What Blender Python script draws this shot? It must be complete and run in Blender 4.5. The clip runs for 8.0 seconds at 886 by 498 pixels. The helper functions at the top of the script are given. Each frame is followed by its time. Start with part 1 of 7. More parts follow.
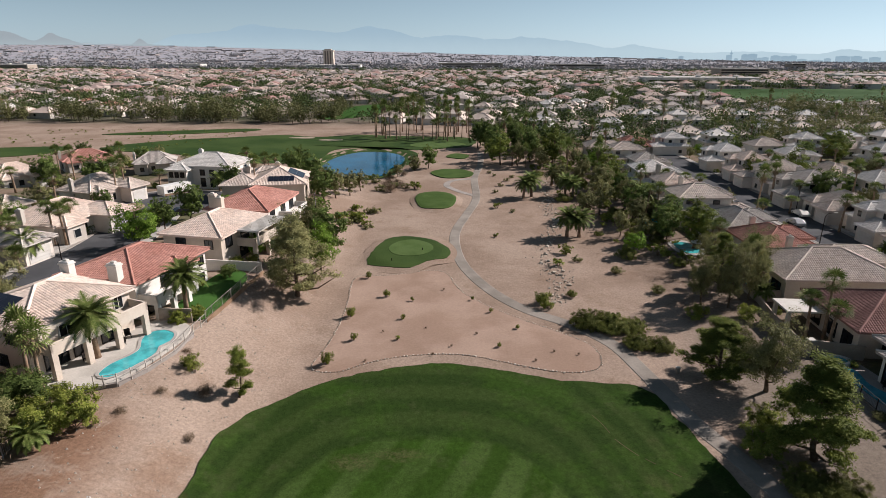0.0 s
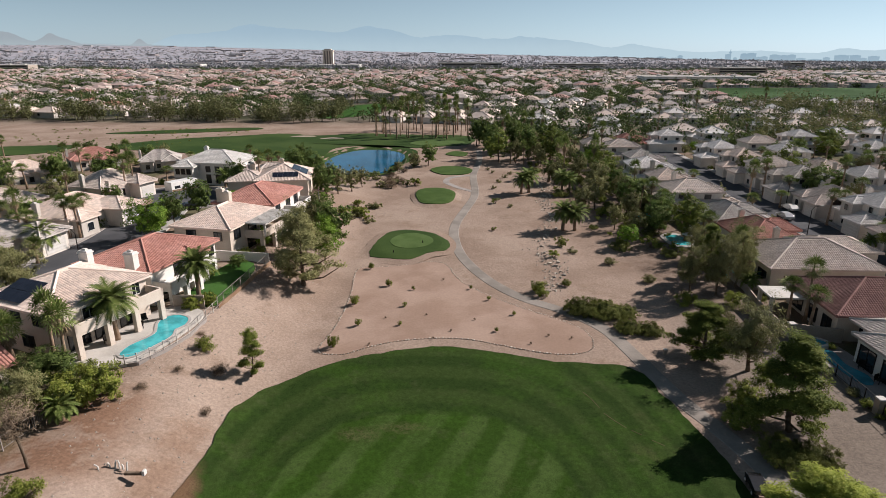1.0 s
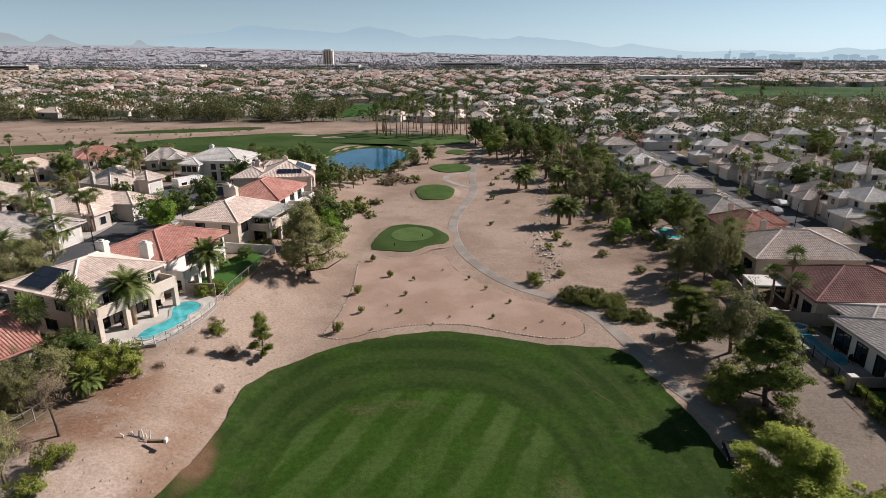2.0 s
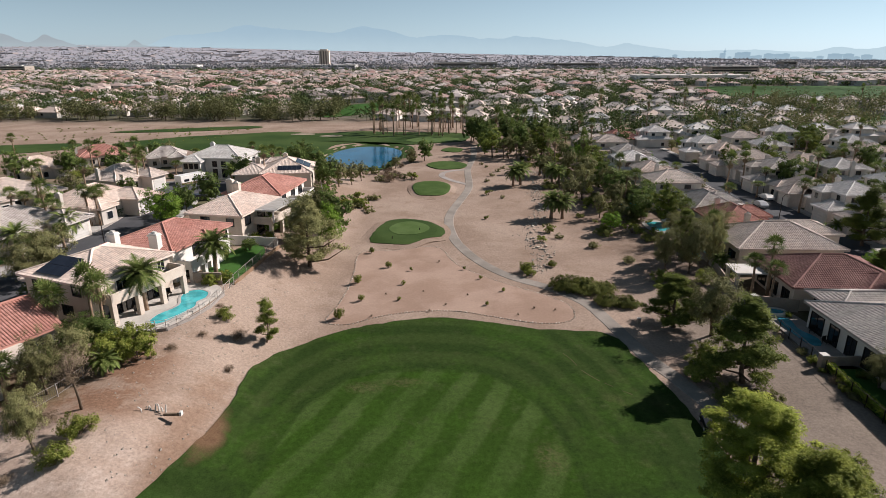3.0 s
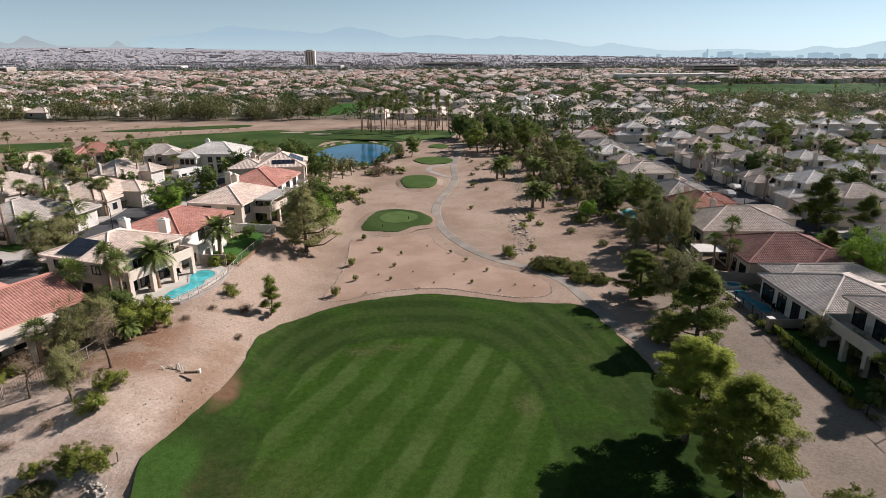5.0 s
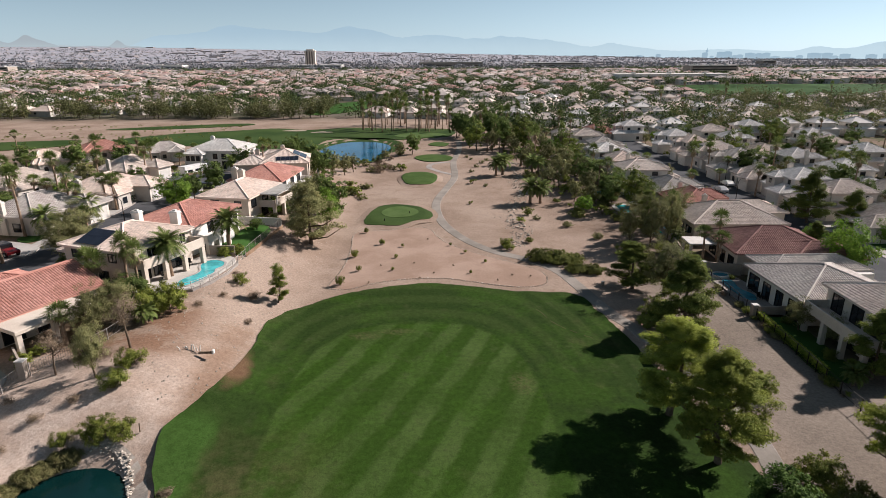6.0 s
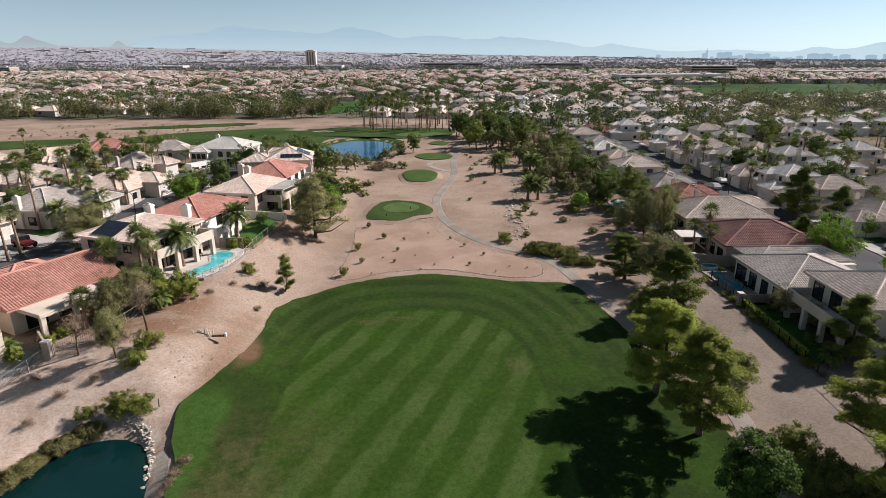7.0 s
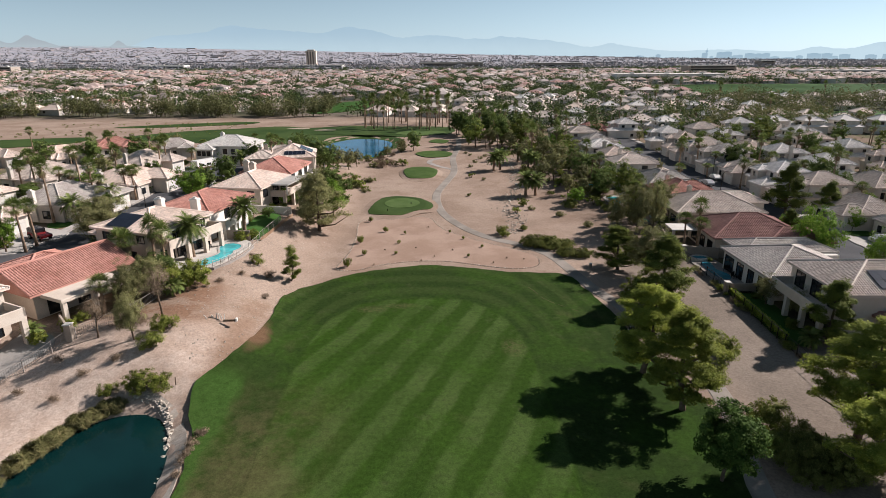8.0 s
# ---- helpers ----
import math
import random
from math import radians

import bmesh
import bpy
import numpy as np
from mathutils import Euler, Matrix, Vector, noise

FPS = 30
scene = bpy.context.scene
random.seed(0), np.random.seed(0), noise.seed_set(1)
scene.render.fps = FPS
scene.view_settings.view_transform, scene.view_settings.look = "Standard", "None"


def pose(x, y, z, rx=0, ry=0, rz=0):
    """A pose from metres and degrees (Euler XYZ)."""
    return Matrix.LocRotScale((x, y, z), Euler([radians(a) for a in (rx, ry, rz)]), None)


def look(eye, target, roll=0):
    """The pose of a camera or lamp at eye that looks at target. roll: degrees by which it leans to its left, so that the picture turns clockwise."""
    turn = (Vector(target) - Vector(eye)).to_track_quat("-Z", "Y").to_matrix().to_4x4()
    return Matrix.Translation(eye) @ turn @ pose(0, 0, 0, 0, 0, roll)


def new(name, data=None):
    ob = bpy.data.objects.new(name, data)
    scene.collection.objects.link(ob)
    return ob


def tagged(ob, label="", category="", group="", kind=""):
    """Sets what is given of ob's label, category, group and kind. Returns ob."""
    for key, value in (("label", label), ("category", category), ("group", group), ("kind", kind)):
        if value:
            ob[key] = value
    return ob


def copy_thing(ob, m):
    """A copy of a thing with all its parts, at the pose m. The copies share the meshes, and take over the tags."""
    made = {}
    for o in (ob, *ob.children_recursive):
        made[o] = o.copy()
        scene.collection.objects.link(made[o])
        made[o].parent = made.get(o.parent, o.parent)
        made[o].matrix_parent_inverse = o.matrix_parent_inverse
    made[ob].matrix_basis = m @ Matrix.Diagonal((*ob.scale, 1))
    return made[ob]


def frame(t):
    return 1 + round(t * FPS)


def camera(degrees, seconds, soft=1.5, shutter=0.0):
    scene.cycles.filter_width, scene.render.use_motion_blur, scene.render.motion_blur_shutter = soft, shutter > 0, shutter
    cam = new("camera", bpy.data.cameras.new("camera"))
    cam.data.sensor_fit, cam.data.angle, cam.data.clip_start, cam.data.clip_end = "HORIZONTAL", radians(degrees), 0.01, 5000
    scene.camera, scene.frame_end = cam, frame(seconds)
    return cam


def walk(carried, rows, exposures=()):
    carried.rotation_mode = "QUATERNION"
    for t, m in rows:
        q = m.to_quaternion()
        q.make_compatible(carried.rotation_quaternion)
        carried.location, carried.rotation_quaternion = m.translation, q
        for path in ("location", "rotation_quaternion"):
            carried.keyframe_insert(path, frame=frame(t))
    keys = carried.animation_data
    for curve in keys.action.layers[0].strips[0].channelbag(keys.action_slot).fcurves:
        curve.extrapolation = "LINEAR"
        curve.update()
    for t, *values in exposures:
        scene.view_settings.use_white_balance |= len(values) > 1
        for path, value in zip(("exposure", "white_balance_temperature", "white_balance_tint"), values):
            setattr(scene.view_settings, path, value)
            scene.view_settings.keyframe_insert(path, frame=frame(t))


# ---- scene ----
cam = camera(74.0, 8.0, 0.55)
PATH = [
    (0, (-0.829, 2.152, 33.521), (-0.829, 4.051, 32.894), 0.2),
    (0.5, (-0.82, 0.249, 33.458), (-0.82, 2.148, 32.83), 0.1),
    (1, (-0.827, -1.719, 33.431), (-0.826, 0.18, 32.803), 0.1),
    (1.5, (-0.766, -3.704, 33.396), (-0.766, -1.805, 32.769), 0.0),
    (3, (-0.613, -9.595, 33.272), (-0.601, -7.696, 32.644), -0.1),
    (3.5, (-0.676, -11.467, 33.182), (-0.64, -9.568, 32.554), -0.2),
    (4, (-0.64, -13.405, 33.076), (-0.587, -11.507, 32.449), -0.3),
    (4.5, (-0.664, -15.339, 33.05), (-0.61, -13.44, 32.423), -0.3),
    (5.8, (-0.814, -20.151, 32.857), (-0.76, -18.253, 32.228), -0.2),
    (6, (-0.865, -20.969, 32.862), (-0.81, -19.071, 32.234), -0.2),
    (6.5, (-0.943, -22.896, 32.797), (-0.887, -20.997, 32.17), -0.2),
    (7, (-0.929, -24.795, 32.732), (-0.875, -22.897, 32.106), -0.2),
    (7.5, (-0.99, -26.698, 32.716), (-0.934, -24.799, 32.089), -0.2),
    (8, (-0.999, -28.589, 32.673), (-0.945, -26.691, 32.046), -0.2),
]
walk(cam, [(t, look(eye, target, roll)) for t, eye, target, roll in PATH], ((0, 0.55), (3, 0.63), (8, 0.74)))
# ---------------------------------------------------------------- light
SUN_TO = Vector((0.74, 0.35, 0.548)).normalized()
world = bpy.data.worlds.new("sky")
scene.world = world
world.use_nodes = True
wn = world.node_tree
sky = wn.nodes.new("ShaderNodeTexSky")
sky.sky_type = "NISHITA"
sky.sun_disc = False
sky.sun_elevation = math.asin(SUN_TO.z)
sky.sun_rotation = math.atan2(SUN_TO.x, SUN_TO.y)
sky.altitude = 600
sky.air_density = 1.0
sky.dust_density = 0.15
sky.ozone_density = 1.5
# pale desert haze: the sky's own brightness, partly bleached
grey_sky = wn.nodes.new("ShaderNodeRGBToBW")
wn.links.new(sky.outputs[0], grey_sky.inputs[0])
pale = wn.nodes.new("ShaderNodeMix")
pale.data_type, pale.blend_type = "RGBA", "MULTIPLY"
pale.inputs[0].default_value = 1.0
pale.inputs[7].default_value = (0.72, 1.0, 1.27, 1)
wn.links.new(grey_sky.outputs[0], pale.inputs[6])
veil = wn.nodes.new("ShaderNodeMix")
veil.data_type = "RGBA"
veil.inputs[0].default_value = 0.72
wn.links.new(sky.outputs[0], veil.inputs[6])
wn.links.new(pale.outputs[2], veil.inputs[7])
wn.links.new(veil.outputs[2], wn.nodes["Background"].inputs[0])
wn.nodes["Background"].inputs[1].default_value = 0.054
sun = new("sun", bpy.data.lights.new("sun", "SUN"))
sun.data.energy = 5.0
sun.data.angle = radians(0.5)
sun.data.color = (1.0, 0.912, 0.885)
sun.rotation_euler = SUN_TO.to_track_quat("Z", "Y").to_euler()

# ---------------------------------------------------------------- materials
def nodes_of(name):
    m = bpy.data.materials.new(name)
    m.use_nodes = True
    nt = m.node_tree
    return m, nt, nt.nodes["Principled BSDF"]


def add(nt, kind, **values):
    n = nt.nodes.new(kind)
    for k, v in values.items():
        n.inputs[k].default_value = v
    return n


def noise_of(nt, vec, scale, detail=4, rough=0.6):
    n = add(nt, "ShaderNodeTexNoise", Scale=scale, Detail=detail, Roughness=rough)
    nt.links.new(vec, n.inputs["Vector"])
    return n.outputs["Fac"]


def ramp(nt, fac, a, b):
    n = add(nt, "ShaderNodeMapRange")
    n.interpolation_type = "SMOOTHSTEP"
    n.inputs["From Min"].default_value, n.inputs["From Max"].default_value = a, b
    nt.links.new(fac, n.inputs["Value"])
    return n.outputs["Result"]


def mix(nt, fac, a, b, mode="MIX"):
    n = nt.nodes.new("ShaderNodeMix")
    n.data_type, n.blend_type = "RGBA", mode
    for sock, v in ((n.inputs[0], fac), (n.inputs[6], a), (n.inputs[7], b)):
        if isinstance(v, (int, float)):
            sock.default_value = v
        elif isinstance(v, tuple):
            sock.default_value = (*v, 1)
        else:
            nt.links.new(v, sock)
    return n.outputs[2]


def calc(nt, op, a, b=0.0):
    n = nt.nodes.new("ShaderNodeMath")
    n.operation = op
    for sock, v in ((n.inputs[0], a), (n.inputs[1], b)):
        if isinstance(v, (int, float)):
            sock.default_value = v
        else:
            nt.links.new(v, sock)
    return n.outputs[0]


def grey(nt, v):
    n = nt.nodes.new("ShaderNodeCombineColor")
    for i in range(3):
        nt.links.new(v, n.inputs[i])
    return n.outputs[0]


def place_of(nt, local=False):
    if local:
        return nt.nodes.new("ShaderNodeTexCoord").outputs["Object"]
    return nt.nodes.new("ShaderNodeNewGeometry").outputs["Position"]


def bump(nt, bsdf, height, strength, dist=0.05):
    n = add(nt, "ShaderNodeBump", Strength=strength, Distance=dist)
    nt.links.new(height, n.inputs["Height"])
    nt.links.new(n.outputs[0], bsdf.inputs["Normal"])


def surface(name, c1, c2, big=0.3, small=6.0, rough=0.85, relief=0.3, local=True, rnd=0.0, island=0.0, spread=(0.35, 0.65), grain=0.25, metal=0.0, spec=0.06):
    """Two-scale mottled surface; rnd varies it by object, island by loose piece."""
    m, nt, b = nodes_of(name)
    p = place_of(nt, local)
    col = mix(nt, ramp(nt, noise_of(nt, p, big), *spread), c1, c2)
    fine = noise_of(nt, p, small, 6, 0.7)
    shade = calc(nt, "ADD", calc(nt, "MULTIPLY", fine, grain * 2), 1 - grain)
    if rnd:
        r = nt.nodes.new("ShaderNodeObjectInfo").outputs["Random"]
        shade = calc(nt, "MULTIPLY", shade, calc(nt, "ADD", calc(nt, "MULTIPLY", r, rnd * 2), 1 - rnd))
    if island:
        r = nt.nodes.new("ShaderNodeNewGeometry").outputs["Random Per Island"]
        shade = calc(nt, "MULTIPLY", shade, calc(nt, "ADD", calc(nt, "MULTIPLY", r, island * 2), 1 - island))
    nt.links.new(mix(nt, 1.0, col, grey(nt, shade), "MULTIPLY"), b.inputs["Base Color"])
    b.inputs["Roughness"].default_value = rough
    b.inputs["Metallic"].default_value = metal
    b.inputs["Specular IOR Level"].default_value = spec
    if relief:
        bump(nt, b, fine, relief)
    return m


def leaf_material(name, c1, c2, c3, glow=0.24, big=0.9):
    """Foliage: hue varies from leaf to leaf, from clump to clump and from plant to plant."""
    m, nt, b = nodes_of(name)
    p = place_of(nt, True)
    r = nt.nodes.new("ShaderNodeNewGeometry").outputs["Random Per Island"]
    o = nt.nodes.new("ShaderNodeObjectInfo").outputs["Random"]
    col = mix(nt, ramp(nt, noise_of(nt, p, big, 3), 0.38, 0.62), tuple(c * 0.85 for c in c1), tuple(c * 1.08 for c in c2))
    col = mix(nt, ramp(nt, r, 0.6, 1.0), col, c3)
    tone = calc(nt, "ADD", calc(nt, "MULTIPLY", o, 0.5), 0.75)
    col = mix(nt, 1.0, col, grey(nt, tone), "MULTIPLY")
    nt.links.new(col, b.inputs["Base Color"])
    b.inputs["Roughness"].default_value = 0.6
    b.inputs["Specular IOR Level"].default_value = 0.05
    t = nt.nodes.new("ShaderNodeBsdfTranslucent")
    nt.links.new(col, t.inputs[0])
    mx = nt.nodes.new("ShaderNodeMixShader")
    mx.inputs[0].default_value = glow
    nt.links.new(b.outputs[0], mx.inputs[1])
    nt.links.new(t.outputs[0], mx.inputs[2])
    nt.links.new(mx.outputs[0], nt.nodes["Material Output"].inputs[0])
    return m


def xy_of(nt):
    s = nt.nodes.new("ShaderNodeSeparateXYZ")
    nt.links.new(place_of(nt), s.inputs[0])
    return s.outputs[0], s.outputs[1]


def ground_material():
    m, nt, b = nodes_of("desert_ground")
    p = place_of(nt)
    x, y = xy_of(nt)
    broad = ramp(nt, noise_of(nt, p, 0.055, 5), 0.35, 0.66)
    col = mix(nt, broad, (0.228, 0.166, 0.127), (0.307, 0.236, 0.187))
    col = mix(nt, calc(nt, "MULTIPLY", ramp(nt, noise_of(nt, p, 0.16, 6, 0.7), 0.52, 0.70), 0.62), col, (0.190, 0.130, 0.092))
    # greyer gravel beside the lots on the sunny side
    side = calc(nt, "MULTIPLY", ramp(nt, calc(nt, "SUBTRACT", x, calc(nt, "MULTIPLY", ramp(nt, y, 62.0, 85.0), 9.0)), 25.0, 33.0), 0.92)
    col = mix(nt, side, col, mix(nt, broad, (0.162, 0.134, 0.110), (0.212, 0.176, 0.146)))
    # red-brown litter under the trees of the slope
    litter = calc(nt, "MULTIPLY", calc(nt, "MULTIPLY", ramp(nt, x, -25.0, -30.0), ramp(nt, y, 32.0, 36.0)), ramp(nt, y, 49.0, 44.0))
    litter = calc(nt, "MULTIPLY", litter, ramp(nt, noise_of(nt, p, 0.22, 5, 0.7), 0.36, 0.52))
    col = mix(nt, calc(nt, "MULTIPLY", litter, 0.85), col, (0.165, 0.093, 0.058))
    # bleached open sand between the yards and the pond
    slope = calc(nt, "MULTIPLY", ramp(nt, x, -22.0, -27.0), ramp(nt, y, 36.0, 28.0))
    col = mix(nt, calc(nt, "MULTIPLY", slope, 0.75), col, mix(nt, ramp(nt, noise_of(nt, p, 0.3, 5, 0.7), 0.38, 0.62), (0.50, 0.405, 0.34), (0.40, 0.305, 0.245)))
    # trampled reddish earth beside the fairway
    worn = calc(nt, "MULTIPLY", ramp(nt, calc(nt, "ABSOLUTE", calc(nt, "ADD", x, 23.4)), 4.5, 0.2), calc(nt, "MULTIPLY", ramp(nt, y, 14.0, 24.0), ramp(nt, y, 50.0, 42.0)))
    worn = ramp(nt, calc(nt, "ADD", calc(nt, "MULTIPLY", worn, 0.6), noise_of(nt, p, 0.35, 6, 0.75)), 0.7, 1.2)
    col = mix(nt, calc(nt, "MULTIPLY", worn, 0.7), col, (0.19, 0.118, 0.078))
    # red-brown litter under the scrub beside the wash
    scrub = calc(nt, "MULTIPLY", calc(nt, "MULTIPLY", ramp(nt, calc(nt, "ADD", x, calc(nt, "MULTIPLY", noise_of(nt, p, 0.12, 4), 8.0)), 33.0, 38.0), ramp(nt, y, 60.0, 72.0)), ramp(nt, y, 260.0, 230.0))
    col = mix(nt, calc(nt, "MULTIPLY", scrub, 0.7), col, mix(nt, ramp(nt, noise_of(nt, p, 0.5, 5, 0.7), 0.4, 0.6), (0.125, 0.088, 0.065), (0.20, 0.150, 0.118)))
    # planted lots among the houses behind the slope
    lots = calc(nt, "MULTIPLY", ramp(nt, x, -33.0, -37.0), calc(nt, "MULTIPLY", ramp(nt, y, 33.0, 38.0), ramp(nt, y, 192.0, 182.0)))
    lotcol = mix(nt, ramp(nt, noise_of(nt, p, 0.12, 3), 0.42, 0.6), (0.178, 0.131, 0.097), (0.069, 0.076, 0.035))
    col = mix(nt, calc(nt, "MULTIPLY", lots, 0.8), col, lotcol)
    lots2 = calc(nt, "MULTIPLY", ramp(nt, x, 44.0, 47.0), 0.8)
    col = mix(nt, lots2, col, lotcol)
    # the city far out: pavement, gardens and earth in patches
    city = mix(nt, ramp(nt, noise_of(nt, p, 0.02, 5, 0.75), 0.42, 0.58), (0.137, 0.113, 0.093), (0.062, 0.069, 0.041))
    city = mix(nt, ramp(nt, noise_of(nt, p, 0.006, 4, 0.7), 0.5, 0.7), city, (0.206, 0.172, 0.144))
    col = mix(nt, ramp(nt, y, 285.0, 330.0), col, city)
    # farther out the floor pales and turns bluish: distance haze put into its colour
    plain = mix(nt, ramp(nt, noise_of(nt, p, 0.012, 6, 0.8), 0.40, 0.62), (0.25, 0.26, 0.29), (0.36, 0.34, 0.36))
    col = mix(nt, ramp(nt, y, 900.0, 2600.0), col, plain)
    fine = noise_of(nt, p, 3.5, 8, 0.75)
    speck = ramp(nt, noise_of(nt, p, 2.3, 7, 0.85), 0.56, 0.68)
    col = mix(nt, calc(nt, "MULTIPLY", speck, 0.42), col, (0.165, 0.124, 0.09))
    pale = ramp(nt, noise_of(nt, p, 0.8, 7, 0.8), 0.60, 0.70)
    pale = calc(nt, "MULTIPLY", pale, calc(nt, "SUBTRACT", 1.0, side))
    col = mix(nt, calc(nt, "MULTIPLY", pale, 0.35), col, (0.453, 0.385, 0.316))
    col = mix(nt, 1.0, col, grey(nt, calc(nt, "ADD", calc(nt, "MULTIPLY", fine, 1.5), 0.25)), "MULTIPLY")
    nt.links.new(col, b.inputs["Base Color"])
    b.inputs["Roughness"].default_value = 0.95
    b.inputs["Specular IOR Level"].default_value = 0.02
    bump(nt, b, calc(nt, "ADD", calc(nt, "MULTIPLY", fine, 0.35), noise_of(nt, p, 0.35, 7, 0.7)), 0.45, 0.25)
    return m


def fairway_material():
    m, nt, b = nodes_of("mown_fairway")
    p = place_of(nt)
    x, y = xy_of(nt)
    warp = calc(nt, "MULTIPLY", noise_of(nt, p, 0.12, 4), 2.4)
    across = calc(nt, "ADD", calc(nt, "SUBTRACT", calc(nt, "MULTIPLY", x, 0.915), calc(nt, "MULTIPLY", y, 0.404)), warp)
    stripe = ramp(nt, calc(nt, "SINE", calc(nt, "MULTIPLY", across, 2 * math.pi / 4.1)), -0.55, 0.55)
    dx = calc(nt, "ABSOLUTE", calc(nt, "DIVIDE", calc(nt, "ADD", x, 2.4), 13.4))
    dy = calc(nt, "DIVIDE", calc(nt, "MAXIMUM", calc(nt, "SUBTRACT", y, 22.0), 0.0), 26.0)
    r = calc(nt, "POWER", calc(nt, "ADD", calc(nt, "POWER", dx, 3.0), calc(nt, "POWER", dy, 3.0)), 1 / 3)
    r = calc(nt, "ADD", r, calc(nt, "MULTIPLY", noise_of(nt, p, 0.2, 3), 0.08))
    rim = ramp(nt, r, 1.035, 1.06)
    ring = calc(nt, "MULTIPLY", ramp(nt, calc(nt, "SINE", calc(nt, "MULTIPLY", r, 34.0)), -0.6, 0.6), ramp(nt, y, 28.0, 42.0))
    inner = mix(nt, calc(nt, "MULTIPLY", stripe, ramp(nt, noise_of(nt, p, 0.07, 3), 0.25, 0.7)), (0.026, 0.053, 0.009), (0.058, 0.091, 0.025))
    outer = mix(nt, calc(nt, "MULTIPLY", ring, 0.55), (0.022, 0.040, 0.010), (0.040, 0.062, 0.017))
    col = mix(nt, rim, inner, outer)
    col = mix(nt, calc(nt, "MULTIPLY", ramp(nt, noise_of(nt, p, 0.10, 5, 0.65), 0.46, 0.62), 0.42), col, (0.034, 0.075, 0.010))
    col = mix(nt, calc(nt, "MULTIPLY", ramp(nt, noise_of(nt, p, 0.075, 6, 0.7), 0.56, 0.72), 0.42), col, (0.075, 0.070, 0.032))
    col = mix(nt, calc(nt, "MULTIPLY", ramp(nt, noise_of(nt, p, 0.35, 5, 0.7), 0.55, 0.7), 0.35), col, (0.058, 0.069, 0.028))
    # tired brown turf towards the pond, a watered strip along the edge, and a bare spot
    frayed = noise_of(nt, p, 0.4, 5, 0.7)
    tired = calc(nt, "MULTIPLY", calc(nt, "MULTIPLY", ramp(nt, x, -6.0, -17.0), ramp(nt, y, 30.0, 16.0)), ramp(nt, noise_of(nt, p, 0.16, 5, 0.7), 0.36, 0.62))
    col = mix(nt, calc(nt, "MULTIPLY", tired, 0.75), col, (0.088, 0.080, 0.036))
    strip = calc(nt, "MULTIPLY", ramp(nt, calc(nt, "ADD", x, calc(nt, "MULTIPLY", frayed, 3.0)), -18.2, -19.2), ramp(nt, calc(nt, "ADD", y, calc(nt, "MULTIPLY", frayed, 4.0)), 31.0, 27.0))
    col = mix(nt, calc(nt, "MULTIPLY", strip, 0.85), col, (0.042, 0.086, 0.018))
    bx = calc(nt, "DIVIDE", calc(nt, "ADD", x, 21.4), 1.7)
    by = calc(nt, "DIVIDE", calc(nt, "SUBTRACT", y, 35.5), 3.8)
    spot = calc(nt, "ADD", calc(nt, "ADD", calc(nt, "MULTIPLY", bx, bx), calc(nt, "MULTIPLY", by, by)), calc(nt, "MULTIPLY", frayed, 2.2))
    col = mix(nt, calc(nt, "MULTIPLY", ramp(nt, spot, 2.4, 1.1), 0.9), col, (0.140, 0.082, 0.050))
    # two scuffed pale patches near the top of the mown oval
    for px, py, rx, ry in ((-8.6, 44.6, 2.3, 1.3), (-4.6, 45.6, 2.6, 1.0), (9.0, 33.0, 1.6, 2.6)):
        ax = calc(nt, "DIVIDE", calc(nt, "SUBTRACT", x, px), rx)
        ay = calc(nt, "DIVIDE", calc(nt, "SUBTRACT", y, py), ry)
        scuff = calc(nt, "ADD", calc(nt, "ADD", calc(nt, "MULTIPLY", ax, ax), calc(nt, "MULTIPLY", ay, ay)), calc(nt, "MULTIPLY", noise_of(nt, p, 0.9, 6, 0.75), 1.6))
        col = mix(nt, calc(nt, "MULTIPLY", calc(nt, "MULTIPLY", ramp(nt, scuff, 2.2, 0.5), ramp(nt, noise_of(nt, p, 2.5, 6, 0.8), 0.35, 0.65)), 0.62), col, (0.105, 0.088, 0.046))
    line = ramp(nt, calc(nt, "ABSOLUTE", calc(nt, "SUBTRACT", r, 1.04)), 0.014, 0.0)
    col = mix(nt, calc(nt, "MULTIPLY", line, 0.22), col, (0.014, 0.021, 0.008))
    fine = calc(nt, "ADD", calc(nt, "MULTIPLY", noise_of(nt, p, 9.0, 6, 0.8), 0.6), calc(nt, "MULTIPLY", noise_of(nt, p, 1.6, 6, 0.75), 0.4))
    col = mix(nt, 1.0, col, grey(nt, calc(nt, "ADD", calc(nt, "MULTIPLY", fine, 3.0), -0.58)), "MULTIPLY")
    nt.links.new(col, b.inputs["Base Color"])
    b.inputs["Roughness"].default_value = 0.9
    b.inputs["Specular IOR Level"].default_value = 0.02
    bump(nt, b, fine, 0.5, 0.1)
    return m


def water_material(name, tone, rough=0.05, ripple=0.15, spread=0.1):
    m, nt, b = nodes_of(name)
    p = place_of(nt)
    col = mix(nt, ramp(nt, noise_of(nt, p, spread, 4), 0.35, 0.65), tone, tuple(c * 1.7 for c in tone))
    nt.links.new(col, b.inputs["Base Color"])
    b.inputs["Roughness"].default_value = rough
    b.inputs["IOR"].default_value = 1.33
    bump(nt, b, noise_of(nt, p, 2.2, 4), ripple, 0.05)
    return m


def glass_material():
    m, nt, b = nodes_of("dark_window_glass")
    b.inputs["Base Color"].default_value = (0.015, 0.018, 0.022, 1)
    b.inputs["Roughness"].default_value = 0.06
    b.inputs["Specular IOR Level"].default_value = 0.6
    return m


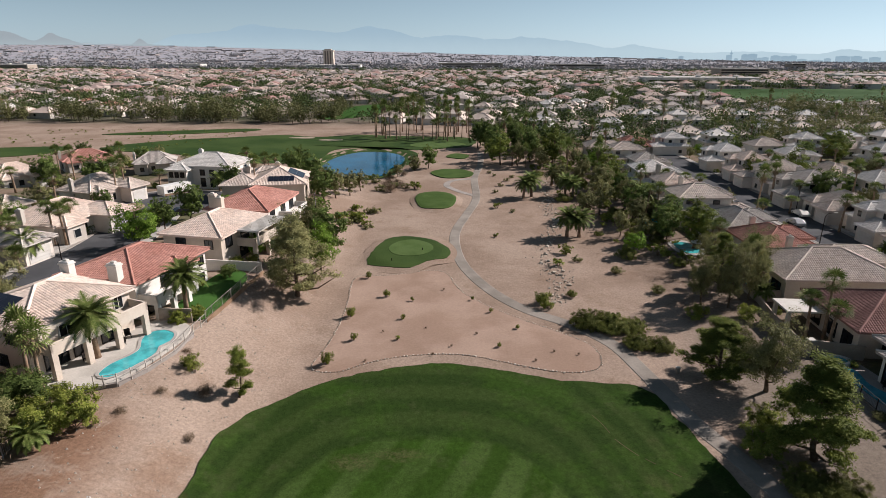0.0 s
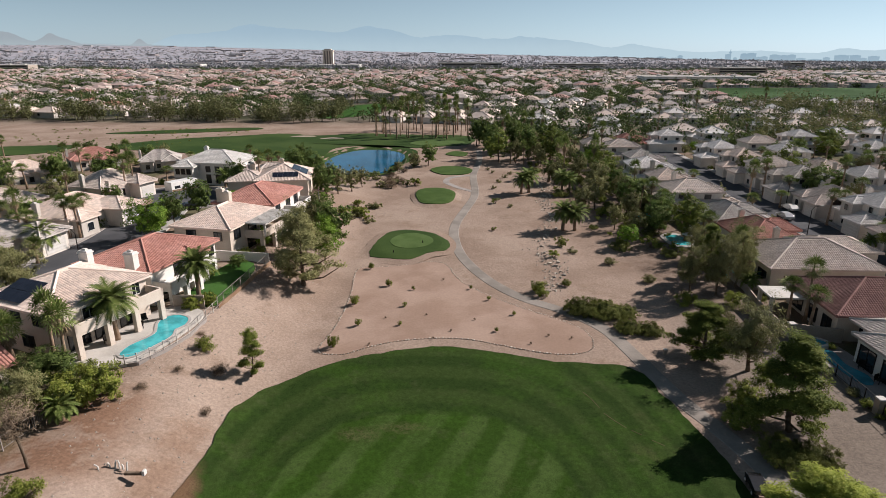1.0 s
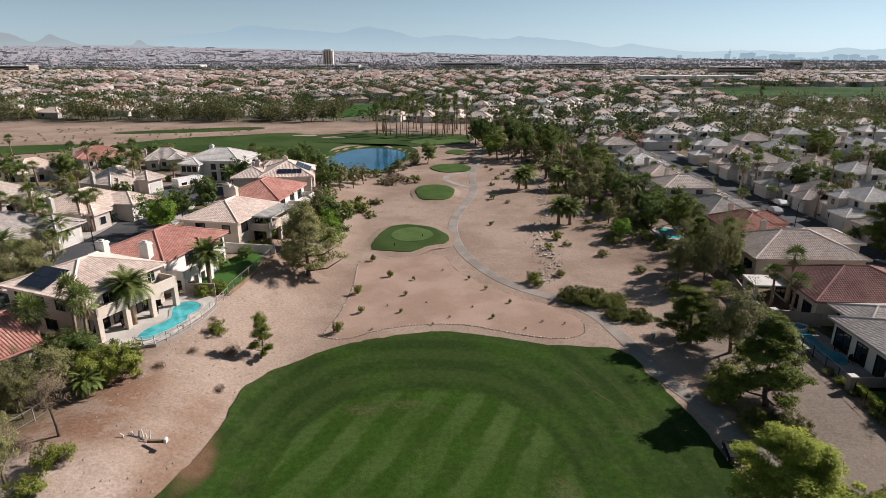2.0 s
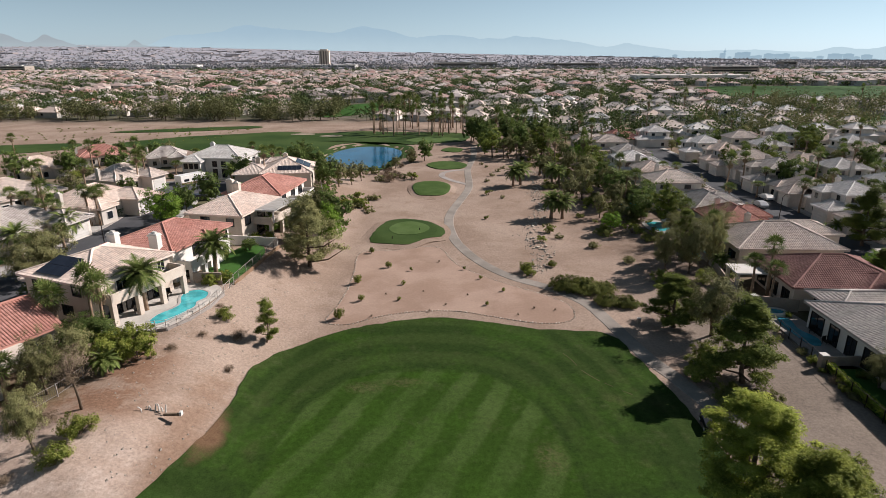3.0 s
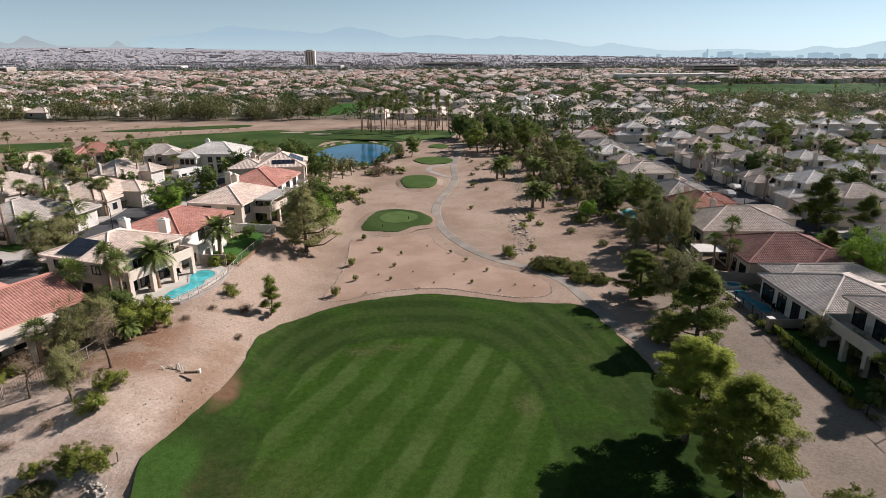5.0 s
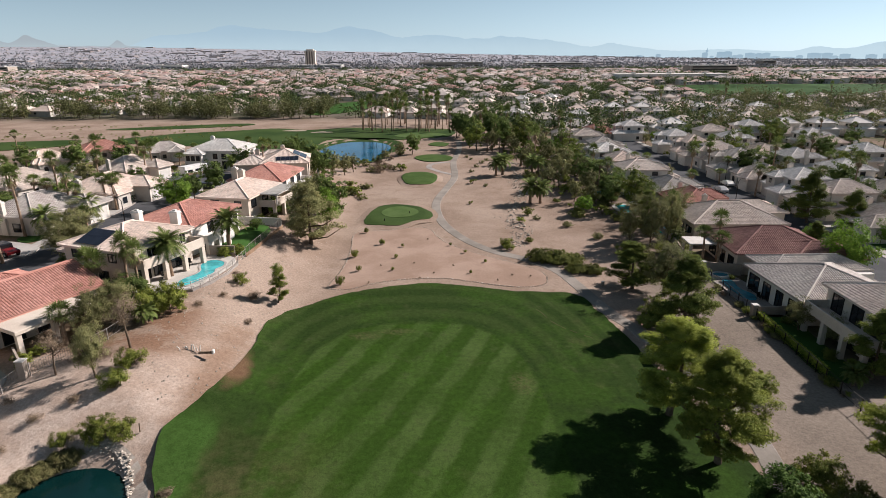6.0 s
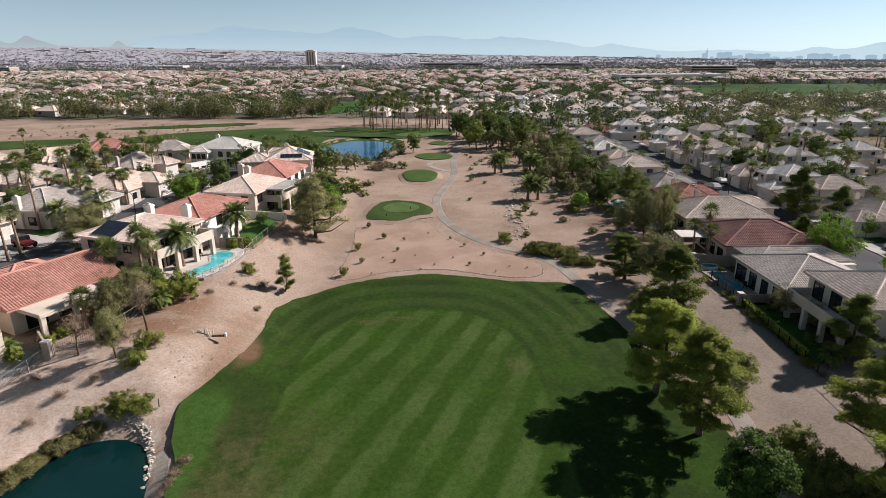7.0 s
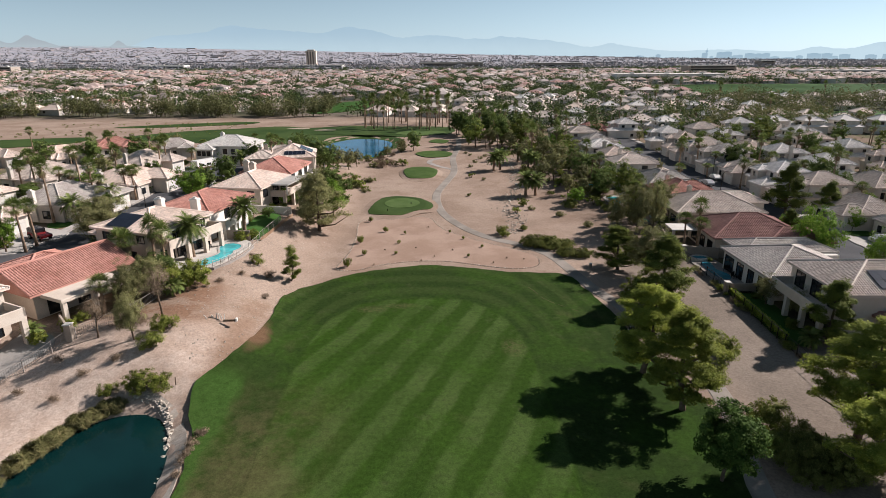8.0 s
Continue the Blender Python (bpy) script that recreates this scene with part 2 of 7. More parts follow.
def haze_glow_material(name, low, high, z0, z1):
    """Far ranges and skyline, the haze of kilometres of bright air put into glowing colour."""
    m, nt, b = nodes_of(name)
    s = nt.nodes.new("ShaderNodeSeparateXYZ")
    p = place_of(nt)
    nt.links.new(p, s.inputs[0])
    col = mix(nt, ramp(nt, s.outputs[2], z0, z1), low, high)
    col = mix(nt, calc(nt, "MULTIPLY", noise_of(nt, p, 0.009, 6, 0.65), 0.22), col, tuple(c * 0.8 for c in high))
    # the glow strengthens towards the sun's side, as bright haze would
    sunward_glow = calc(nt, "ADD", calc(nt, "MULTIPLY", ramp(nt, s.outputs[0], -1500.0, 3600.0), 0.12), 1.0)
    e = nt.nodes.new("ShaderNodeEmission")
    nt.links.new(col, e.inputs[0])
    nt.links.new(sunward_glow, e.inputs[1])
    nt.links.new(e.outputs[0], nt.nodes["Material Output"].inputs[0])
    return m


GROUND = ground_material()
FAIRWAY = fairway_material()
ROUGH = surface("rough_grass", (0.026, 0.050, 0.012), (0.048, 0.076, 0.021), 0.05, 4.0, 0.8, 0.4, False)
TEE = surface("tee_turf", (0.042, 0.074, 0.017), (0.058, 0.094, 0.025), 0.25, 5.0, 0.75, 0.3, False)
TEE_PALE = surface("putting_turf", (0.058, 0.095, 0.026), (0.075, 0.115, 0.037), 0.3, 7.0, 0.75, 0.2, False)
LAWN = surface("garden_lawn", (0.031, 0.079, 0.014), (0.041, 0.097, 0.021), 0.4, 6.0, 0.8, 0.3, False)
BED = surface("raked_red_earth", (0.255, 0.176, 0.132), (0.325, 0.234, 0.182), 0.12, 3.0, 0.95, 0.5, False, grain=0.22)
DEAD_TURF = surface("dead_turf", (0.07, 0.056, 0.03), (0.10, 0.082, 0.045), 0.6, 5.0, 0.95, 0.3, False)
BARE = surface("worn_brown_earth", (0.178, 0.11, 0.069), (0.247, 0.172, 0.117), 0.3, 3.0, 0.95, 0.4, False)
CONCRETE = surface("pale_concrete", (0.247, 0.22, 0.199), (0.316, 0.289, 0.264), 0.25, 5.0, 0.9, 0.2, False)
PATHWAY = surface("cart_path_concrete", (0.195, 0.172, 0.148), (0.265, 0.236, 0.205), 0.2, 5.0, 0.9, 0.25, False)
POOL_DECK = surface("pale_stone_deck", (0.40, 0.37, 0.33), (0.50, 0.465, 0.42), 0.4, 5.0, 0.9, 0.15, False)
DRIVE = surface("driveway_concrete", (0.316, 0.296, 0.275), (0.385, 0.365, 0.337), 0.3, 5.0, 0.9, 0.15, False)
ASPHALT = surface("asphalt", (0.060, 0.061, 0.065), (0.082, 0.083, 0.087), 0.15, 6.0, 0.9, 0.2, False)
WATER = water_material("pond_water", (0.0015, 0.012, 0.012))
# pool water with the yard's shade darkened into its tone
SHADE_POOL = water_material("shaded_pool_water", (0.03, 0.17, 0.22), 0.08, 0.3, 0.5)
LAKE = water_material("lake_water", (0.005, 0.06, 0.115), 0.10, 0.15)
POOLWATER = water_material("pool_water", (0.045, 0.27, 0.285), 0.08, 0.4, 0.55)
STUCCO = surface("cream_stucco", (0.523, 0.446, 0.37), (0.578, 0.507, 0.431), 0.4, 8.0, 0.9, 0.15)
STUCCO_WHITE = surface("white_stucco", (0.616, 0.585, 0.539), (0.662, 0.632, 0.585), 0.4, 8.0, 0.9, 0.15)
STUCCO_TAN = surface("tan_stucco", (0.344, 0.289, 0.24), (0.398, 0.344, 0.289), 0.4, 8.0, 0.9, 0.15)
STUCCO_MIX = surface("sun_bleached_stucco", (0.50, 0.45, 0.395), (0.61, 0.56, 0.505), 0.2, 8.0, 0.9, 0.1, True, rnd=0.2)
BLOCKWALL = surface("block_wall", (0.289, 0.24, 0.199), (0.358, 0.303, 0.254), 0.5, 9.0, 0.95, 0.3, False)
TRIM = surface("white_trim", (0.495, 0.467, 0.426), (0.55, 0.529, 0.495), 0.6, 9.0, 0.7, 0.05)
METAL = surface("dark_iron", (0.024, 0.021, 0.019), (0.041, 0.035, 0.031), 1.0, 12.0, 0.5, 0.05, metal=0.6)
GLASS = glass_material()
SOLAR = surface("solar_cells", (0.010, 0.012, 0.020), (0.016, 0.019, 0.030), 0.8, 5.0, 0.15, 0.0, grain=0.1, spec=0.5)
SAND = surface("bunker_sand", (0.289, 0.234, 0.178), (0.358, 0.296, 0.234), 0.3, 5.0, 0.95, 0.3, False)
STONE = surface("pale_rubble", (0.36, 0.31, 0.255), (0.48, 0.425, 0.36), 1.5, 9.0, 0.95, 0.5, rnd=0.25)
BARK = surface("grey_bark", (0.097, 0.069, 0.048), (0.165, 0.124, 0.09), 2.0, 14.0, 0.95, 0.8)
PALMBARK = surface("palm_trunk", (0.20, 0.135, 0.09), (0.31, 0.225, 0.16), 1.5, 12.0, 0.95, 0.9)
PINE = leaf_material("pine_foliage", (0.19, 0.235, 0.038), (0.28, 0.315, 0.052), (0.36, 0.375, 0.09), 0.34)
OLIVE = leaf_material("dusty_olive_foliage", (0.165, 0.170, 0.068), (0.23, 0.222, 0.098), (0.285, 0.27, 0.13))
BROADLEAF = leaf_material("broadleaf_foliage", (0.082, 0.120, 0.032), (0.122, 0.168, 0.046), (0.175, 0.21, 0.068), 0.3)
BRIGHT = leaf_material("bright_foliage", (0.11, 0.20, 0.025), (0.16, 0.26, 0.035), (0.22, 0.30, 0.06))
HEDGELEAF = leaf_material("hedge_foliage", (0.17, 0.23, 0.03), (0.24, 0.29, 0.04), (0.30, 0.33, 0.07))
SHRUBLEAF = leaf_material("shrub_foliage", (0.12, 0.155, 0.028), (0.19, 0.215, 0.04), (0.27, 0.27, 0.08))
DARKPINE = leaf_material("dark_pine_foliage", (0.105, 0.140, 0.028), (0.165, 0.198, 0.040), (0.235, 0.255, 0.065), 0.3)
DARKSHRUB = leaf_material("sprawling_bush_foliage", (0.10, 0.118, 0.030), (0.155, 0.168, 0.046), (0.21, 0.21, 0.07), 0.28)
ROUNDLEAF = leaf_material("glossy_round_foliage", (0.055, 0.105, 0.022), (0.085, 0.145, 0.03), (0.12, 0.18, 0.045), 0.25)
DRYLEAF = leaf_material("dry_twigs", (0.17, 0.13, 0.085), (0.23, 0.17, 0.12), (0.28, 0.21, 0.15), 0.1)
FROND = leaf_material("palm_fronds", (0.10, 0.145, 0.036), (0.15, 0.19, 0.052), (0.21, 0.23, 0.085))
DEADFROND = leaf_material("dead_fronds", (0.20, 0.14, 0.085), (0.26, 0.19, 0.12), (0.30, 0.23, 0.15), 0.1)
REED = leaf_material("reeds", (0.13, 0.13, 0.05), (0.18, 0.16, 0.07), (0.22, 0.19, 0.09))


def roof_material(name, c1, c2):
    return surface(name, c1, c2, 0.25, 5.0, 0.85, 0.15, True, rnd=0.10, island=0.16, grain=0.15)


ROOF_PINK = roof_material("bleached_pink_tile", (0.607, 0.482, 0.406), (0.668, 0.557, 0.482))
ROOF_RED = roof_material("terracotta_tile", (0.40, 0.195, 0.155), (0.48, 0.255, 0.208))
ROOF_BURG = roof_material("burgundy_tile", (0.225, 0.122, 0.108), (0.29, 0.165, 0.146))
ROOF_TAN = roof_material("tan_tile", (0.50, 0.415, 0.36), (0.58, 0.50, 0.44))
ROOF_GREY = roof_material("grey_brown_tile", (0.39, 0.345, 0.315), (0.47, 0.43, 0.39))
ROOF_PALE = roof_material("pale_grey_tile", (0.55, 0.515, 0.485), (0.64, 0.605, 0.57))
ROOF_WHITE = roof_material("white_tile", (0.564, 0.533, 0.496), (0.609, 0.586, 0.549))


def far_roof_material():
    """Roofs of many makes, one tone to a house."""
    m, nt, b = nodes_of("far_roofs")
    r = nt.nodes.new("ShaderNodeNewGeometry").outputs["Random Per Island"]
    c = nt.nodes.new("ShaderNodeValToRGB")
    c.color_ramp.interpolation = "CONSTANT"
    tones = ((0.37, 0.255, 0.215), (0.44, 0.34, 0.285), (0.30, 0.265, 0.25), (0.31, 0.165, 0.14), (0.50, 0.44, 0.40), (0.38, 0.285, 0.25), (0.22, 0.185, 0.17))
    for i, t in enumerate(tones):
        e = c.color_ramp.elements[i] if i < 2 else c.color_ramp.elements.new(i / len(tones))
        e.position, e.color = i / len(tones), (*t, 1)
    nt.links.new(r, c.inputs[0])
    nt.links.new(mix(nt, calc(nt, "MULTIPLY", noise_of(nt, place_of(nt), 0.6, 4), 0.3), c.outputs[0], (0.33, 0.25, 0.215)), b.inputs["Base Color"])
    b.inputs["Roughness"].default_value = 0.9
    return m


FAR_ROOF = far_roof_material()
FAR_WALL = surface("far_walls", (0.46, 0.415, 0.365), (0.60, 0.55, 0.50), 0.02, 1.0, 0.9, 0.0, False, island=0.25, grain=0.1)
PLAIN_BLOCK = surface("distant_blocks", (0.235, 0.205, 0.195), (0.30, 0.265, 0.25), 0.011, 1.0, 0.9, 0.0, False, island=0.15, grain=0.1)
FAR_LEAF = leaf_material("far_foliage", (0.050, 0.076, 0.026), (0.082, 0.114, 0.038), (0.125, 0.15, 0.06), 0.22, 0.02)
BELT_LEAF = leaf_material("belt_foliage", (0.10, 0.11, 0.045), (0.14, 0.14, 0.06), (0.18, 0.17, 0.08), 0.25, 0.05)
MUD = surface("drying_mud", (0.27, 0.235, 0.20), (0.37, 0.33, 0.285), 0.8, 5.0, 0.95, 0.6, False, grain=0.35)
# green greyed towards blue: the air's haze put into the leaf colour
HAZED_LEAF = leaf_material("haze_tinted_foliage", (0.15, 0.16, 0.17), (0.19, 0.19, 0.20), (0.22, 0.215, 0.22), 0.1, 0.01)

# ---------------------------------------------------------------- building helpers
def part(name, verts, faces, material, parent=None, label="", smooth=False, kind=""):
    """One mesh object under a thing or under a part."""
    me = bpy.data.meshes.new(name)
    me.from_pydata(verts, [], faces)
    me.materials.append(material)
    if smooth:
        me.polygons.foreach_set("use_smooth", [True] * len(me.polygons))
    me.update()
    ob = new(name, me)
    if parent is not None:
        ob.parent = parent
    return tagged(ob, label=label, kind=kind)


def thing(name, label, category, m, group=""):
    ob = new(name)
    ob.empty_display_size = 0.3
    ob.matrix_basis = m
    return tagged(ob, label, category, group)


class Solid:
    """Collects boxes, tubes and plates into one mesh."""

    def __init__(self):
        self.v, self.f = [], []

    def add(self, verts, faces):
        n = len(self.v)
        self.v += [tuple(p) for p in verts]
        self.f += [tuple(i + n for i in q) for q in faces]
        return self

    def box(self, x0, y0, z0, x1, y1, z1, chamfer=0.0):
        c = chamfer
        if c:
            pts = []
            for z, k in ((z0, 0), (z1 - c, 0), (z1, c)):
                pts += [(x0 + k, y0 + k, z), (x1 - k, y0 + k, z), (x1 - k, y1 - k, z), (x0 + k, y1 - k, z)]
            fs = [(3, 2, 1, 0), (8, 9, 10, 11)]
            for a in (0, 4):
                fs += [(a + i, a + (i + 1) % 4, a + 4 + (i + 1) % 4, a + 4 + i) for i in range(4)]
            return self.add(pts, fs)
        return self.add([(x0, y0, z0), (x1, y0, z0), (x1, y1, z0), (x0, y1, z0), (x0, y0, z1), (x1, y0, z1), (x1, y1, z1), (x0, y1, z1)],
                        [(3, 2, 1, 0), (4, 5, 6, 7), (0, 1, 5, 4), (1, 2, 6, 5), (2, 3, 7, 6), (3, 0, 4, 7)])

    def tube(self, points, radii, sides=8):
        n, ring = len(points), []
        pts = [Vector(p) for p in points]
        for i, p in enumerate(pts):
            d = (pts[min(i + 1, n - 1)] - pts[max(i - 1, 0)]).normalized()
            a = d.orthogonal().normalized()
            b = d.cross(a)
            ring += [p + (a * math.cos(2 * math.pi * k / sides) + b * math.sin(2 * math.pi * k / sides)) * radii[i] for k in range(sides)]
        fs = [(i * sides + k, i * sides + (k + 1) % sides, (i + 1) * sides + (k + 1) % sides, (i + 1) * sides + k) for i in range(n - 1) for k in range(sides)]
        fs += [tuple(range(sides))[::-1], tuple((n - 1) * sides + k for k in range(sides))]
        return self.add(ring, fs)

    def part(self, name, material, parent=None, label="", smooth=False, kind=""):
        return part(name, self.v, self.f, material, parent, label, smooth, kind)


def smooth_step(a, b, v):
    u = min(1.0, max(0.0, (v - a) / (b - a)))
    return u * u * (3 - 2 * u)


def in_pond(x, y):
    """Under 1 inside a pond."""
    near = math.hypot((x + 29.85) / 6.6, (y - 5.0) / 17.4)
    far = math.hypot((x + 27) / 13.0, (y - 195) / 24.5)
    return min(near, far)


def ground_z(x, y):
    up = 4.0 * smooth_step(-16, -32, x) * smooth_step(18, 34, y) * (1 - smooth_step(125, 165, y))
    up += 0.8 * smooth_step(-40, -70, x) * smooth_step(20, 40, y) * (1 - smooth_step(125, 165, y))
    up += 0.6 * smooth_step(25, 40, x) * (1 - smooth_step(300, 400, y))
    up += min(150.0, max(-9.0, 44 - 0.0228 * x)) * smooth_step(1700, 4700, y)
    return up


def earth_z(x, y):
    """The soil's own surface, with the ponds' hollows and a little unevenness."""
    z = ground_z(x, y)
    p = in_pond(x, y)
    if p < 1.25:
        z -= 0.42 * smooth_step(1.27, 1.17, p) + 1.1 * smooth_step(1.09, 0.88, p)
    if y < 300 and abs(x) < 300:
        z += 0.10 * (noise.noise((x * 0.11, y * 0.11, 0.0)) + 0.5 * noise.noise((x * 0.3, y * 0.3, 3.0))) - 0.09
        # rocky lip of the slope beside the lots
        z += 0.25 * smooth_step(-20, -24, x) * smooth_step(-33, -28, x) * noise.noise((x * 0.55, y * 0.55, 7.0))
    return z


def curve_through(pts, step=1.0, closed=False):
    """A Catmull-Rom line through plan points."""
    n, out = len(pts), []
    for i in range(n if closed else n - 1):
        q = [Vector(pts[(i + k) % n] if closed else pts[min(max(i + k, 0), n - 1)]) for k in (-1, 0, 1, 2)]
        m = max(2, int((q[2] - q[1]).length / step))
        for j in range(m):
            t = j / m
            out.append(0.5 * (2 * q[1] + (q[2] - q[0]) * t + (2 * q[0] - 5 * q[1] + 4 * q[2] - q[3]) * t * t + (3 * q[1] - q[0] - 3 * q[2] + q[3]) * t ** 3))
    if not closed:
        out.append(Vector(pts[-1]))
    return [(p.x, p.y) for p in out]


def sheet(name, outline, lift, material, label, rings=14, z=None, step=0.8, ragged=0.0, height=ground_z, kind="structure"):
    """A patch of ground, draped, with a skirt round its edge."""
    edge = curve_through(outline, step, True)
    if ragged:
        edge = [(x + ragged * noise.noise((x * 0.7, y * 0.7, 1.0)), y + ragged * noise.noise((x * 0.7, y * 0.7, 5.0))) for x, y in edge]
    cx, cy = sum(p[0] for p in edge) / len(edge), sum(p[1] for p in edge) / len(edge)
    n, v, f = len(edge), [], []
    level = (lambda x, y: height(x, y) + lift) if z is None else (lambda x, y: z)
    for r in range(rings):
        k = 1 - r / rings
        v += [(cx + (x - cx) * k, cy + (y - cy) * k) for x, y in edge]
    v = [(x, y, level(x, y)) for x, y in v] + [(cx, cy, level(cx, cy))]
    for r in range(rings - 1):
        f += [(r * n + i, r * n + (i + 1) % n, (r + 1) * n + (i + 1) % n, (r + 1) * n + i) for i in range(n)]
    f += [((rings - 1) * n + i, (rings - 1) * n + (i + 1) % n, rings * n) for i in range(n)]
    k = len(v)
    v += [(x, y, zz - lift - 0.3) for x, y, zz in v[:n]]
    f += [(k + i, k + (i + 1) % n, (i + 1) % n, i) for i in range(n)]
    return part(name, v, f, material, None, label, kind=kind)


def ribbon(name, line, width, lift, material, label, thick=0.25, step=1.0, offset=0.0, parent=None, taper=None, height=ground_z, kind="structure", shoulder=0.0):
    """A paved strip along a line, with sides or sloping shoulders."""
    pts = curve_through(line, step)
    v, f = [], []
    n = len(pts)
    for i, (x, y) in enumerate(pts):
        ax, ay = pts[max(i - 1, 0)]
        bx, by = pts[min(i + 1, n - 1)]
        d = math.hypot(bx - ax, by - ay) or 1
        nx, ny = -(by - ay) / d, (bx - ax) / d
        w = width / 2 * (taper(i / (n - 1)) if taper else 1.0)
        for s, dz in ((-1, -thick), (-1, 0), (1, 0), (1, -thick)):
            reach = w + (shoulder if dz else 0.0)
            px, py = x + nx * (offset + s * reach), y + ny * (offset + s * reach)
            v.append((px, py, height(px, py) + lift + dz))
    for i in range(n - 1):
        f += [(i * 4 + k, i * 4 + k + 1, i * 4 + 5 + k, i * 4 + 4 + k) for k in range(3)]
    f += [(3, 2, 1, 0), tuple(n * 4 - 4 + k for k in range(4))]
    return part(name, v, [q[::-1] for q in f], material, parent, label, kind=kind if parent is None else "")


# ---------------------------------------------------------------- the ground
def spaced(near, step, far, growth):
    out, d, s = [0.0], 0.0, step
    while d < far:
        if d >= near:
            s *= growth
        d += s
        out.append(d)
    return out


half = spaced(62, 1.1, 5200, 1.09)
gx = [-d for d in half[:0:-1]] + half
gy = [-d for d in spaced(45, 1.5, 600, 1.3)[:0:-1]] + spaced(140, 1.2, 4900, 1.05)
verts = [(x, y, earth_z(x, y)) for y in gy for x in gx]
w = len(gx)
faces = [(j * w + i, j * w + i + 1, (j + 1) * w + i + 1, (j + 1) * w + i) for j in range(len(gy) - 1) for i in range(w - 1)]
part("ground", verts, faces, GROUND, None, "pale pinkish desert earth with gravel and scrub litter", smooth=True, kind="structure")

FAIRWAY_EDGE = [(-24, -40), (-22, -8), (-21.3, 9.4), (-21.8, 14.3), (-22.9, 18.3), (-24.4, 22.0), (-24.7, 25.1), (-23.2, 29.0), (-22.0, 33.5), (-21.0, 40.3), (-20.9, 47.6), (-17.3, 54.1),
                (-13.1, 57.9), (-7.2, 60.5), (-0.4, 61.8), (6.4, 60.2), (11.5, 58.4), (20.3, 56.9), (22.0, 51.0), (23.0, 46.0), (23.7, 41),
                (24.3, 34), (25.6, 26), (26.2, 16.6), (24.0, 8), (22.5, -8), (24, -40)]
for rut in ([(13.8, 51.8), (14.4, 50.4), (14.8, 48.9)], [(15.0, 48.0), (15.8, 46.6), (16.5, 45.6)], [(16.9, 45.2), (17.6, 44.5)], [(18.3, 43.7), (19.2, 42.9)]):
    ribbon("fairway_rut", rut, 0.07, 0.072, DEAD_TURF, "narrow dry rut across the fairway", 0.1, 0.4)
sheet("fairway", FAIRWAY_EDGE, 0.06, FAIRWAY, "striped dark green mown fairway with worn patches", 26, ragged=0.35)
BED_EDGE = [(-14.9, 60.2), (-15.7, 61.6), (-15.0, 65.7), (-14.4, 72.0), (-14.4, 79.4), (-14.6, 89.0), (-9.3, 90.3), (-1.2, 92.3), (2.2, 83.2), (8.1, 75.6),
            (13.4, 70.8), (16.9, 67.2), (17.7, 63.8), (16.5, 60.9), (12.8, 60.2), (8.6, 61.5), (3.6, 63.5), (-0.4, 64.3), (-5.0, 63.8), (-9.4, 62.1), (-12.3, 60.1)]
sheet("planting_bed", BED_EDGE, 0.045, BED, "raked reddish bare planting bed", 22, ragged=0.1, height=earth_z)


def tee_height(h, cx, cy, rx, ry):
    return lambda x, y: earth_z(x, y) + h * smooth_step(1.25, 0.75, math.hypot((x - cx) / rx, (y - cy) / ry))


TEE_1 = [(-13.9, 96.2), (-12.8, 103.9), (-11.0, 109.4), (-7.3, 110.6), (-2.9, 108.4), (0.3, 103.0), (-0.2, 98.4), (-3.6, 96.0), (-6.3, 93.2), (-9.6, 93.7), (-12.6, 94.8)]
TEE_2 = [(-7.6, 144.2), (-6.1, 148.5), (-0.7, 149.3), (2.2, 144.3), (1.7, 136.2), (-0.7, 132.5), (-5.3, 133.0), (-7.0, 137.2)]
TEE_3 = [(-4.6, 176.5), (-0.7, 182.1), (5.3, 181.2), (8.2, 175.9), (5.8, 169.8), (-0.7, 168.9)]
TEE_4 = [(0.2, 205.4), (3.4, 212.5), (8.1, 208.8), (5.9, 201.7)]
MOUND_1 = tee_height(0.45, -7, 102, 7.5, 9.5)
MOUND_2 = tee_height(0.5, -2.7, 141, 5.5, 9.5)
sheet("tee_collar", TEE_1, 0.07, ROUGH, "green collar of rough turf round the tee", 10, ragged=0.35, height=MOUND_1)
sheet("tee_box_turf", [(-10.6, 103.0), (-9.0, 106.8), (-6.0, 108.0), (-3.3, 105.6), (-2.6, 102.3), (-4.2, 99.4), (-6.8, 98.6), (-9.4, 99.6)], 0.12, TEE_PALE, "oval of close-mown paler turf", 6, height=MOUND_1)
sheet("tee_box", TEE_2, 0.12, TEE, "raised trimmed green tee box", 8, height=MOUND_2)
sheet("tee_box", TEE_3, 0.12, TEE, "raised trimmed green tee box", 8)
sheet("tee_box", TEE_4, 0.12, TEE, "small green tee box near the lake", 8)
for mound, outline, name in ((MOUND_1, TEE_1, "tee_mound"), (MOUND_2, TEE_2, "tee_mound")):
    c = (sum(p[0] for p in outline) / len(outline), sum(p[1] for p in outline) / len(outline))
    sheet(name, [(c[0] + (x - c[0]) * 1.3, c[1] + (y - c[1]) * 1.3) for x, y in outline], 0.0, GROUND, "low earth mound under the tee", 12, height=mound, ragged=0.3)

